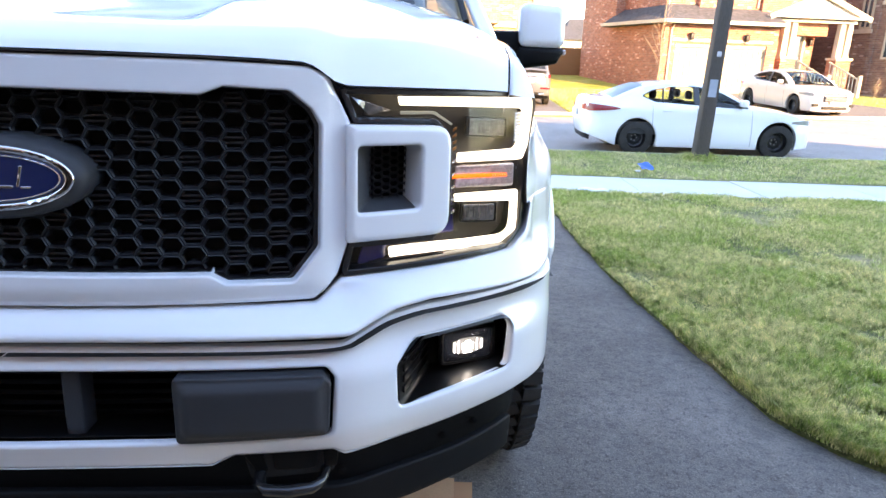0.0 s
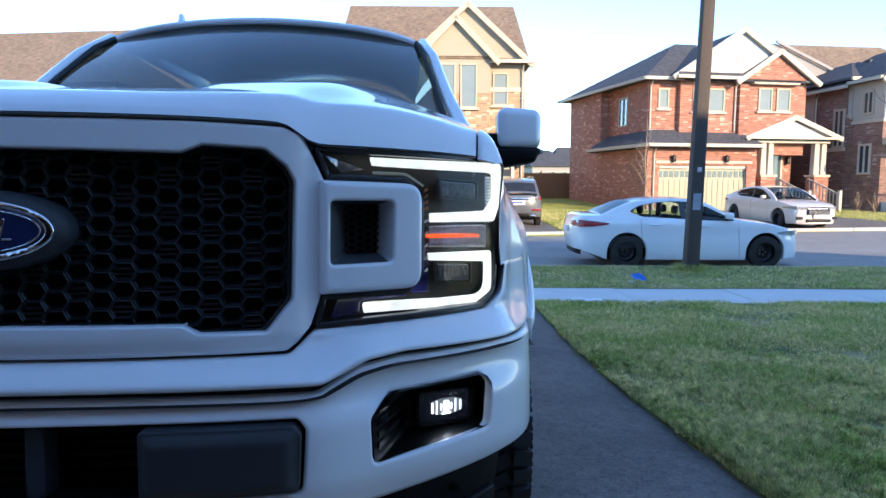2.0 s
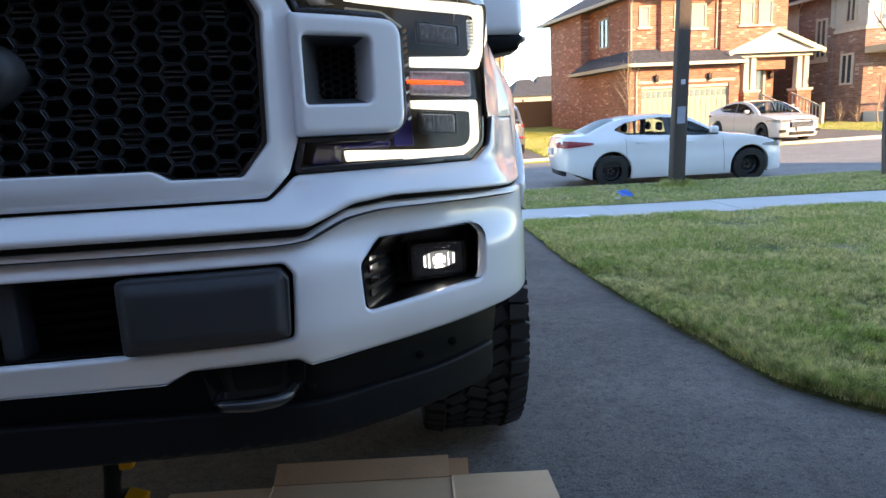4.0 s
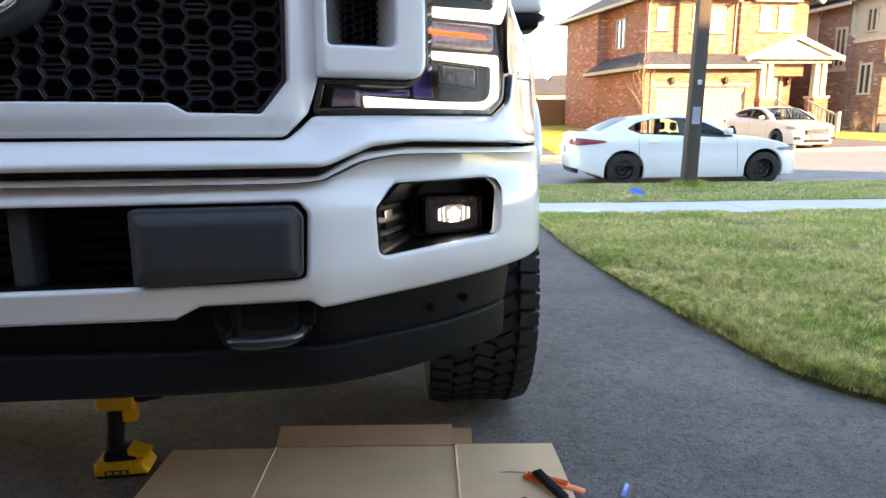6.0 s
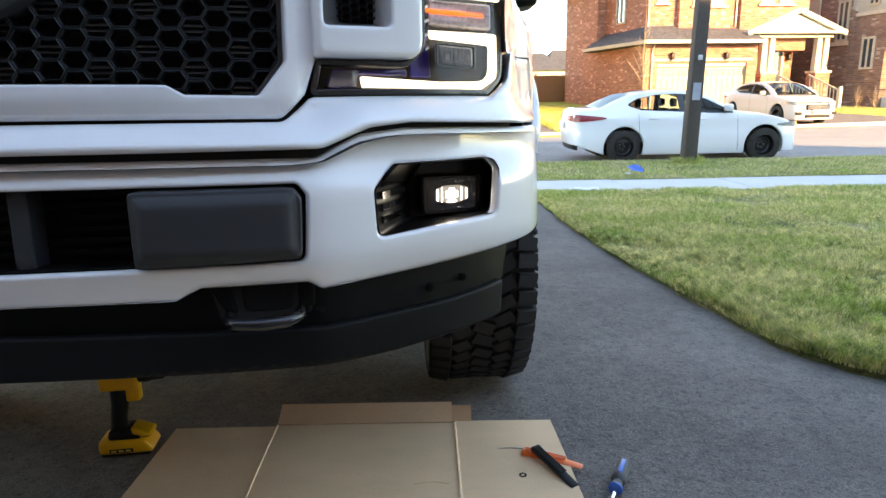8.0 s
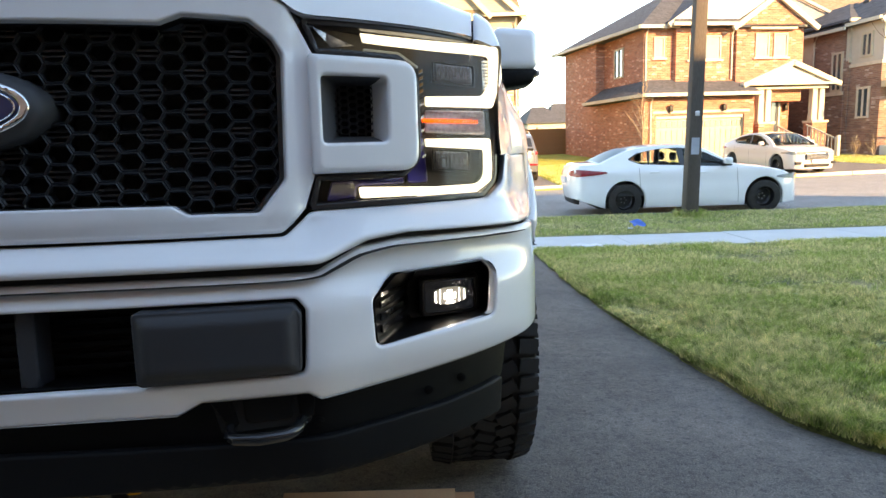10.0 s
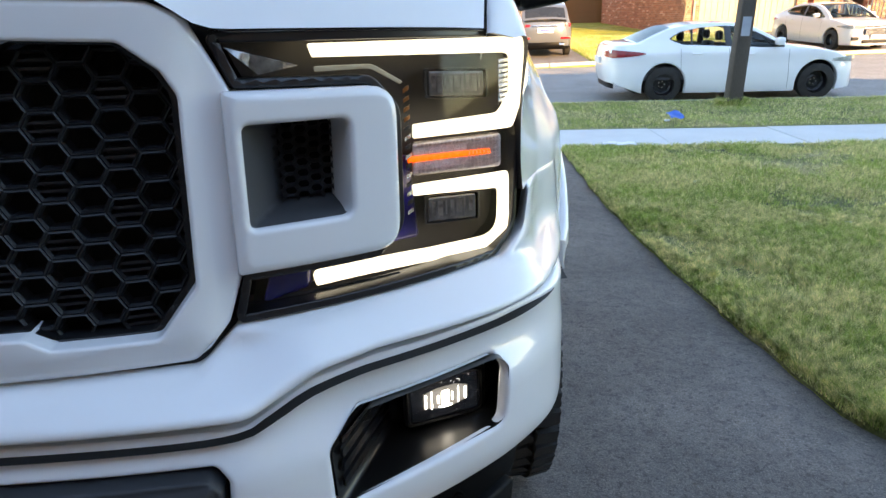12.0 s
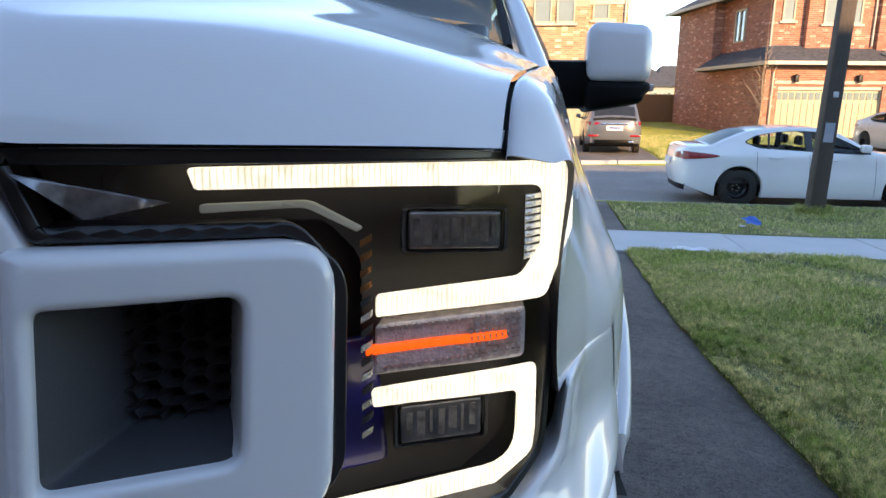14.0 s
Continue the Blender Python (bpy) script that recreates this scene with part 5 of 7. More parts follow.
def window(x0, x1, z0, z1, y, parent, panes=2, trim=None, sill=True, bars=0, glass=None):
    """A framed window on a front wall at depth y."""
    trim = trim or TRIM_WHITE
    w = box("window", x0, y - 0.02, z0, x1, y + 0.05, z1, glass or WINDOW_GLASS, parent)
    t = 0.07
    for a in ((x0 - t, z0 - t, x1 + t, z0), (x0 - t, z1, x1 + t, z1 + t), (x0 - t, z0, x0, z1), (x1, z0, x1 + t, z1)):
        box("window_frame", a[0], y - 0.07, a[1], a[2], y + 0.03, a[3], trim, w)
    for k in range(1, panes):
        x = x0 + (x1 - x0) * k / panes
        box("mullion", x - 0.035, y - 0.06, z0, x + 0.035, y + 0.02, z1, trim, w)
    for k in range(1, bars + 1):
        z = z0 + (z1 - z0) * k / (bars + 1)
        box("glazing_bar", x0, y - 0.045, z - 0.02, x1, y + 0.0, z + 0.02, trim, w)
    box("blind", x0 + 0.05, y - 0.024, z0 + (z1 - z0) * 0.15, x0 + (x1 - x0) * 0.42, y - 0.021, z1 - 0.03, BLIND_AND_SHEEN, w)
    if sill:
        box("window_sill", x0 - 0.18, y - 0.12, z0 - t - 0.10, x1 + 0.18, y + 0.02, z0 - t, STONE, w)
    return w


def side_window(y0, y1, z0, z1, x, parent, out=-1, trim=None):
    trim = trim or TRIM
    w = box("window", x + out * 0.02, y0, z0, x - out * 0.05, y1, z1, WINDOW_GLASS, parent)
    t = 0.10
    for a in ((y0 - t, z0 - t, y1 + t, z0), (y0 - t, z1, y1 + t, z1 + t), (y0 - t, z0, y0, z1), (y1, z0, y1 + t, z1), ((y0 + y1) / 2 - 0.04, z0, (y0 + y1) / 2 + 0.04, z1)):
        box("window_frame", x + out * 0.07, a[0], a[1], x - out * 0.03, a[2], a[3], trim, w)
    return w


def garage_door(x0, x1, z0, z1, y, parent, leaves=2):
    g = box("garage_door", x0, y, z0, x1, y + 0.06, z1, DOOR_CREAM, parent, "cream panelled garage door")
    n = leaves * 8
    h = (z1 - z0) / 4
    for k in range(n):
        a, b = x0 + (x1 - x0) * k / n, x0 + (x1 - x0) * (k + 1) / n
        for r in range(3):
            box("door_panel", a + 0.035, y - 0.025, z0 + r * h + 0.04, b - 0.035, y + 0.01, z0 + (r + 1) * h - (0.0 if r % 2 == 0 and r < 2 else 0.04), DOOR_CREAM, g)
        box("door_light", a + 0.04, y - 0.02, z0 + 3 * h + 0.10, b - 0.04, y + 0.01, z1 - 0.12, WINDOW_GLASS, g)
    box("door_frame", x0 - 0.16, y - 0.10, z0, x0, y + 0.05, z1 + 0.16, TRIM_WHITE, g)
    box("door_frame", x1, y - 0.10, z0, x1 + 0.16, y + 0.05, z1 + 0.16, TRIM_WHITE, g)
    box("door_frame", x0, y - 0.10, z1, x1, y + 0.05, z1 + 0.16, TRIM_WHITE, g)
    return g


def lantern(x, y, z, parent):
    l = box("wall_lantern", x - 0.09, y - 0.24, z - 0.16, x + 0.09, y - 0.08, z + 0.12, LANTERN, parent, bevel=0.03)
    bar("lantern_arm", (x, y, z + 0.10), (x, y - 0.16, z + 0.20), 0.04, 0.04, LANTERN, l)
    box("lantern_cap", x - 0.12, y - 0.27, z + 0.12, x + 0.12, y - 0.05, z + 0.16, LANTERN, l, bevel=0.015)


def downpipe(x, y, z0, z1, parent):
    bm = bmesh.new()
    tube_bm(bm, [(x, y - 0.08, z0), (x, y - 0.08, z1 - 0.3), (x + 0.03, y - 0.25, z1)], 0.045, 8)
    part("downpipe", bm, TRIM_WHITE, parent)


def eave(x0, y0, x1, y1, z, parent):
    bar("gutter", (x0, y0, z), (x1, y1, z), 0.13, 0.16, TRIM_WHITE, parent)


def brick_house():
    """Two-storey red brick house with a double garage, two gables and a pillared porch."""
    h = thing("brick_house", pose(10.72, 31.7, -0.28, 0, 0, 11), "two-storey red brick house with double garage and pillared porch", "house")
    box("garage_wall", -0.30, 0.0, -0.4, 0.34, 6.2, 3.15, RED_BRICK, h)
    box("garage_wall", 0.34, 0.0, 2.3, 5.17, 0.3, 3.15, RED_BRICK, h)
    box("garage_wall", 5.17, 0.0, -0.4, 5.7, 6.0, 3.15, RED_BRICK, h)
    box("upper_wall", 0.31, 1.3, 2.9, 1.92, 11.0, 6.72, RED_BRICK, h)
    box("upper_wall", 1.92, 1.0, 2.9, 5.16, 11.0, 6.72, RED_BRICK, h)
    box("upper_wall", 5.16, 0.80, 2.9, 8.99, 11.0, 6.72, RED_BRICK, h)
    box("rear_wall", -0.20, 6.0, -0.4, 0.31, 10.8, 6.70, RED_BRICK, h)
    box("hall_wall", 5.6, 1.6, -0.4, 8.95, 11.0, 2.9, RED_BRICK, h)
    box("foundation", -0.49, -0.03, -0.5, 0.27, 10.84, 0.10, CONCRETE, h)
    garage_door(0.36, 5.15, 0.0, 2.14, 0.18, h)
    box("stone_band", 0.15, -0.05, 2.40, 5.45, 0.02, 2.52, STONE, h)
    for x in (1.05, 3.95):
        lantern(x, 0.0, 2.62, h)
    # skirt roof over the garage, wrapped round its side
    v = [(-0.50, -0.45, 3.36), (5.75, -0.45, 3.36), (5.75, 1.35, 4.18), (0.40, 1.35, 4.18), (0.40, 6.2, 4.18), (-0.85, 6.2, 3.36)]
    v += [(a, b, 3.16) for a, b, c in v]
    link("skirt_roof", mesh("skirt_roof", v, [(0, 1, 2, 3), (0, 3, 4, 5), (0, 6, 7, 1), (5, 11, 6, 0), (1, 7, 8, 2), (4, 10, 11, 5), (6, 9, 8, 7), (6, 11, 10, 9)]), ROOF_DARK, h)
    eave(-0.55, -0.5, 5.8, -0.5, 3.28, h)
    eave(-0.55, -0.5, -0.9, 6.2, 3.28, h)
    # main roof and gables
    v = [(-0.05, 0.92, 6.76), (9.2, 0.92, 6.76), (9.2, 11.3, 6.76), (-0.80, 11.3, 6.76), (4.3, 6.0, 9.55), (5.6, 6.0, 9.55), (-0.05, 0.92, 6.64), (9.2, 0.92, 6.64), (9.2, 11.3, 6.64), (-0.80, 11.3, 6.64)]
    link("main_roof", mesh("main_roof", v, [(0, 1, 5, 4), (2, 3, 4, 5), (3, 0, 4), (1, 2, 5), (0, 6, 7, 1), (1, 7, 8, 2), (2, 8, 9, 3), (3, 9, 6, 0), (9, 8, 7, 6)]), ROOF_DARK, h)
    eave(-0.10, 0.85, 2.0, 0.85, 6.70, h)
    eave(-0.10, 0.85, -0.86, 11.4, 6.70, h)
    roof_prism("gable_roof", 1.62, 8.58, 1.05, 6.0, 6.80, 9.22, ROOF_DARK, h, "y", 0, 1.0, over=0.3)
    gable_wall("gable", 1.6, 8.6, 0.70, 6.92, 9.18, SIDING_WHITE, h)
    gable_trim(1.6, 8.6, 0.54, 6.92, 9.20, h)
    box("gable_vent", 4.85, 0.66, 7.55, 5.15, 0.72, 8.1, TRIM_WHITE, h)
    box("gable_skirt", 1.5, 0.40, 6.80, 5.2, 1.4, 6.98, ROOF_DARK, h)
    eave(1.4, 0.36, 5.2, 0.36, 6.74, h)
    roof_prism("front_gable_roof", 4.95, 9.15, 0.80, 4.5, 6.72, 8.12, ROOF_DARK, h, "y", 0, 1.5, over=0.3)
    gable_wall("front_gable", 5.16, 8.99, 0.46, 6.72, 8.02, RED_BRICK, h)
    gable_trim(5.05, 9.05, 0.32, 6.76, 8.12, h, over=0.40)
    # windows of the upper floor
    # these panes have their pale sky reflection put into the colour
    window(0.92, 1.37, 5.30, 6.18, 1.3, h, 1, TRIM, glass=BLIND_AND_SHEEN)
    window(2.68, 4.32, 5.15, 6.20, 1.0, h, 2, TRIM, glass=BLIND_AND_SHEEN)
    window(6.27, 6.92, 5.22, 6.26, 0.80, h, 1, TRIM, glass=BLIND_AND_SHEEN)
    window(7.32, 7.98, 5.22, 6.26, 0.80, h, 1, TRIM, glass=BLIND_AND_SHEEN)
    box("window_header", 5.75, 0.50, 6.50, 8.40, 0.82, 6.66, TRIM, h)
    v = [(5.72, 0.45, 6.66), (8.43, 0.45, 6.66), (8.43, 0.82, 6.92), (5.72, 0.82, 6.92), (5.72, 0.82, 6.66), (8.43, 0.82, 6.66)]
    link("header_roof", mesh("header_roof", v, [(0, 1, 2, 3), (0, 3, 4), (1, 5, 2), (0, 4, 5, 1)]), ROOF_DARK, h)
    side_window(3.6, 4.5, 4.6, 6.0, 0.31, h)
    for x, y, z0, z1 in ((0.40, 1.3, 4.1, 6.6), (4.98, 1.0, 4.1, 6.6), (0.02, 0.0, 0, 3.15)):
        downpipe(x, y, z0, z1, h)
    # porch
    box("porch_floor", 5.8, 0.3, -0.4, 10.2, 2.5, 0.62, CONCRETE, h)
    for x in (6.62, 9.75):
        box("pedestal", x - 0.42, 0.25, -0.4, x + 0.42, 0.9, 1.74, RED_BRICK, h)
        box("pedestal_cap", x - 0.48, 0.19, 1.74, x + 0.48, 0.96, 1.86, STONE, h)
        for dx in (-0.21, 0.21):
            bm = bmesh.new()
            box_bm(bm, x + dx - 0.17, 0.40, 1.86, x + dx + 0.17, 0.72, 3.50, 0.02, 1)
            for q in bm.verts:
                if q.co.z > 2.5:
                    q.co.x = x + dx + (q.co.x - x - dx) * 0.8
            part("column", bm, TRIM_WHITE, h)
    box("porch_beam", 5.9, 0.30, 3.50, 10.2, 0.85, 3.72, TRIM_WHITE, h)
    box("porch_ceiling", 5.9, 0.5, 3.60, 10.2, 2.5, 3.72, TRIM_WHITE, h)
    roof_prism("porch_roof", 5.6, 10.3, 0.50, 3.2, 3.76, 4.80, ROOF_DARK, h, "y", 0, 0.8, over=0.25)
    gable_wall("pediment", 5.7, 10.2, 0.22, 3.82, 4.62, SIDING_WHITE, h)
    gable_trim(5.55, 10.35, 0.10, 3.84, 4.76, h, over=0.40)
    box("pediment_base", 5.10, 0.0, 3.68, 10.75, 0.30, 3.80, TRIM_WHITE, h)
    box("front_door", 7.72, 1.53, 0.62, 8.25, 1.62, 3.1, DARK_DOOR, h)
    box("door_glass", 7.82, 1.50, 1.1, 8.15, 1.54, 2.9, WINDOW_GLASS, h)
    box("door_surround", 7.60, 1.50, 0.62, 7.72, 1.62, 3.2, TRIM_WHITE, h)
    box("door_surround", 8.25, 1.50, 0.62, 8.36, 1.62, 3.2, TRIM_WHITE, h)
    lantern(8.65, 1.6, 2.6, h)
    for x0 in (7.25, 9.0):
        s = thing_part("stair_rail", h)
        bar("handrail", (x0, 0.3, 1.65), (x0 + 0.5, -1.3, 0.85), 0.07, 0.07, TRIM_WHITE, s)
        bar("handrail", (x0, 0.3, 0.80), (x0 + 0.5, -1.3, 0.10), 0.06, 0.06, TRIM_WHITE, s)
        for k in range(9):
            f = (k + 0.5) / 9
            bar("baluster", (x0 + 0.5 * f, 0.3 - 1.6 * f, 0.80 - 0.7 * f), (x0 + 0.5 * f, 0.3 - 1.6 * f, 1.65 - 0.8 * f), 0.04, 0.04, TRIM_WHITE, s)
        box("newel", x0 + 0.45, -1.4, -0.3, x0 + 0.60, -1.25, 1.05, TRIM_WHITE, s)
    for k in range(4):
        box("step", 7.3, 0.3 - 0.3 * (k + 1), -0.4, 9.2, 0.3 - 0.3 * k, 0.62 - 0.17 * (k + 1), CONCRETE, h)
    return h


def thing_part(name, parent):
    ob = new(name)
    ob.parent = parent
    return ob


RENDER = plain("pale_render", (0.42, 0.37, 0.31), 0.85, 0, 0, 0.06, 3, 0.2, 80)


def neighbour_house():
    """Brown brick house with pale siding beside the red one."""
    h = thing("brown_brick_house", pose(23.17, 32.5, -0.37, 0, 0, 8) @ Matrix.Scale(1.06, 4), "two-storey brown brick house with pale siding above", "house")
    # brick flank with a hipped roof, grey siding further back
    box("side_wall", -0.90, 2.25, -0.4, -0.5, 4.6, 6.30, BROWN_BRICK, h)
    box("side_siding", -0.80, 4.6, -0.4, 0.0, 9.0, 6.30, SIDING_GREY, h)
    v = [(-1.3, 1.85, 6.30), (-1.3, 9.2, 6.30), (1.6, 9.2, 8.0), (1.6, 4.6, 8.0), (-1.3, 1.85, 6.18), (-1.3, 9.2, 6.18)]
    link("side_roof", mesh("side_roof", v, [(0, 3, 2, 1), (0, 1, 5, 4), (0, 4, 3), (1, 2, 5)]), ROOF_DARK, h)
    eave(-1.36, 1.8, -1.36, 9.2, 6.22, h)
    box("stone_band", -0.96, 2.2, 3.05, -0.9, 4.6, 3.25, STONE, h)
    side_window(2.42, 3.0, 3.35, 5.1, -0.90, h)
    downpipe(-0.98, 4.5, 0, 6.2, h)
    # middle part, pale render above brick
    box("lower_wall", -0.85, 2.0, -0.4, 6.0, 8.0, 4.70, BROWN_BRICK, h)
    box("upper_wall", -0.84, 2.02, 4.70, 6.0, 8.0, 6.60, RENDER, h)
    box("stone_band", -0.91, 1.94, 4.62, 1.0, 2.0, 4.84, STONE, h)
    roof_prism("front_roof", -0.85, 6.5, 2.0, 8.0, 6.66, 8.0, ROOF_DARK, h, "x", 2.6, 2.0)
    eave(-1.25, 1.6, 1.0, 1.6, 6.58, h)
    for x in (1.0, 1.9):
        box("roof_vent", x, 3.2, 7.55, x + 0.35, 3.6, 7.85, LANTERN, h, bevel=0.03)
    # front part, white battens above brick
    box("bay_lower_wall", -0.77, 0.0, -0.4, 6.0, 2.0, 4.40, BROWN_BRICK, h)
    box("bay_upper_wall", -0.76, 0.01, 4.40, 6.0, 2.0, 6.45, RENDER, h)
    box("batten_wall", -0.74, -0.06, 4.46, 6.0, 0.01, 6.45, BATTEN_WHITE, h)
    roof_prism("gable_roof", -0.77, 4.4, 0.25, 5.0, 6.45, 8.2, ROOF_DARK, h, "y", 0, 1.5, over=0.3)
    gable_wall("gable", -0.77, 4.4, -0.12, 6.45, 8.05, BATTEN_WHITE, h)
    gable_trim(-0.77, 4.4, -0.25, 6.45, 8.12, h)
    box("stone_band", -0.84, -0.08, 4.34, 6.0, 2.0, 4.50, STONE, h)
    window(-0.05, 1.6, 4.75, 6.2, -0.06, h, 3, bars=1)
    window(0.6, 3.2, 0.9, 2.7, 0.0, h, 2, bars=1)
    side_window(0.70, 1.20, 4.85, 5.80, -0.77, h)
    side_window(0.70, 1.32, 1.95, 3.25, -0.77, h, trim=STONE)
    eave(-1.15, -0.2, -1.15, 2.0, 6.38, h)
    # porch
    box("porch_roof", -0.75, -1.8, 3.25, 6.0, 0.0, 3.55, TRIM, h)
    box("porch_floor", -0.6, -1.7, -0.4, 6.0, 0.0, 0.55, CONCRETE, h)
    for x in (-0.5, 2.6, 5.6):
        box("porch_post", x, -1.7, 0.55, x + 0.2, -1.5, 3.25, TRIM_WHITE, h)
    r = thing_part("porch_rail", h)
    bar("handrail", (-0.4, -1.6, 1.45), (2.7, -1.6, 1.45), 0.07, 0.07, TRIM_WHITE, r)
    bar("handrail", (-0.4, -1.6, 0.68), (2.7, -1.6, 0.68), 0.06, 0.06, TRIM_WHITE, r)
    for k in range(20):
        bar("baluster", (-0.25 + k * 0.145, -1.6, 0.68), (-0.25 + k * 0.145, -1.6, 1.45), 0.03, 0.03, TRIM_WHITE, r)
    # rear part with a side gable and the brown main roof
    box("rear_wall", -6.6, 6.8, -0.4, 2.4, 16, 7.2, SIDING_GREY, h)
    gable_wall("rear_gable", -6.9, 2.66, 6.6, 7.2, 9.25, SIDING_GREY, h)
    bar("rake", (-2.12, 6.45, 9.36), (2.9, 6.45, 7.2), 0.12, 0.16, SIDING_GREY, h)
    roof_prism("main_roof", -3.2, 9.5, 7.2, 14, 7.3, 10.1, ROOF_BROWN, h, "x", 1.6, 2.0)
    return h


def beige_house():
    """Tan brick and siding house with paired gables and a garage behind the parked utility car."""
    h = thing("beige_house", pose(-4.6, 30.6, -0.3, 0, 0, 2), "tall beige siding and tan brick house with twin gables", "house")
    box("lower_wall", 0, 0, -0.4, 8.85, 11, 5.9, TAN_BRICK, h)
    box("upper_wall", 0.02, 0.02, 5.9, 8.83, 11, 7.25, SIDING_BEIGE, h)
    roof_prism("main_roof", 0, 8.75, 0, 11, 7.25, 11.2, ROOF_BROWN, h, "x", 0.1, 0.1, over=0.25)
    roof_prism("gable_roof", 3.2, 8.9, 0.20, 5.4, 7.2, 9.85, ROOF_BROWN, h, "y", 0, 0.3, over=0.25)
    gable_wall("gable", 3.2, 8.85, -0.12, 7.25, 9.72, SIDING_BEIGE, h)
    gable_trim(3.2, 8.9, -0.35, 7.2, 9.80, h, TRIM)
    box("bay_wall", 3.8, -0.75, 5.6, 7.1, 0.0, 7.3, SIDING_BEIGE, h)
    box("bay_base", 3.82, -0.72, 2.9, 7.08, 0.0, 5.9, TAN_BRICK, h)
    roof_prism("bay_roof", 3.75, 7.15, -0.60, 2.0, 7.3, 9.05, ROOF_BROWN, h, "y", 0, 0.5, over=0.2)
    gable_wall("bay_gable", 3.8, 7.1, -0.85, 7.3, 8.95, SIDING_BEIGE, h)
    gable_trim(3.75, 7.15, -1.05, 7.28, 9.02, h, TRIM)
    eave(6.9, -0.45, 9.2, -0.45, 7.15, h)
    for a, b in ((4.75, 5.40), (5.75, 6.40)):
        window(a, b, 5.0, 6.9, -0.75, h, 1, TRIM, glass=BLIND_AND_SHEEN)
    window(7.35, 7.95, 5.2, 6.6, 0.0, h, 1, TRIM, glass=BLIND_AND_SHEEN)
    box("stone_band", 6.7, -0.06, 5.78, 8.92, 0.02, 5.98, STONE, h)
    garage_door(5.2, 8.2, 0.0, 2.2, -0.02, h, 1)
    box("brick_band", 3.4, -0.10, 2.75, 8.9, 0.02, 3.0, STONE, h)
    lantern(8.5, 0.0, 2.3, h)
    downpipe(8.7, 0.0, 0, 7.0, h)
    return h


def simple_house(name, m, wide, deep, tall, ridge, wall, roof, label):
    h = thing(name, m, label, "house")
    box("wall", 0, 0, -0.5, wide, deep, tall, wall, h)
    roof_prism("roof", 0, wide, 0, deep, tall, ridge, roof, h, "x", 2.0, 2.0)
    for k in range(3):
        x = wide * (k + 0.5) / 3
        window(x - 0.5, x + 0.5, tall - 2.0, tall - 0.8, 0, h, 2)
        window(x - 0.5, x + 0.5, 0.8, 2.0, 0, h, 2)
    return h


brick_house()
neighbour_house()
beige_house()
simple_house("brown_roofed_house", pose(-27.5, 30, -0.3, 0, 0, -6), 13, 10, 6.0, 9.4, TAN_BRICK, ROOF_BROWN, "two-storey house with a brown shingle roof")
simple_house("distant_house", pose(11.0, 84, 0.2, 0, 0, 8), 5, 8, 3.2, 5.4, SIDING_GREY, ROOF_DARK, "pale distant house with a dark roof")
simple_house("distant_house", pose(15.0, 92, 0.2, 0, 0, 8), 9, 8, 3.4, 6.2, TAN_BRICK, ROOF_DARK, "distant house beyond the back gardens")

# unseen house added behind the camera to shade the driveway; open garage darkens reflections
GARAGE_GREY = plain("garage_concrete", (0.16, 0.155, 0.15), 0.85, 0, 0, 0.15, 2, 0.3, 90)
home = thing("own_house", pose(0, 0, 0), "unseen two-storey brick house with an open garage, added to shade the driveway", "house")
box("front_wall", -9, -13.6, -0.4, -3.2, -4.6, 5.6, BROWN_BRICK, home)
box("front_wall", 1.9, -13.6, -0.4, 9.0, -4.6, 5.6, BROWN_BRICK, home)
box("upper_wall", -3.2, -13.6, 2.35, 1.9, -4.6, 5.6, BROWN_BRICK, home)
box("garage_rear_wall", -3.2, -13.6, -0.4, 1.9, -10.4, 2.35, GARAGE_GREY, home)
box("garage_floor", -3.2, -10.4, -0.3, 1.9, -4.6, 0.006, GARAGE_GREY, home)
roof_prism("roof", -9, 9.0, -13.6, -4.6, 5.6, 8.2, ROOF_BROWN, home, "x", 0.5, 0.5)
# unseen houses added in line; their roofs set where the street is shaded
simple_house("row_house", pose(9.6, -12.5, -0.3), 12.6, 9, 5.8, 9.5, BROWN_BRICK, ROOF_BROWN, "unseen brick house added in the near row")
simple_house("row_house", pose(24.0, -12.5, -0.3), 14, 9, 5.6, 8.2, TAN_BRICK, ROOF_DARK, "unseen brick house added in the near row")
simple_house("row_house", pose(-25, -12.5, -0.3), 14, 9, 5.6, 8.2, RED_BRICK, ROOF_DARK, "unseen brick house added in the near row")

# timber fence between the gardens
WOOD = plain("brown_fence_wood", (0.20, 0.105, 0.05), 0.85, 0, 0, 0.25, 3, 0.4, 60, 0.2, (1, 1, 0.2))
fence = thing("fence", pose(4.6, 43.0, 0.05, 0, 0, 6), "brown stained timber garden fence", "fence")
bm = bmesh.new()
box_bm(bm, -0.07, -0.012, 0, 0.07, 0.012, 1.75, 0, 1)
board = bpy.data.meshes.new("board")
bm.to_mesh(board)
bm.free()
board.materials.append(WOOD)
for i in range(30):
    ob = new("board", board)
    ob.parent = fence
    ob.matrix_basis = pose(0.075 + i * 0.146, 0, 0.01 * math.sin(i * 3.7))
for k in range(3):
    box("post", k * 2.15 - 0.05, 0.0, -0.2, k * 2.15 + 0.05, 0.1, 1.9, WOOD, fence)
box("rail", 0, 0.012, 1.45, 4.4, 0.05, 1.55, WOOD, fence)

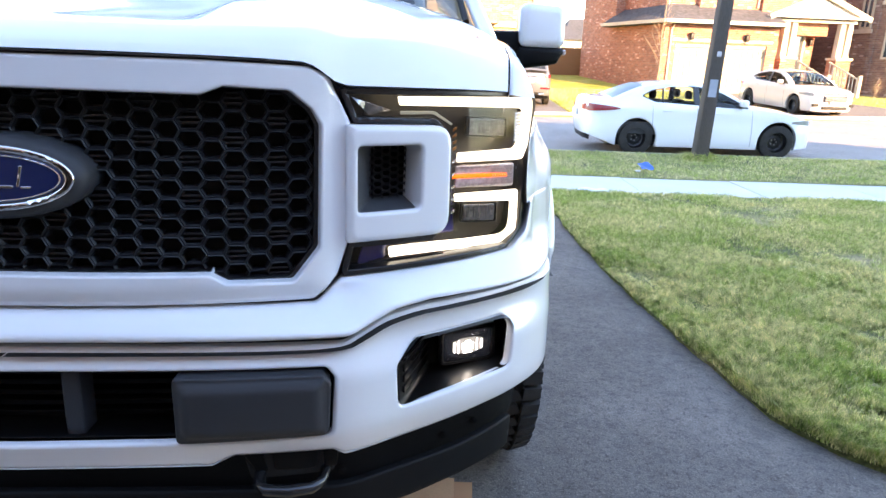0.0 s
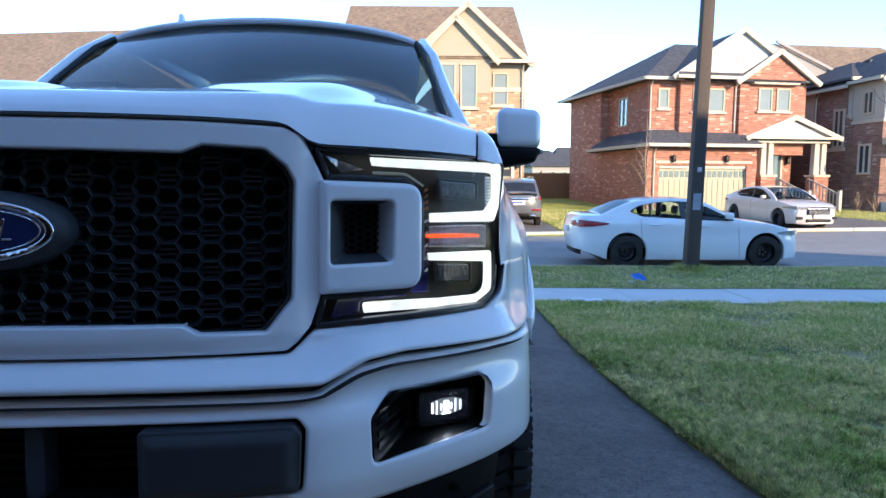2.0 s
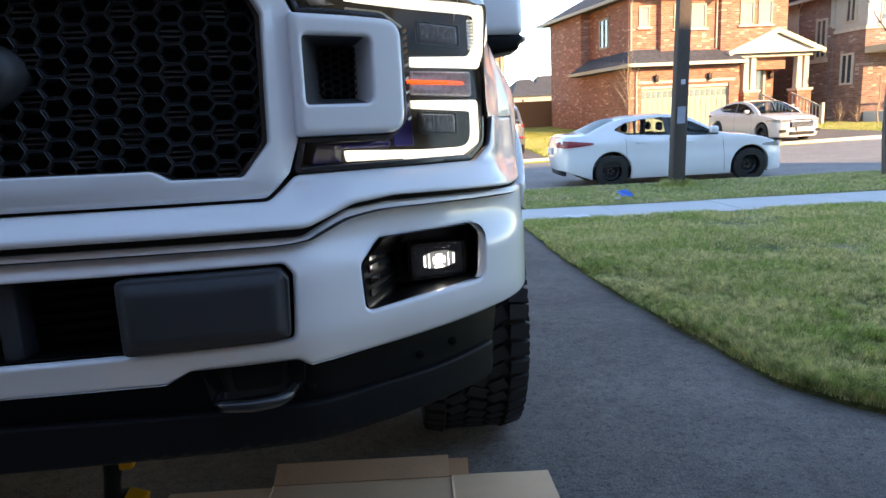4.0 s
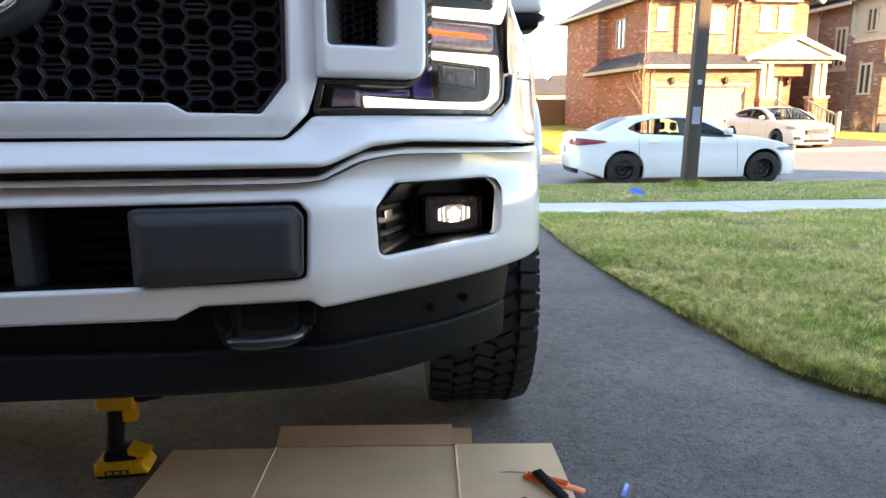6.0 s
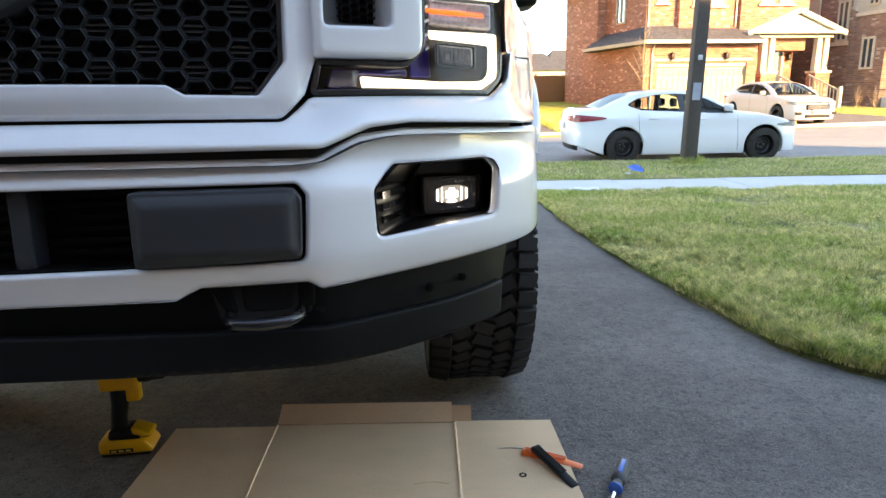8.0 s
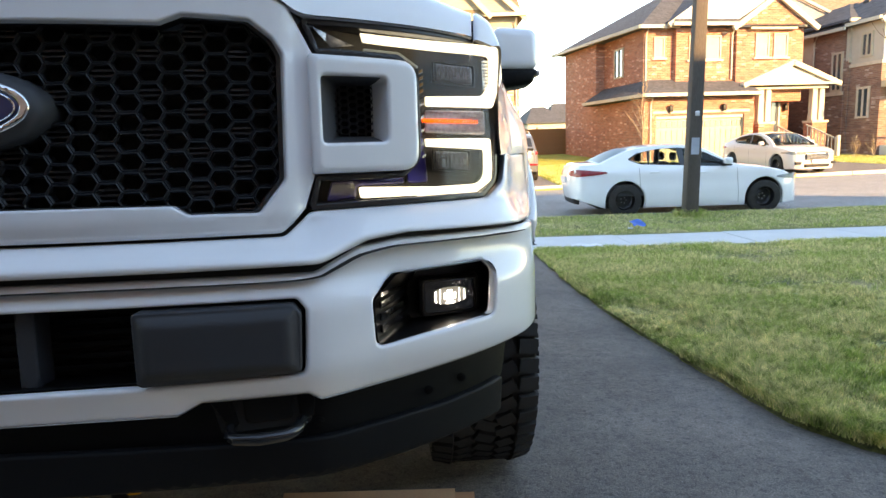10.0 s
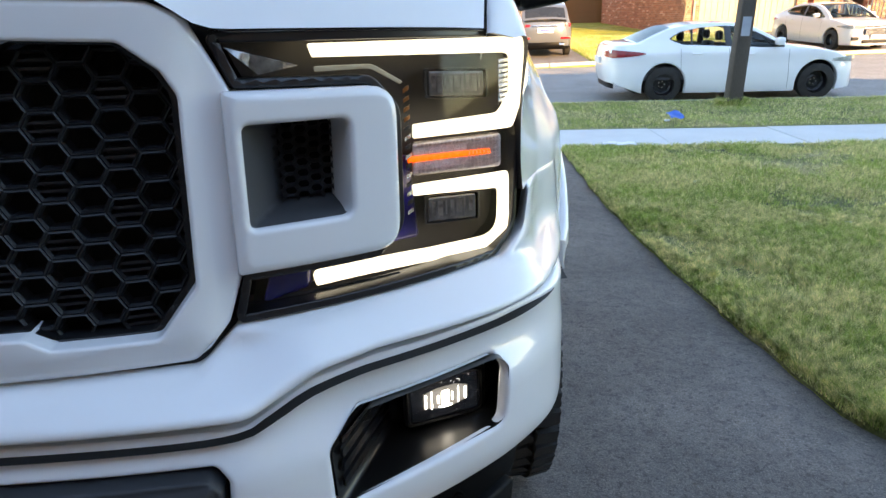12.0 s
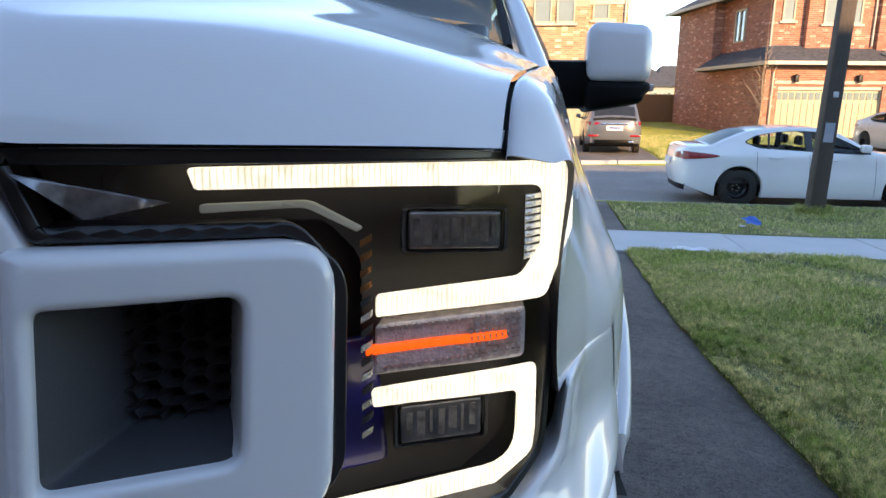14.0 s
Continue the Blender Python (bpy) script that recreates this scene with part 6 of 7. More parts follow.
# ---- parked cars ----
CAR_WHITE = plain("sedan_white_paint", (0.78, 0.79, 0.80), 0.3, 0, 1.0, 0.015, 1.5)
CAR_PEARL = plain("pearl_white_paint", (0.56, 0.51, 0.49), 0.3, 0, 1.0, 0.015, 1.5)
# silver darkened, with the shade on the parked car put into the paint
CAR_SHADED_SILVER = plain("silver_paint", (0.125, 0.135, 0.15), 0.35, 0.35, 0.8, 0.03, 1.5)
CAR_GLASS = clear_glass("car_window_glass", (0.72, 0.80, 0.78), 1.25)
BACKLIGHT = plain("tinted_windscreen", (0.07, 0.115, 0.135), 0.3, 0, 0.0, 0.2, 3)
BACKLIGHT.node_tree.nodes["Principled BSDF"].inputs["Specular IOR Level"].default_value = 0.05
TAIL_RED = plain("tail_lamp_red", (0.26, 0.004, 0.010), 0.25, 0, 0.1, 0.25, 14)
HEAD_CLEAR = plain("head_lamp_clear", (0.5, 0.52, 0.54), 0.1, 0.6, 1.0, 0.3, 18)
STEEL_BLACK = plain("black_steel_wheel", (0.034, 0.034, 0.037), 0.4, 0.3, 0, 0.2, 20)
TYRE = plain("worn_tyre", (0.034, 0.032, 0.030), 0.8, 0, 0, 0.2, 12)
TYRE.node_tree.nodes["Principled BSDF"].inputs["Specular IOR Level"].default_value = 0.15
SEAT_CLOTH = plain("seat_cloth", (0.06, 0.06, 0.065), 0.9)
PLATE = plain("number_plate", (0.70, 0.72, 0.74), 0.4, 0, 0, 0.03, 8)
PLATE_BAR = plain("plate_bar_blue", (0.08, 0.12, 0.30), 0.5)


def car(name, m, s, paint, label, spokes=0):
    """A car along +x, its rear bumper at x = 0 and its tyres on z = 0. s: curves and places of its body."""
    c = thing(name, m, label, "car")
    L, half, top = s["length"], curve(*s["half"]), curve(*s["top"])
    prof = curve(*s["prof"])
    wheel_r, axles, sill = s["wheel"], s["axles"], s["sill"]

    def wide(x, z):
        return half(x) * prof(z)
    lower = [(L - 0.05, s["nose_low"])]
    for ax in axles[::-1]:
        r = wheel_r + 0.065
        lower += [(ax + r - 0.01, sill)] + [(ax + r * math.cos(a), max(sill, wheel_r + r * math.sin(a))) for a in (math.pi * k / 14 for k in range(15))] + [(ax - r + 0.01, sill)]
    roof = curve(*s["roof"])
    g0, g1 = s["glass"]
    tb = s["tumble"]

    def crest(x):
        """The upper edge of the flank: deck, then roof rail, then bonnet."""
        return max(top(x), roof(x)) if g0 < x < g1 else top(x)

    def skin(x, z):
        belt = top(x)
        return wide(x, z) if z <= belt else wide(x, belt) - 0.012 * smooth01(z, belt, belt + 0.04) - tb * (z - belt)
    n = 70
    upper = [(L * i / n, crest(L * i / n)) for i in range(n + 1)]
    outline = [(0.03, s["tail_low"])] + lower[::-1] + upper[::-1]
    opening = rounded(s["opening"], 4)
    side = panel("side_panel", outline, [opening], lambda a, b, d: (a, -(skin(a, b) - d), b), paint, c, r=0.022, hole_r=0.006, thick=0.05, step=0.055)
    me = side.data.copy()
    me.transform(Matrix.Diagonal((1, -1, 1, 1)))
    me.flip_normals()
    link("side_panel", me, paint, c)
    def deck(name, x0, x1):
        sheet_ = grid_mesh(name, 20, 14, lambda p, q: (lambda x, y: (x, y * (wide(x, top(x)) - 0.012), top(x) - 0.004 + s["crown"] * (1 - y**4)))(x0 + (x1 - x0) * p, 2 * q - 1), 60)
        link(name, sheet_, paint, c)
    deck("boot_lid", 0.006 * L, s["glass"][0] + 0.12)
    deck("bonnet", s["glass"][1] - 0.10, 0.994 * L)

    def tail_top(y):
        return top(0.006 * L) - 0.006 + s["crown"] * (1 - y**4)

    def tail_x(y, q):
        return 0.075 - (s["tail_bulge"] + 0.055) * (1 - y**4) * (0.6 + 0.4 * math.sin(q * math.pi))

    def tail(p, q):
        y = 2 * p - 1
        z = s["tail_low"] + (tail_top(y) - s["tail_low"]) * q
        return (tail_x(y, q) + 0.02 * smooth01(q, 0.92, 1.0), -y * (wide(0.075, z) - 0.004), z)
    link("rear_bumper", grid_mesh("rear_bumper", 14, 12, tail, 60), paint, c)

    def apron(p, q):
        z, y = s["tail_low"] - 0.10 + 0.13 * q, 2 * p - 1
        return (0.078 - (s["tail_bulge"] + 0.055) * (1 - y**4) * (0.45 + 0.15 * q), -y * (wide(0.075, z) + 0.002), z)
    link("rear_apron", grid_mesh("rear_apron", 14, 4, apron, 60), BLACK_PLASTIC, c)

    def front(p, q):
        z = s["nose_low"] + (top(L) + s["crown"] * 0.4 - s["nose_low"]) * q
        y = 2 * p - 1
        return (L - 0.09 + (s["nose_bulge"] + 0.06) * (1 - y**4) * (1 - 0.35 * q * q), y * (wide(L - 0.09, z) - 0.004), z)
    link("front_bumper", grid_mesh("front_bumper", 14, 12, front, 60), paint, c)
    box("underbody", 0.5, -half(2) * 0.58, sill - 0.02, L - 0.5, half(2) * 0.58, sill + 0.28, SHADE_BLACK, c)
    box("cabin_floor", s["glass"][0] + 0.1, -half(2) * 0.9, 0.40, s["glass"][1] - 0.15, half(2) * 0.9, 0.62, SEAT_CLOTH, c)
    box("parcel_shelf", s["glass"][0] + 0.08, -half(1) * 0.80, 0.62, s["glass"][0] + 0.62, half(1) * 0.80, top(0.5) + 0.02, SEAT_CLOTH, c)
    box("dashboard", s["glass"][1] - 0.55, -half(3) * 0.85, 0.62, s["glass"][1] - 0.12, half(3) * 0.85, top(3.1) + 0.0, SEAT_CLOTH, c, bevel=0.03)
    # glasshouse
    def cabin(x, f, out=0.0):
        zb, zt = top(x) - 0.02, max(top(x), roof(x))
        z = zb + (zt - zb) * f
        return (x, skin(x, z) + out, z)

    def lid(x, y, up=0.0):
        v = cabin(x, 1.0)
        h = min(1.0, max(0.0, (roof(x) - top(x)) / 0.25))
        return (x, y * (v[1] - 0.016), v[2] - 0.004 + up + (0.030 + 0.045 * (1 - smooth01(x, g0 + 0.2, s["roof_skin"][0] + 0.15))) * (1 - y * y) * (0.35 + 0.65 * h))
    r0, r1 = s["roof_skin"]
    link("roof", grid_mesh("roof", 50, 16, lambda p, q: lid(g0 + (r1 - g0) * p, 2 * q - 1), 60), paint, c)
    for name, a, b in (("rear_window", g0 + s["rear_gap"], r0), ("front_window", r1, g1 - 0.10)):
        pane = grid_mesh(name, 20, 14, lambda p, q: lid(a + (b - a) * p, (2 * q - 1) * (0.90 if name == "rear_window" else 1.0), 0.005 if name == "rear_window" else 0.0), 60)
        link(name, pane, s.get("rear_glass", BACKLIGHT) if name == "rear_window" else CAR_GLASS, c)
    for sgn in (-1, 1):
        pane = panel_mesh("side_window", shrunk(opening, 1.02), [], lambda a, b, d: (a, -(skin(a, b) - d - 0.016), b), r=0.001, thick=0, step=0.09)
        if sgn > 0:
            pane.transform(Matrix.Diagonal((1, -1, 1, 1)))
        link("side_window", pane, CAR_GLASS, c)
        surround = panel_mesh("window_surround", shrunk(opening, 1.015), [shrunk(opening, 0.965)], lambda a, b, d: (a, -(skin(a, b) - d - 0.008), b), r=0.001, thick=0.01, step=0.09)
        if sgn > 0:
            surround.transform(Matrix.Diagonal((1, -1, 1, 1)))
            surround.flip_normals()
        link("window_surround", surround, GLOSS_BLACK, c)
        for x0, x1, wd, mat_ in s["pillars"]:
            bm = bmesh.new()
            vs = []
            for f in (0.0, 0.5, 0.97):
                x = x0 + (x1 - x0) * f
                for d in (-wd, wd):
                    vs.append(bm.verts.new((lambda v: (v[0], sgn * (v[1] - 0.006), v[2]))(cabin(x + d, f))))
            for a in (0, 2):
                bm.faces.new((vs[a], vs[a + 1], vs[a + 3], vs[a + 2]))
            r = bmesh.ops.extrude_face_region(bm, geom=bm.faces[:])
            bmesh.ops.translate(bm, verts=[v for v in r["geom"] if isinstance(v, bmesh.types.BMVert)], vec=(0, -sgn * 0.03, 0))
            part("pillar", bm, paint if mat_ else GLOSS_BLACK, c)
        for x in s["seams"]:
            bm = bmesh.new()
            tube_bm(bm, [(x + 0.05 * (z - 0.5) * s["seam_lean"], sgn * (wide(x, z) + 0.0), z) for z in [sill + 0.06 + (top(x) - 0.05 - sill - 0.06) * k / 8 for k in range(9)]], 0.0032, 6)
            part("door_seam", bm, SEAL_AND_SHADE, c)
        for x in s["handles"]:
            z = top(x) - 0.13
            box("door_handle", x - 0.09, sgn * (wide(x, z) - 0.005), z - 0.014, x + 0.09, sgn * (wide(x, z) + 0.028), z + 0.014, paint, c, bevel=0.01)
        x = s["mirror"]
        mi = box("door_mirror", x - 0.06, sgn * (wide(x, 0.9) + 0.02), top(x) + 0.02, x + 0.08, sgn * (wide(x, 0.9) + 0.19), top(x) + 0.15, paint, c, bevel=0.035)
        box("mirror_foot", x - 0.02, sgn * (wide(x, 0.9) - 0.06), top(x) - 0.01, x + 0.05, sgn * (wide(x, 0.9) + 0.10), top(x) + 0.04, GLOSS_BLACK, mi, bevel=0.01)
        # lamps follow the corner
        for kind, xs_, z0, z1, mt in (("tail_lamp", s["tail_lamp"][0], *s["tail_lamp"][1:], TAIL_RED), ("head_lamp", s["head_lamp"][0], *s["head_lamp"][1:], HEAD_CLEAR)):
            a, b = xs_
            me = grid_mesh(kind, 10, 5, lambda p, q: (lambda x, z: (x, sgn * (wide(x, z) + 0.012), z))(a + (b - a) * p, z0 + (z1 - z0) * (0.5 + (q - 0.5) * (0.12 + 0.88 * (1 - p) ** 0.7 if kind == "tail_lamp" else 0.30 + 0.70 * p))), 60, flip=sgn > 0)
            link(kind, me, mt, c)
            if kind == "tail_lamp":
                me = grid_mesh(kind, 6, 4, lambda p, q: (lambda y, z: (tail_x(y, (z - s["tail_low"]) / (tail_top(y) - s["tail_low"])) - 0.008, sgn * y * (wide(0.075, z) - 0.002), z))(0.985 - s["tail_in"] * p, z0 + (z1 - z0) * (0.5 + (q - 0.5) * (1 - 0.5 * p))), 60, flip=sgn < 0)
                link("tail_lamp_inner", me, mt, c)
            else:
                me = grid_mesh(kind, 6, 4, lambda p, q: (lambda y, z: (L - 0.02 + s["nose_bulge"] * (1 - y * y) * 0.9 + 0.012, sgn * y * wide(L - 0.04, z), z))(1.0 - s["head_in"] * p, z0 + (z1 - z0) * (0.15 + 0.7 * q)), 60, flip=sgn > 0)
                link("head_lamp_inner", me, mt, c)
        for ax in axles:
            wm = Matrix.Translation((ax, sgn * (half(ax) - 0.115), wheel_r)) @ pose(0, 0, 0, 90 * sgn)
            bm = bmesh.new()
            lathe_bm(bm, [(wheel_r * 0.62, 0.095), (wheel_r * 0.85, 0.105), (wheel_r * 0.97, 0.09), (wheel_r, 0.06), (wheel_r, -0.08), (wheel_r * 0.9, -0.1), (wheel_r * 0.6, -0.1)], wm, 40, False)
            w = part("wheel", bm, TYRE, c, "black wheel", smooth=True)
            bm = bmesh.new()
            lathe_bm(bm, [(0.02, 0.05), (wheel_r * 0.18, 0.055), (wheel_r * 0.26, 0.03), (wheel_r * 0.42, 0.045), (wheel_r * 0.52, 0.02), (wheel_r * 0.60, 0.085), (wheel_r * 0.64, 0.095), (wheel_r * 0.64, -0.05)], wm, 40, False)
            part("rim", bm, STEEL_BLACK, w, smooth=True)
            for k in range(spokes or 8):
                a = 2 * math.pi * k / (spokes or 8)
                mm = wm @ pose(0, 0, 0, 0, 0, math.degrees(a))
                if spokes:
                    box("spoke", 0.03, -0.02, 0.06, wheel_r * 0.6, 0.02, 0.085, STEEL_BLACK, w, bevel=0.008, m=mm)
                else:
                    bm = bmesh.new()
                    lathe_bm(bm, [(0.022, 0.03), (0.022, 0.047), (0.016, 0.05)], mm @ Matrix.Translation((wheel_r * 0.45, 0, 0)), 10)
                    part("vent", bm, SEAL_AND_SHADE, w)
            for k in range(5):
                a = 2 * math.pi * k / 5
                bm = bmesh.new()
                lathe_bm(bm, [(0.011, 0.04), (0.011, 0.072), (0.0001, 0.074)], wm @ pose(0, 0, 0, 0, 0, math.degrees(a)) @ Matrix.Translation((0.056, 0, 0)), 8)
                part("wheel_nut", bm, STEEL, w)
            bm = bmesh.new()
            r = wheel_r + 0.10
            verts = [bm.verts.new((ax + r * math.cos(a), sgn * y, wheel_r + r * math.sin(a))) for q in (0.5, 0.80) for a in (math.pi * k / 12 for k in range(13)) for y in (min(half(ax + r * math.cos(a)), half(ax)) * q,)]
            for k in range(12):
                bm.faces.new((verts[k], verts[k + 1], verts[k + 14], verts[k + 13]))
            bm.faces.new(verts[:13])
            part("wheel_arch", bm, SHADE_BLACK, c)
    for x, y in s["seats"]:
        sb = box("seat_back", x - 0.08, y - 0.22, 0.45, x + 0.08, y + 0.22, 1.02, SEAT_CLOTH, c, bevel=0.06)
        box("headrest", x - 0.10, y - 0.12, 1.05, x + 0.0, y + 0.12, 1.22, SEAT_CLOTH, sb, bevel=0.05)
    return c


SEDAN = dict(length=4.37, half=([0, 0.10, 0.30, 0.7, 2.1, 3.6, 4.02, 4.26, 4.37], [0.64, 0.77, 0.85, 0.885, 0.895, 0.88, 0.80, 0.69, 0.58]),
             top=([0, 0.10, 0.35, 0.8, 1.9, 3.1, 3.5, 3.98, 4.22, 4.37], [0.965, 1.02, 1.035, 1.01, 0.97, 0.945, 0.91, 0.82, 0.72, 0.61]),
             prof=([0.15, 0.3, 0.5, 0.68, 0.82, 0.95, 1.06], [0.94, 0.985, 1.0, 0.985, 0.985, 0.95, 0.90]), crown=0.035, sill=0.165, tail_low=0.36, nose_low=0.19, tail_bulge=0.11, nose_bulge=0.15,
             wheel=0.318, axles=[0.95, 3.65], roof=([0.36, 0.44, 0.75, 1.05, 1.4, 1.8, 2.2, 2.47, 2.76, 3.05, 3.25], [1.03, 1.045, 1.175, 1.290, 1.350, 1.368, 1.350, 1.290, 1.145, 0.985, 0.935]), glass=(0.38, 3.22), roof_skin=(1.05, 2.40), rear_gap=0.08, tumble=0.42,
             opening=[(0.99, 1.110, 0.03), (1.20, 1.225, 0.10), (1.55, 1.290, 0.3), (1.95, 1.308, 0.3), (2.25, 1.285, 0.3), (2.52, 1.200, 0.2), (2.80, 1.060, 0.1), (3.06, 0.930, 0.02), (2.60, 0.938, 0.2), (1.90, 0.975, 0.3), (1.25, 1.010, 0.08)],
             pillars=[(1.40, 1.42, 0.014, False), (2.06, 2.02, 0.055, False), (2.84, 2.50, 0.012, False)], seams=[1.24, 2.08, 3.12], seam_lean=-1.2, handles=[1.50, 2.40], mirror=2.86,
             tail_lamp=((0.03, 0.60), 0.80, 0.945), tail_in=0.5, head_lamp=((3.88, 4.32), 0.64, 0.755), head_in=0.4, seats=[(2.07, -0.36), (2.07, 0.36), (1.37, -0.36), (1.37, 0.36)])
sedan = car("white_sedan", pose(3.265, 12.56, -0.552), SEDAN, CAR_WHITE, "white four-door sedan with black steel wheels parked along the street")
box("number_plate", -0.115, -0.24, 0.68, -0.095, 0.24, 0.80, PLATE, sedan)

SEDAN2 = dict(SEDAN, length=4.75, half=([0, 0.12, 0.35, 0.8, 2.2, 3.8, 4.35, 4.62, 4.75], [0.66, 0.78, 0.86, 0.90, 0.91, 0.90, 0.84, 0.76, 0.68]),
              top=([0, 0.15, 0.5, 1.0, 2.1, 3.2, 3.7, 4.3, 4.6, 4.75], [1.01, 1.06, 1.07, 1.04, 1.00, 0.975, 0.95, 0.87, 0.79, 0.72]), axles=[1.02, 3.87],
              roof=([0.45, 0.8, 1.2, 1.7, 2.2, 2.7, 3.1, 3.66], [1.08, 1.19, 1.31, 1.41, 1.43, 1.375, 1.255, 0.985]), glass=(0.47, 3.62), roof_skin=(1.20, 2.62), rear_gap=0.08, opening=[(0.98, 1.13, 0.03), (1.25, 1.265, 0.10), (1.75, 1.345, 0.3), (2.2, 1.360, 0.3), (2.6, 1.315, 0.2), (2.95, 1.20, 0.1), (3.40, 0.985, 0.02), (2.6, 0.99, 0.2), (1.25, 1.04, 0.08)], seams=[1.2, 2.2, 3.3], handles=[1.5, 2.55], mirror=3.10,
              pillars=[(2.16, 2.10, 0.05, False), (3.16, 2.84, 0.012, False)], head_lamp=((4.12, 4.70), 0.68, 0.80), head_in=0.45)
M2 = pose(12.87, 26.51, -0.38, 0, 1.1, -83)
car2 = car("pearl_sedan", M2, SEDAN2, CAR_PEARL, "pearl white sedan with black wheels nose-out on a driveway", 10)
bm = bmesh.new()
box_bm(bm, 4.72, -0.42, 0.50, 4.90, 0.42, 0.70, 0.05, 3)
gr = part("front_grille", bm, GREY_PLASTIC, car2, "chrome-barred grille", smooth=True)
for k in range(6):
    box("grille_bar", 4.86, -0.40, 0.515 + k * 0.03, 4.912, 0.40, 0.525 + k * 0.03, CHROME, gr)
box("number_plate", 4.905, -0.22, 0.40, 4.925, 0.22, 0.51, PLATE, car2)
# near-black boxes stand in for the shade of open pockets and intake
for y in (-0.62, 0.62):
    box("fog_lamp_pocket", 4.70, y - 0.12, 0.34, 4.80, y + 0.12, 0.44, SEAL_AND_SHADE, car2, bevel=0.02)
box("lower_intake", 4.80, -0.45, 0.25, 4.89, 0.45, 0.36, SEAL_AND_SHADE, car2, bevel=0.02)

SUV = dict(SEDAN, length=4.7, rear_glass=plain("dark_tinted_glass", (0.02, 0.022, 0.024), 0.12, 0, 0.3, 0.2, 3), half=([0, 0.12, 0.4, 0.9, 2.2, 3.8, 4.3, 4.7], [0.74, 0.83, 0.90, 0.935, 0.94, 0.92, 0.82, 0.6]),
           top=([0, 0.15, 0.5, 1.0, 2.0, 3.2, 3.7, 4.3, 4.7], [1.10, 1.12, 1.12, 1.11, 1.08, 1.06, 1.04, 0.95, 0.75]), prof=([0.2, 0.4, 0.6, 0.8, 1.0, 1.15], [0.92, 0.98, 1.0, 0.99, 0.97, 0.93]),
           crown=0.03, sill=0.30, tail_low=0.38, nose_low=0.3, tail_bulge=0.10, nose_bulge=0.15, wheel=0.36, axles=[0.98, 3.68],
           roof=([0.05, 0.3, 0.55, 1.2, 2.2, 2.8, 3.3, 3.8], [1.16, 1.40, 1.60, 1.68, 1.68, 1.60, 1.42, 1.06]), glass=(0.07, 3.75), roof_skin=(0.42, 2.7), rear_gap=0.05, tumble=0.32, opening=[(0.62, 1.20, 0.05), (0.85, 1.52, 0.08), (1.3, 1.60, 0.2), (2.2, 1.60, 0.2), (2.75, 1.50, 0.1), (3.15, 1.32, 0.1), (3.55, 1.08, 0.02), (2.2, 1.10, 0.2), (0.8, 1.14, 0.05)],
           pillars=[(1.0, 1.1, 0.06, False), (2.1, 2.0, 0.05, False)], seams=[1.1, 2.15, 3.25], handles=[1.4, 2.5], mirror=3.15,
           tail_lamp=((0.02, 0.42), 0.96, 1.08), tail_in=0.36, head_lamp=((4.1, 4.6), 0.75, 0.9), seats=[(1.3, -0.4), (1.3, 0.4)])
suv = car("silver_suv", pose(3.04, 21.7, -0.44, 0, -1.2, 90), SUV, CAR_SHADED_SILVER, "silver utility car seen from behind on a driveway", 5)
box("number_plate", -0.10, -0.26, 0.80, -0.075, 0.26, 0.95, PLATE, suv)
box("plate_mark", -0.106, -0.18, 0.85, -0.10, 0.18, 0.91, PLATE_BAR, suv)
box("tailgate_strip", -0.10, -0.42, 0.99, -0.07, 0.42, 1.03, CHROME, suv, bevel=0.008)
for y in (-0.66, 0.66):
    box("bumper_lamp", -0.05, y - 0.17, 0.60, 0.02, y + 0.17, 0.66, TAIL_RED, suv, bevel=0.01)
    bm = bmesh.new()
    tube_bm(bm, [(0.7, y * 0.93, 1.70), (1.0, y * 0.95, 1.745), (2.2, y * 0.95, 1.75), (2.6, y * 0.93, 1.71)], 0.02, 8)
    part("roof_bar", bm, CHROME, suv, smooth=True)
box("rear_skid", -0.09, -0.62, 0.33, 0.05, 0.62, 0.50, BLACK_PLASTIC, suv, bevel=0.03)
box("exhaust_tip", -0.10, -0.62, 0.40, 0.02, -0.44, 0.47, CHROME, suv, bevel=0.02)
box("rear_window", -0.015, -0.62, 1.17, 0.02, 0.62, 1.19, SEAL_AND_SHADE, suv)

# ---- street furniture ----
POLE = plain("weathered_pole", (0.075, 0.061, 0.052), 0.85, 0, 0, 0.25, 4, 0.6, 90, 0.25, (1, 1, 0.15))
pole = thing("street_pole", pose(4.93, 10.23, -0.42, 0, 1.4, 0), "weathered brown-grey square street pole in the grass", "pole")
bm = bmesh.new()
vs = box_bm(bm, -0.115, -0.115, -0.3, 0.115, 0.115, 8.5, 0.022, 2)
for v in bm.verts:
    k = 1 - 0.035 * max(0, v.co.z)
    v.co.x, v.co.y = v.co.x * k, v.co.y * k
part("shaft", bm, POLE, pole, smooth=30)
box("tag", -0.03, -0.135, 1.72, 0.035, -0.10, 1.80, plain("pale_tag", (0.5, 0.5, 0.52), 0.5), pole, bevel=0.006)
box("sticker", -0.07, -0.121, 1.08, 0.06, -0.10, 1.36, plain("grey_sticker", (0.30, 0.33, 0.38), 0.6), pole)

BARK = plain("sapling_bark", (0.16, 0.12, 0.10), 0.9, 0, 0, 0.25, 12, 0.5, 150, 0.2)
PALE_BARK = plain("pale_bark", (0.33, 0.24, 0.16), 0.9, 0, 0, 0.2, 12, 0.4, 150, 0.2)


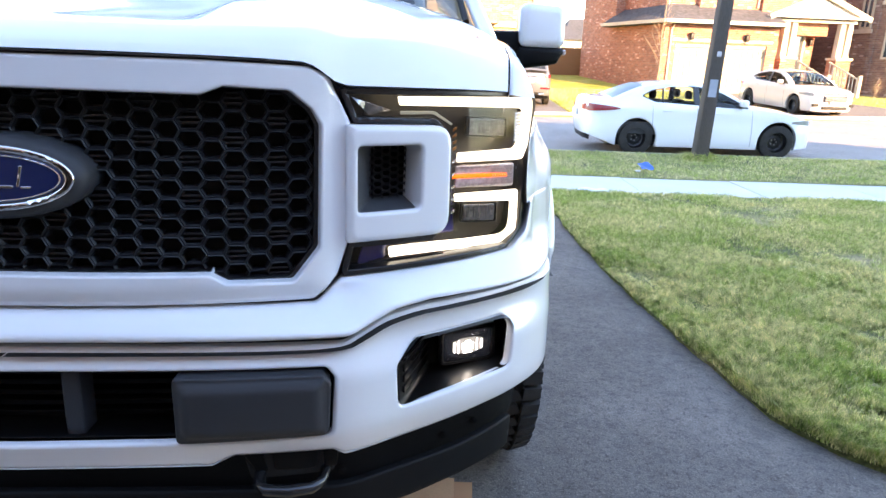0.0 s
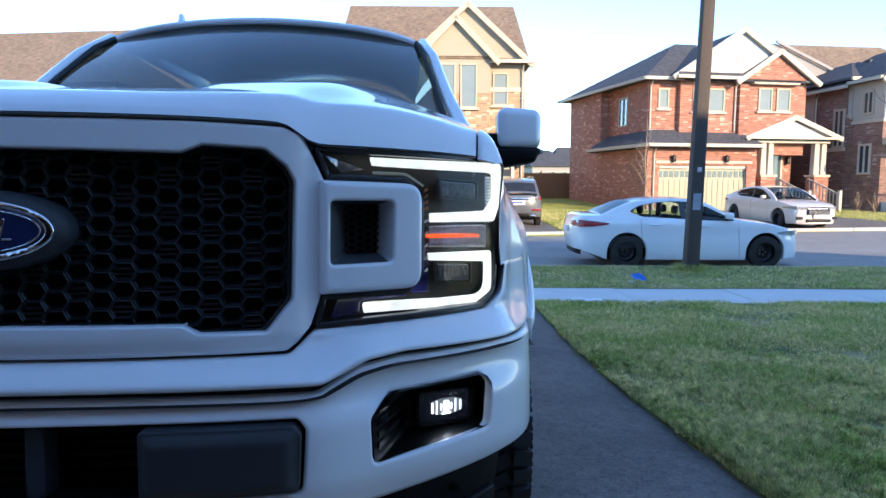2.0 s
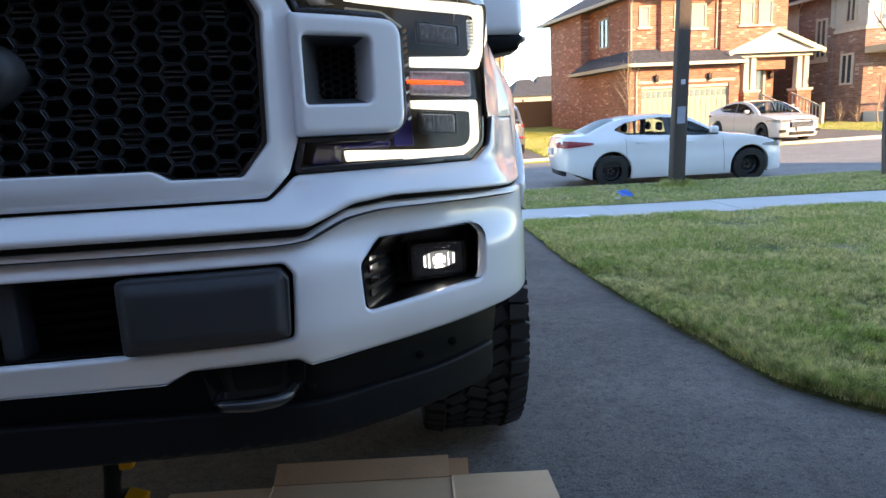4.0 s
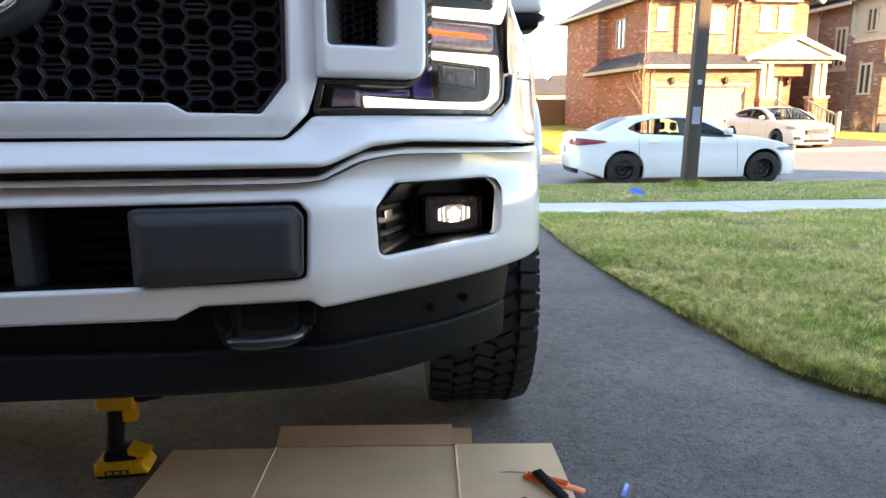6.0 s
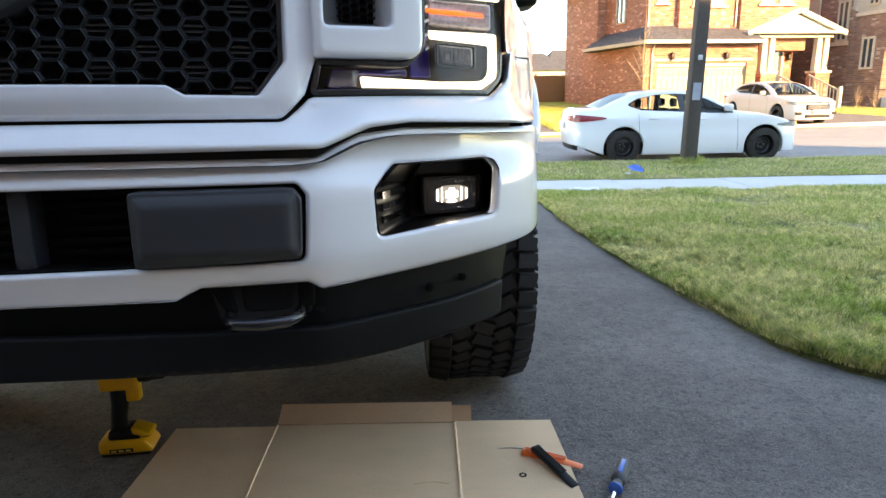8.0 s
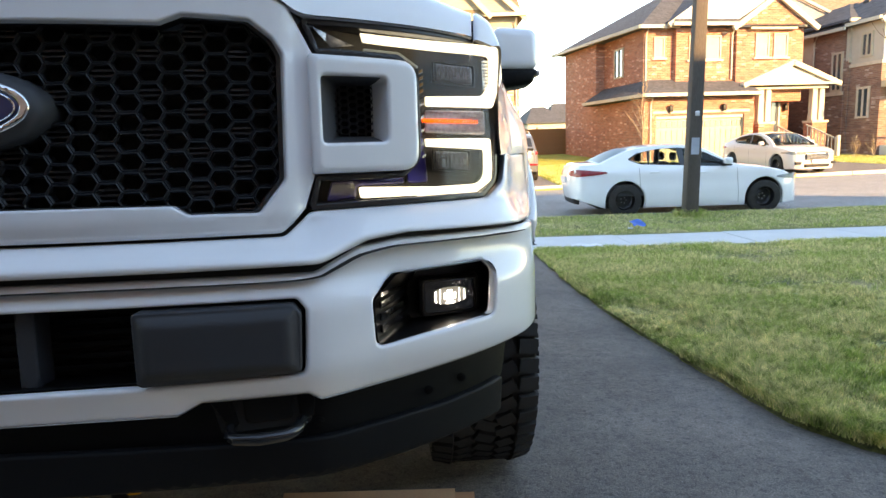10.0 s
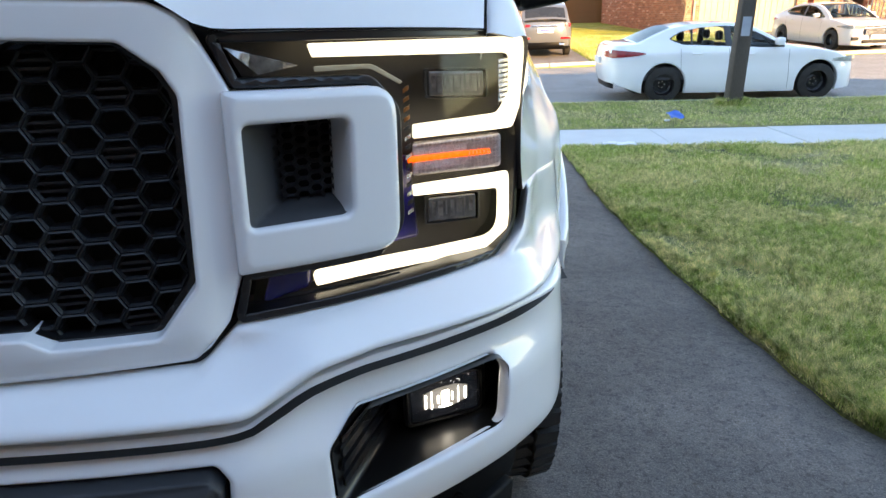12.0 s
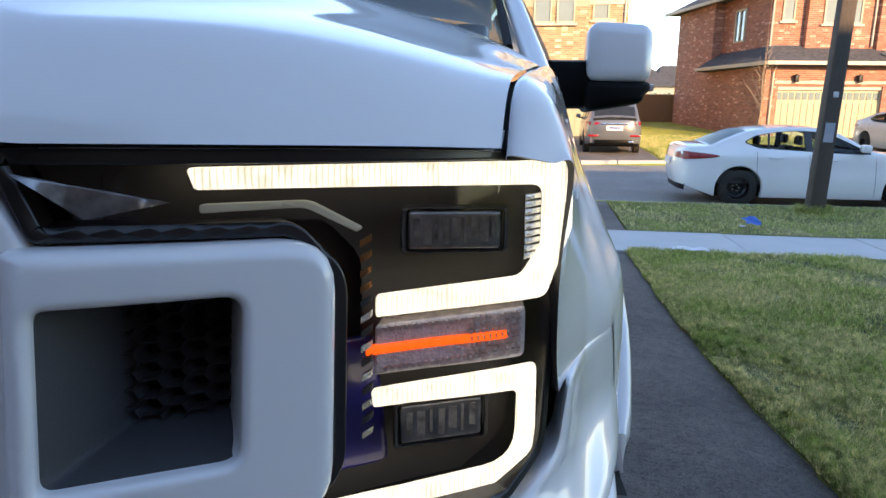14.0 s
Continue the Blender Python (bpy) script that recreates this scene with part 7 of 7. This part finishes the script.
def bare_tree(name, at, tall, seed, material, label, trunk=0.035, spread=0.45, low=0.25, count=22):
    """A leafless young tree: trunk, and limbs that fork into twigs."""
    rng = random.Random(seed)
    t = thing(name, Matrix.Translation(at), label, "tree")
    path = [Vector((0.03 * math.sin(k * 1.3 + seed), 0.03 * math.cos(k * 1.7 + seed), tall * k / 8)) for k in range(9)]
    bm = bmesh.new()
    tube_bm(bm, path, [trunk * (1 - 0.85 * k / 8) for k in range(9)], 8)
    part("trunk", bm, material, t, smooth=True)
    twigs = bmesh.new()
    for i in range(count):
        f = low + (0.96 - low) * i / count + rng.uniform(-0.02, 0.02)
        base = path[min(7, int(f * 8))].lerp(path[min(8, int(f * 8) + 1)], f * 8 % 1)
        a = i * 2.4 + rng.uniform(-0.5, 0.5)
        ln = tall * spread * (1.05 - f) * rng.uniform(0.6, 1.1)
        d = Vector((math.cos(a), math.sin(a), rng.uniform(0.7, 1.4))).normalized()
        pts = [base]
        for k in range(5):
            d = (d + Vector((rng.uniform(-0.2, 0.2), rng.uniform(-0.2, 0.2), 0.12))).normalized()
            pts.append(pts[-1] + d * ln / 5)
        bm = bmesh.new()
        r0 = trunk * 0.42 * (1 - 0.6 * f)
        tube_bm(bm, pts, [r0 * (1 - 0.14 * k) for k in range(6)], 6)
        for k in range(6):
            q = rng.randint(1, 4)
            e = (d + Vector((rng.uniform(-0.9, 0.9), rng.uniform(-0.9, 0.9), rng.uniform(0, 0.6)))).normalized()
            p = pts[q]
            tube_bm(twigs, [p, p + e * ln * 0.16, p + (e + Vector((0, 0, 0.25))) * ln * 0.32], [r0 * 0.45, r0 * 0.32, r0 * 0.16], 5)
        part("limb", bm, material, t)
    tagged(part("twigs", twigs, material, t), "fine bare twigs", kind="stuff")
    return t


bare_tree("sapling", (8.50, 10.2, -0.41), 5.2, 3, BARK, "bare young street tree on the grass strip", 0.045, 0.36, 0.42, 26)
bare_tree("sapling", (10.05, 30.6, -0.25), 4.4, 5, PALE_BARK, "bare pale sapling before a brick house", 0.04, 0.40, 0.2, 26)
bare_tree("sapling", (21.4, 29.6, -0.3), 2.4, 9, PALE_BARK, "small bare ornamental tree by a lawn", 0.04, 0.5, 0.55, 20)
for i, (x, y) in enumerate(((20.6, 29.9), (22.4, 29.4), (22.9, 29.9), (19.9, 30.1))):
    bare_tree("shrub", (x, y, -0.3), 1.1, 20 + i, PALE_BARK, "small leafless brown garden shrub", 0.02, 0.6, 0.05, 14)

# scraps on the grass
scrap = thing("plastic_scrap", pose(3.54, 8.52, -0.345, 0, 0, 15), "crumpled blue plastic scrap on the grass", "litter")
BLUE = plain("blue_plastic", (0.02, 0.13, 0.50), 0.35, 0, 0.3, 0.15, 20)
me = grid_mesh("sheet_piece", 8, 6, lambda s, q: (0.20 * (s - 0.5) + 0.012 * math.sin(q * 7), 0.14 * (q - 0.5), 0.045 + 0.075 * q + 0.012 * math.sin(s * 6 + q * 4)), 30)
link("sheet_piece", me, BLUE, scrap)
box("scrap_tab", -0.17, -0.06, 0.01, -0.10, -0.02, 0.03, plain("clear_tab", (0.55, 0.57, 0.6), 0.3), scrap, bevel=0.006)
paper = thing("paper_scrap", pose(2.43, 6.72, -0.300, 0, 0, -8), "white paper scrap at the lawn's edge", "litter")
me = grid_mesh("paper", 10, 5, lambda s, q: (0.36 * (s - 0.5), 0.14 * (q - 0.5), 0.012 + 0.018 * math.sin(s * 6 + q * 3) ** 2), 30)
link("paper", me, plain("white_paper", (0.72, 0.72, 0.73), 0.7), paper)
rng = random.Random(12)
LEAF = plain("pale_leaf", (0.42, 0.45, 0.30), 0.7)
for x, y in ((2.25, 2.05), (1.10, 2.15), (2.6, 4.6), (3.1, 3.3)):
    lf = tagged(link("leaf", mesh("leaf", [(0, -0.03, 0), (0.018, 0, 0.008), (0, 0.035, 0), (-0.018, 0, 0.008)], [(0, 1, 2), (0, 2, 3)]), LEAF), "small pale dry leaf lying flat", "leaf", "leaves on the ground")
    lf.matrix_world = pose(x, y, ground_z(x, y) + (0.045 if x > drive_edge(y) else 0.006), 0, 0, rng.uniform(0, 180))

# ---- work things before the truck ----
CARD = plain("brown_cardboard", (0.72, 0.475, 0.285), 0.85, 0, 0, 0.17, 3.5, 0.25, 220, 0.09, (1, 2.2, 1))
# lighter cardboard, the highlight along the folds put into its colour
FOLD_HIGHLIGHT = plain("worn_cardboard_fold", (0.80, 0.57, 0.37), 0.85, 0, 0, 0.12, 20)
card = thing("cardboard_sheet", pose(0, 0, 0.004), "flattened brown cardboard box on the asphalt", "cardboard")


def card_panel(name, x0, x1, y0, y1, lift=0.0, skew=(0, 0)):
    verts, faces, nx, ny = [], [], 14, 14
    for layer in (0.005, 0.0):
        for j in range(ny + 1):
            for i in range(nx + 1):
                x = x0 + (x1 - x0) * i / nx + (skew[0] + (skew[1] - skew[0]) * i / nx) * (1 - j / ny)
                y = y0 + (y1 - y0) * j / ny
                z = 0.006 + 0.006 * noise.noise((x * 3, y * 3, 1)) + lift * (j / ny) + layer
                verts.append((x, y, max(z, 0.002)))
    n = (nx + 1) * (ny + 1)
    for j in range(ny):
        for i in range(nx):
            a = j * (nx + 1) + i
            faces += [(a, a + 1, a + nx + 2, a + nx + 1), (n + a, n + a + nx + 1, n + a + nx + 2, n + a + 1)]
    for j in range(ny):
        for i, s in ((0, 1), (nx, -1)):
            a, b = j * (nx + 1) + i, (j + 1) * (nx + 1) + i
            faces.append((a, b, n + b, n + a)[::s])
    for i in range(nx):
        for j, s in ((0, -1), (ny, 1)):
            a, b = j * (nx + 1) + i, j * (nx + 1) + i + 1
            faces.append((a, b, n + b, n + a)[::s])
    return link(name, mesh(name, verts, faces), CARD, card)


card_panel("panel", 0.078, 0.347, -0.55, 0.598, 0.0, (0.0, 0.03))
card_panel("panel", 0.3472, 0.815, -0.55, 0.604, 0.0, (0.03, 0.04))
card_panel("panel", 0.8152, 1.069, -0.55, 0.614, 0.0, (0.04, 0.065))
for x0, x1 in ((0.347, 0.376), (0.815, 0.855)):
    bm = bmesh.new()
    tube_bm(bm, [(x0 + (x1 - x0) * k / 10, 0.600 - 1.145 * k / 10, 0.0125 + 0.006 * noise.noise(((x0 + (x1 - x0) * k / 10) * 3, (0.6 - 1.145 * k / 10) * 3, 1))) for k in range(11)], 0.0032, 6)
    part("fold", bm, FOLD_HIGHLIGHT, card, smooth=True)
fl = card_panel("flap", 0.345, 0.808, 0.610, 0.668, 0.030)
# darker copy of the cardboard, the flap's shade put into its colour
fl.data.materials[0] = plain("shaded_cardboard_flap", (0.60, 0.36, 0.20), 0.85, 0, 0, 0.15, 6, 0.25, 220, 0.1)
lf = card_panel("flap", 0.808, 0.860, 0.612, 0.662, 0.022)
lf.data.materials[0] = plain("torn_cardboard_flap", (0.50, 0.27, 0.14), 0.85, 0, 0, 0.15, 8)
for x0, x1, y in ((0.45, 0.62, 0.49), (0.72, 0.80, 0.33)):
    bm = bmesh.new()
    tube_bm(bm, [(x0, y, 0.0125), ((x0 + x1) / 2, y + 0.008, 0.0135), (x1, y, 0.0125)], 0.0008, 5)
    part("crease", bm, CARD, card)

# cordless drill standing on its battery
YEL = plain("yellow_tool_plastic", (0.68, 0.33, 0.006), 0.45, 0, 0.1, 0.08, 20)
BLK = plain("black_tool_rubber", (0.006, 0.006, 0.0065), 0.5, 0, 0, 0.2, 30)
BLK.node_tree.nodes["Principled BSDF"].inputs["Specular IOR Level"].default_value = 0.2
drill = thing("cordless_drill", pose(-0.005, 0.515, 0.006, 0, 0, 8), "yellow and black cordless drill standing on its battery", "drill")
bm = bmesh.new()
box_bm(bm, -0.062, -0.038, 0.006, 0.066, 0.038, 0.042, 0.009, 3)
for v in bm.verts:
    if v.co.x > 0.03 and v.co.z > 0.02:
        v.co.x -= 0.02 * (v.co.z - 0.02) / 0.022
bt = part("battery", bm, YEL, drill, "yellow slide battery", smooth=True)
box("battery_base", -0.058, -0.034, 0.0, 0.058, 0.034, 0.009, BLK, bt, bevel=0.003)
box("battery_label", -0.035, -0.0395, 0.012, 0.02, -0.037, 0.022, BLK, bt)
for k in range(3):
    box("label_bar", -0.031 + k * 0.017, -0.0402, 0.0145, -0.019 + k * 0.017, -0.0390, 0.0195, plain("label_yellow", (0.55, 0.42, 0.12), 0.5), bt)
bm = bmesh.new()
box_bm(bm, -0.040, -0.034, 0.040, 0.040, 0.034, 0.066, 0.010, 3)
for v in bm.verts:
    if v.co.z > 0.055:
        v.co.x = v.co.x * 0.75 - 0.008
part("foot", bm, BLK, drill, smooth=True)
bm = bmesh.new()
box_bm(bm, 0.012, -0.030, 0.040, 0.062, 0.030, 0.068, 0.009, 3)
for v in bm.verts:
    if v.co.x > 0.04 and v.co.z > 0.05:
        v.co.z -= 0.014
part("foot_shroud", bm, YEL, drill, smooth=True)
bm = bmesh.new()
tube_bm(bm, [(-0.018, 0, 0.055), (-0.016, 0, 0.09), (-0.010, 0, 0.125), (-0.006, 0, 0.175)], [0.023, 0.0195, 0.0205, 0.022], 14)
part("grip", bm, BLK, drill, smooth=True)
bm = bmesh.new()
box_bm(bm, -0.046, -0.026, 0.168, 0.046, 0.026, 0.232, 0.010, 3)
part("motor_housing", bm, YEL, drill, smooth=True)
bm = bmesh.new()
box_bm(bm, 0.010, -0.015, 0.134, 0.044, 0.015, 0.176, 0.006, 2)
part("trigger_guard", bm, YEL, drill, smooth=True)
bm = bmesh.new()
lathe_bm(bm, [(0.024, 0), (0.025, 0.02), (0.021, 0.03), (0.020, 0.055), (0.012, 0.066), (0.004, 0.068)], pose(0.046, 0, 0.205, 0, 90, 0), 20)
part("chuck", bm, BLK, drill, smooth=True)

# pry tools and a screwdriver
ORANGE = plain("orange_plastic", (0.80, 0.13, 0.008), 0.4, 0, 0.1, 0.06, 20)


def pry_tool(m, material, label, ln=0.16):
    t = thing("pry_tool", m, label, "tool")
    bm = bmesh.new()
    box_bm(bm, 0, -0.010, 0, ln, 0.010, 0.012, 0.002, 1)
    for v in bm.verts:
        f = v.co.x / ln
        v.co.y *= 1.0 + 0.25 * smooth01(1 - f, 0.75, 1.0) + 0.15 * smooth01(f, 0.8, 1.0)
        if v.co.z > 0.006 and f > 0.6:
            v.co.z -= 0.008 * smooth01(f, 0.6, 1.0)
    part("body", bm, material, t, smooth=True)
    for y in (-0.006, 0, 0.006):
        box("rib", 0.008, y - 0.001, 0.011, ln * 0.72, y + 0.001, 0.0145, material, t)
    return t


pry_tool(pose(0.978, 0.452, 0.017, 0, 1.5, -25), ORANGE, "orange plastic trim pry tool on the cardboard", 0.145)
pry_tool(pose(1.004, 0.440, 0.033, 0, 7, -60), BLK, "black plastic trim pry tool across the orange one", 0.150)
nut = thing("washer", pose(0.968, 0.362, 0.0135), "small dark washer on the cardboard", "washer")
bm = bmesh.new()
lathe_bm(bm, [(0.004, 0), (0.009, 0), (0.009, 0.002), (0.004, 0.002), (0.004, 0)], Matrix(), 18)
part("ring", bm, BLK, nut)
sd = thing("screwdriver", pose(1.212, 0.402, 0.022, 0, 0, -115), "grey and blue handled screwdriver lying on the asphalt", "screwdriver")
turn = pose(0, 0, 0, 0, 90, 0)
bm = bmesh.new()
lathe_bm(bm, [(0.004, 0), (0.013, 0.003), (0.0165, 0.02), (0.0155, 0.05), (0.0175, 0.075), (0.016, 0.088), (0.011, 0.094), (0.013, 0.105), (0.0165, 0.112), (0.0165, 0.118)], turn, 8)
hd = part("handle", bm, plain("grey_rubber_grip", (0.05, 0.052, 0.056), 0.6), sd, smooth=True)
box("grip_inlay", 0.02, -0.005, 0.0125, 0.075, 0.005, 0.0175, BLUE, hd, bevel=0.002)
bm = bmesh.new()
lathe_bm(bm, [(0.0162, 0.118), (0.0150, 0.121), (0.004, 0.122)], turn, 12)
part("collar", bm, BLUE, hd)
bm = bmesh.new()
tube_bm(bm, [(0.118, 0, 0), (0.26, 0, -0.004), (0.272, 0, -0.005)], [0.0042, 0.0042, 0.002], 10)
part("blade", bm, CHROME, sd, "chrome shaft", smooth=True)
pin = thing("pick", pose(0.905, 0.475, 0.0145, 0, 0, -4), "thin steel pick on the cardboard", "tool")
bm = bmesh.new()
tube_bm(bm, [(0, 0, 0), (0.04, 0.002, 0.003), (0.078, 0, 0.004)], [0.0006, 0.0013, 0.0016], 6)
part("rod", bm, STEEL, pin)

# ---- grass and grit ----
def blades(name, count, spot, tall, wide, material, seed, label):
    """Many thin bent blades; spot(rs) gives a place, or none."""
    rs = np.random.RandomState(seed)
    x, y, z, k = spot(rs, count)
    n = len(x)
    a = rs.uniform(0, 2 * np.pi, n)
    h = tall * rs.uniform(0.45, 1.25, n) * k
    lean = rs.uniform(0.1, 1.0, n) * h
    b = rs.uniform(0, 2 * np.pi, n)
    w = wide * rs.uniform(0.6, 1.3, n)
    dx, dy, lx, ly = np.cos(a) * w, np.sin(a) * w, np.cos(b) * lean, np.sin(b) * lean
    v = np.empty((n, 5, 3))
    v[:, 0] = np.stack([x - dx, y - dy, z], 1)
    v[:, 1] = np.stack([x + dx, y + dy, z], 1)
    v[:, 2] = np.stack([x + dx * 0.75 + lx * 0.35, y + dy * 0.75 + ly * 0.35, z + h * 0.6], 1)
    v[:, 3] = np.stack([x - dx * 0.75 + lx * 0.35, y - dy * 0.75 + ly * 0.35, z + h * 0.6], 1)
    v[:, 4] = np.stack([x + lx, y + ly, z + h * 0.95], 1)
    me = bpy.data.meshes.new(name)
    me.vertices.add(n * 5)
    me.vertices.foreach_set("co", v.ravel())
    base = (np.arange(n) * 5)[:, None]
    tri = (base + np.array([0, 1, 2, 0, 2, 3, 3, 2, 4])).ravel()
    me.loops.add(n * 9)
    me.loops.foreach_set("vertex_index", tri.astype(np.int32))
    me.polygons.add(n * 3)
    me.polygons.foreach_set("loop_start", (np.arange(n * 3) * 3).astype(np.int32))
    me.update(calc_edges=True)
    return tagged(link(name, me, material), label, "grass", kind="stuff")


def blade_material(name, tones, dry):
    m, nt, b = shader(name)
    g = nt.nodes.new("ShaderNodeNewGeometry")
    at = coords(nt)
    c = ramp(nt, g.outputs["Random Per Island"], [(0.0, tones[0]), (0.45, tones[1]), (0.75, tones[2]), (0.97, dry)])
    patch = mixed(nt, noise_tex(nt, at, 1.6, 5, 0.6), noise_tex(nt, at, 15, 4, 0.7), 0.5)
    c2 = ramp(nt, g.outputs["Random Per Island"], [(0.0, tones[1]), (0.35, dry), (1.0, [min(1, v * 1.5) for v in dry])])
    f = ramp(nt, patch, [(0.44, (0, 0, 0)), (0.54, (0.95, 0.95, 0.95))])
    tone = mixed(nt, mixed(nt, c, c2, f), ramp(nt, noise_tex(nt, at, 24, 3, 0.65), [(0.38, (0.34, 0.38, 0.28)), (0.50, (0.95, 0.97, 0.92)), (0.63, (1.45, 1.4, 1.35))]), 0.9, "MULTIPLY")
    nt.links.new(tone, b.inputs["Base Color"])
    b.inputs["Roughness"].default_value = 0.6
    thin, mx = nt.nodes.new("ShaderNodeBsdfTranslucent"), nt.nodes.new("ShaderNodeMixShader")
    nt.links.new(tone, thin.inputs[0])
    mx.inputs[0].default_value = 0.4
    nt.links.new(b.outputs[0], mx.inputs[1])
    nt.links.new(thin.outputs[0], mx.inputs[2])
    nt.links.new(mx.outputs[0], nt.nodes["Material Output"].inputs[0])
    return m


BLADE = blade_material("grass_blades", ((0.19, 0.28, 0.05), (0.31, 0.42, 0.08), (0.46, 0.52, 0.16)), (0.64, 0.54, 0.28))
edge_xs, edge_ys = np.array([p[0] for p in edge]), np.array([p[1] for p in edge])


def cloud_field(x, y, scale, seed):
    """Smooth random heights between 0 and 1 over the ground."""
    table = np.random.RandomState(seed).uniform(0, 1, (64, 64))
    gx, gy = x * scale, y * scale
    i, j = np.floor(gx).astype(int), np.floor(gy).astype(int)
    fx, fy = gx - i, gy - j
    fx, fy = fx * fx * (3 - 2 * fx), fy * fy * (3 - 2 * fy)

    def at(a, b):
        return table[a % 64, b % 64]
    return (at(i, j) * (1 - fx) + at(i + 1, j) * fx) * (1 - fy) + (at(i, j + 1) * (1 - fx) + at(i + 1, j + 1) * fx) * fy


def lawn_spot(x_far, y0, y1, thin):
    def spot(rs, count):
        y = y0 + (y1 - y0) * rs.uniform(0, 1, count) ** thin
        e = np.interp(y, edge_ys, edge_xs)
        x = e + 0.02 + (x_far - e) * rs.uniform(0, 1, count) ** 1.35
        z = np.interp(y, [-60, 0.6, 6.75], [0, 0, -0.34]) + 0.018 * np.clip((x - e) / 0.1, 0, 1) - 0.006
        k = 0.30 + 0.75 * cloud_field(x, y, 1.6, 1) + 0.45 * cloud_field(x, y, 7.0, 2) + 0.35 * cloud_field(x, y, 19.0, 3)
        k = 0.5 + (k - 0.5) * 1.25
        keep = rs.uniform(0, 1, count) < np.clip((k - 0.62) * 1.5, 0.10, 1.0)
        return x[keep], y[keep], z[keep], np.clip(k * k * 1.05, 0.30, 1.9)[keep]
    return spot


blades("grass", 300000, lawn_spot(7.5, 0.40, 6.74, 1.0), 0.032, 0.0022, BLADE, 1, "short patchy lawn grass blades")
blades("grass", 150000, lawn_spot(3.6, 0.40, 3.8, 1.0), 0.034, 0.0018, BLADE, 2, "short patchy lawn grass blades near the driveway")


def fringe(rs, count):
    y = rs.uniform(0.36, 6.74, count)
    x = np.interp(y, edge_ys, edge_xs) + rs.uniform(-0.012, 0.09, count)
    return x, y, np.interp(y, [0.6, 6.75], [0, -0.34]), 0.7 + 0.6 * np.sin(y * 7.0) * np.sin(y * 2.3) ** 2


blades("grass_fringe", 16000, fringe, 0.045, 0.0017, BLADE, 3, "ragged grass fringe along the asphalt edge")


def verge(rs, count):
    x, y = 1.95 + 12.0 * rs.uniform(0, 1, count), rs.uniform(8.08, 11.0, count)
    return x, y, np.interp(y, [8.05, 11.02], [-0.365, -0.425]), 1.0 + 0.25 * np.sin(x * 3) * np.sin(y * 4)


blades("grass", 60000, verge, 0.042, 0.003, BLADE, 4, "mown grass on the street strip")


def far_lawn(x0, x1):
    def spot(rs, count):
        x, d = rs.uniform(x0, x1, count), 0.2 + 11 * rs.uniform(0, 1, count) ** 1.2
        y = 19.0 + 0.21 * x + d
        return x - 0.19 * d * (x0 > 15), y, np.interp(d, [0.2, 11], [-0.47, -0.29]), 0.6 + 0.8 * cloud_field(x, y, 0.9, 8)
    return spot


blades("grass", 45000, far_lawn(4.4, 12.0), 0.11, 0.010, BLADE, 7, "sunlit green lawn grass across the street")
blades("grass", 30000, far_lawn(18.9, 27.0), 0.11, 0.010, BLADE, 8, "sunlit green lawn grass before the brown house")


def tuft(rs, count):
    a, r = rs.uniform(0, 6.283, count), 0.12 + 0.16 * rs.uniform(0, 1, count) ** 1.5
    return 4.93 + r * np.cos(a), 10.23 + r * np.sin(a) * 0.8, np.full(count, -0.42), np.full(count, 1.0)


blades("grass_tuft", 1500, tuft, 0.15, 0.004, BLADE, 5, "tall grass tuft round the pole's foot")


def drive_grit(count, seed):
    """Loose stone chips on the asphalt."""
    rng = random.Random(seed)
    verts, faces = [], []
    for _ in range(count):
        y = rng.uniform(-0.9, 6.5)
        x = rng.uniform(0.0, drive_edge(max(0.4, y)) - 0.03)
        r = rng.uniform(0.0012, 0.0035)
        s = len(verts)
        z = ground_z(x, y)
        for k in range(4):
            a = k * 1.571 + rng.uniform(-0.4, 0.4)
            verts.append((x + r * math.cos(a), y + r * math.sin(a), z))
        verts.append((x + rng.uniform(-r, r) * 0.3, y, z + r * 0.9))
        faces += [(s + k, s + (k + 1) % 4, s + 4) for k in range(4)]
    return verts, faces


v, f = drive_grit(2600, 6)
tagged(link("grit", mesh("grit", v, f), plain("stone_chips", (0.22, 0.21, 0.20), 0.8, 0, 0, 0.5, 200)), "loose pale stone chips on the asphalt", "grit", kind="stuff")
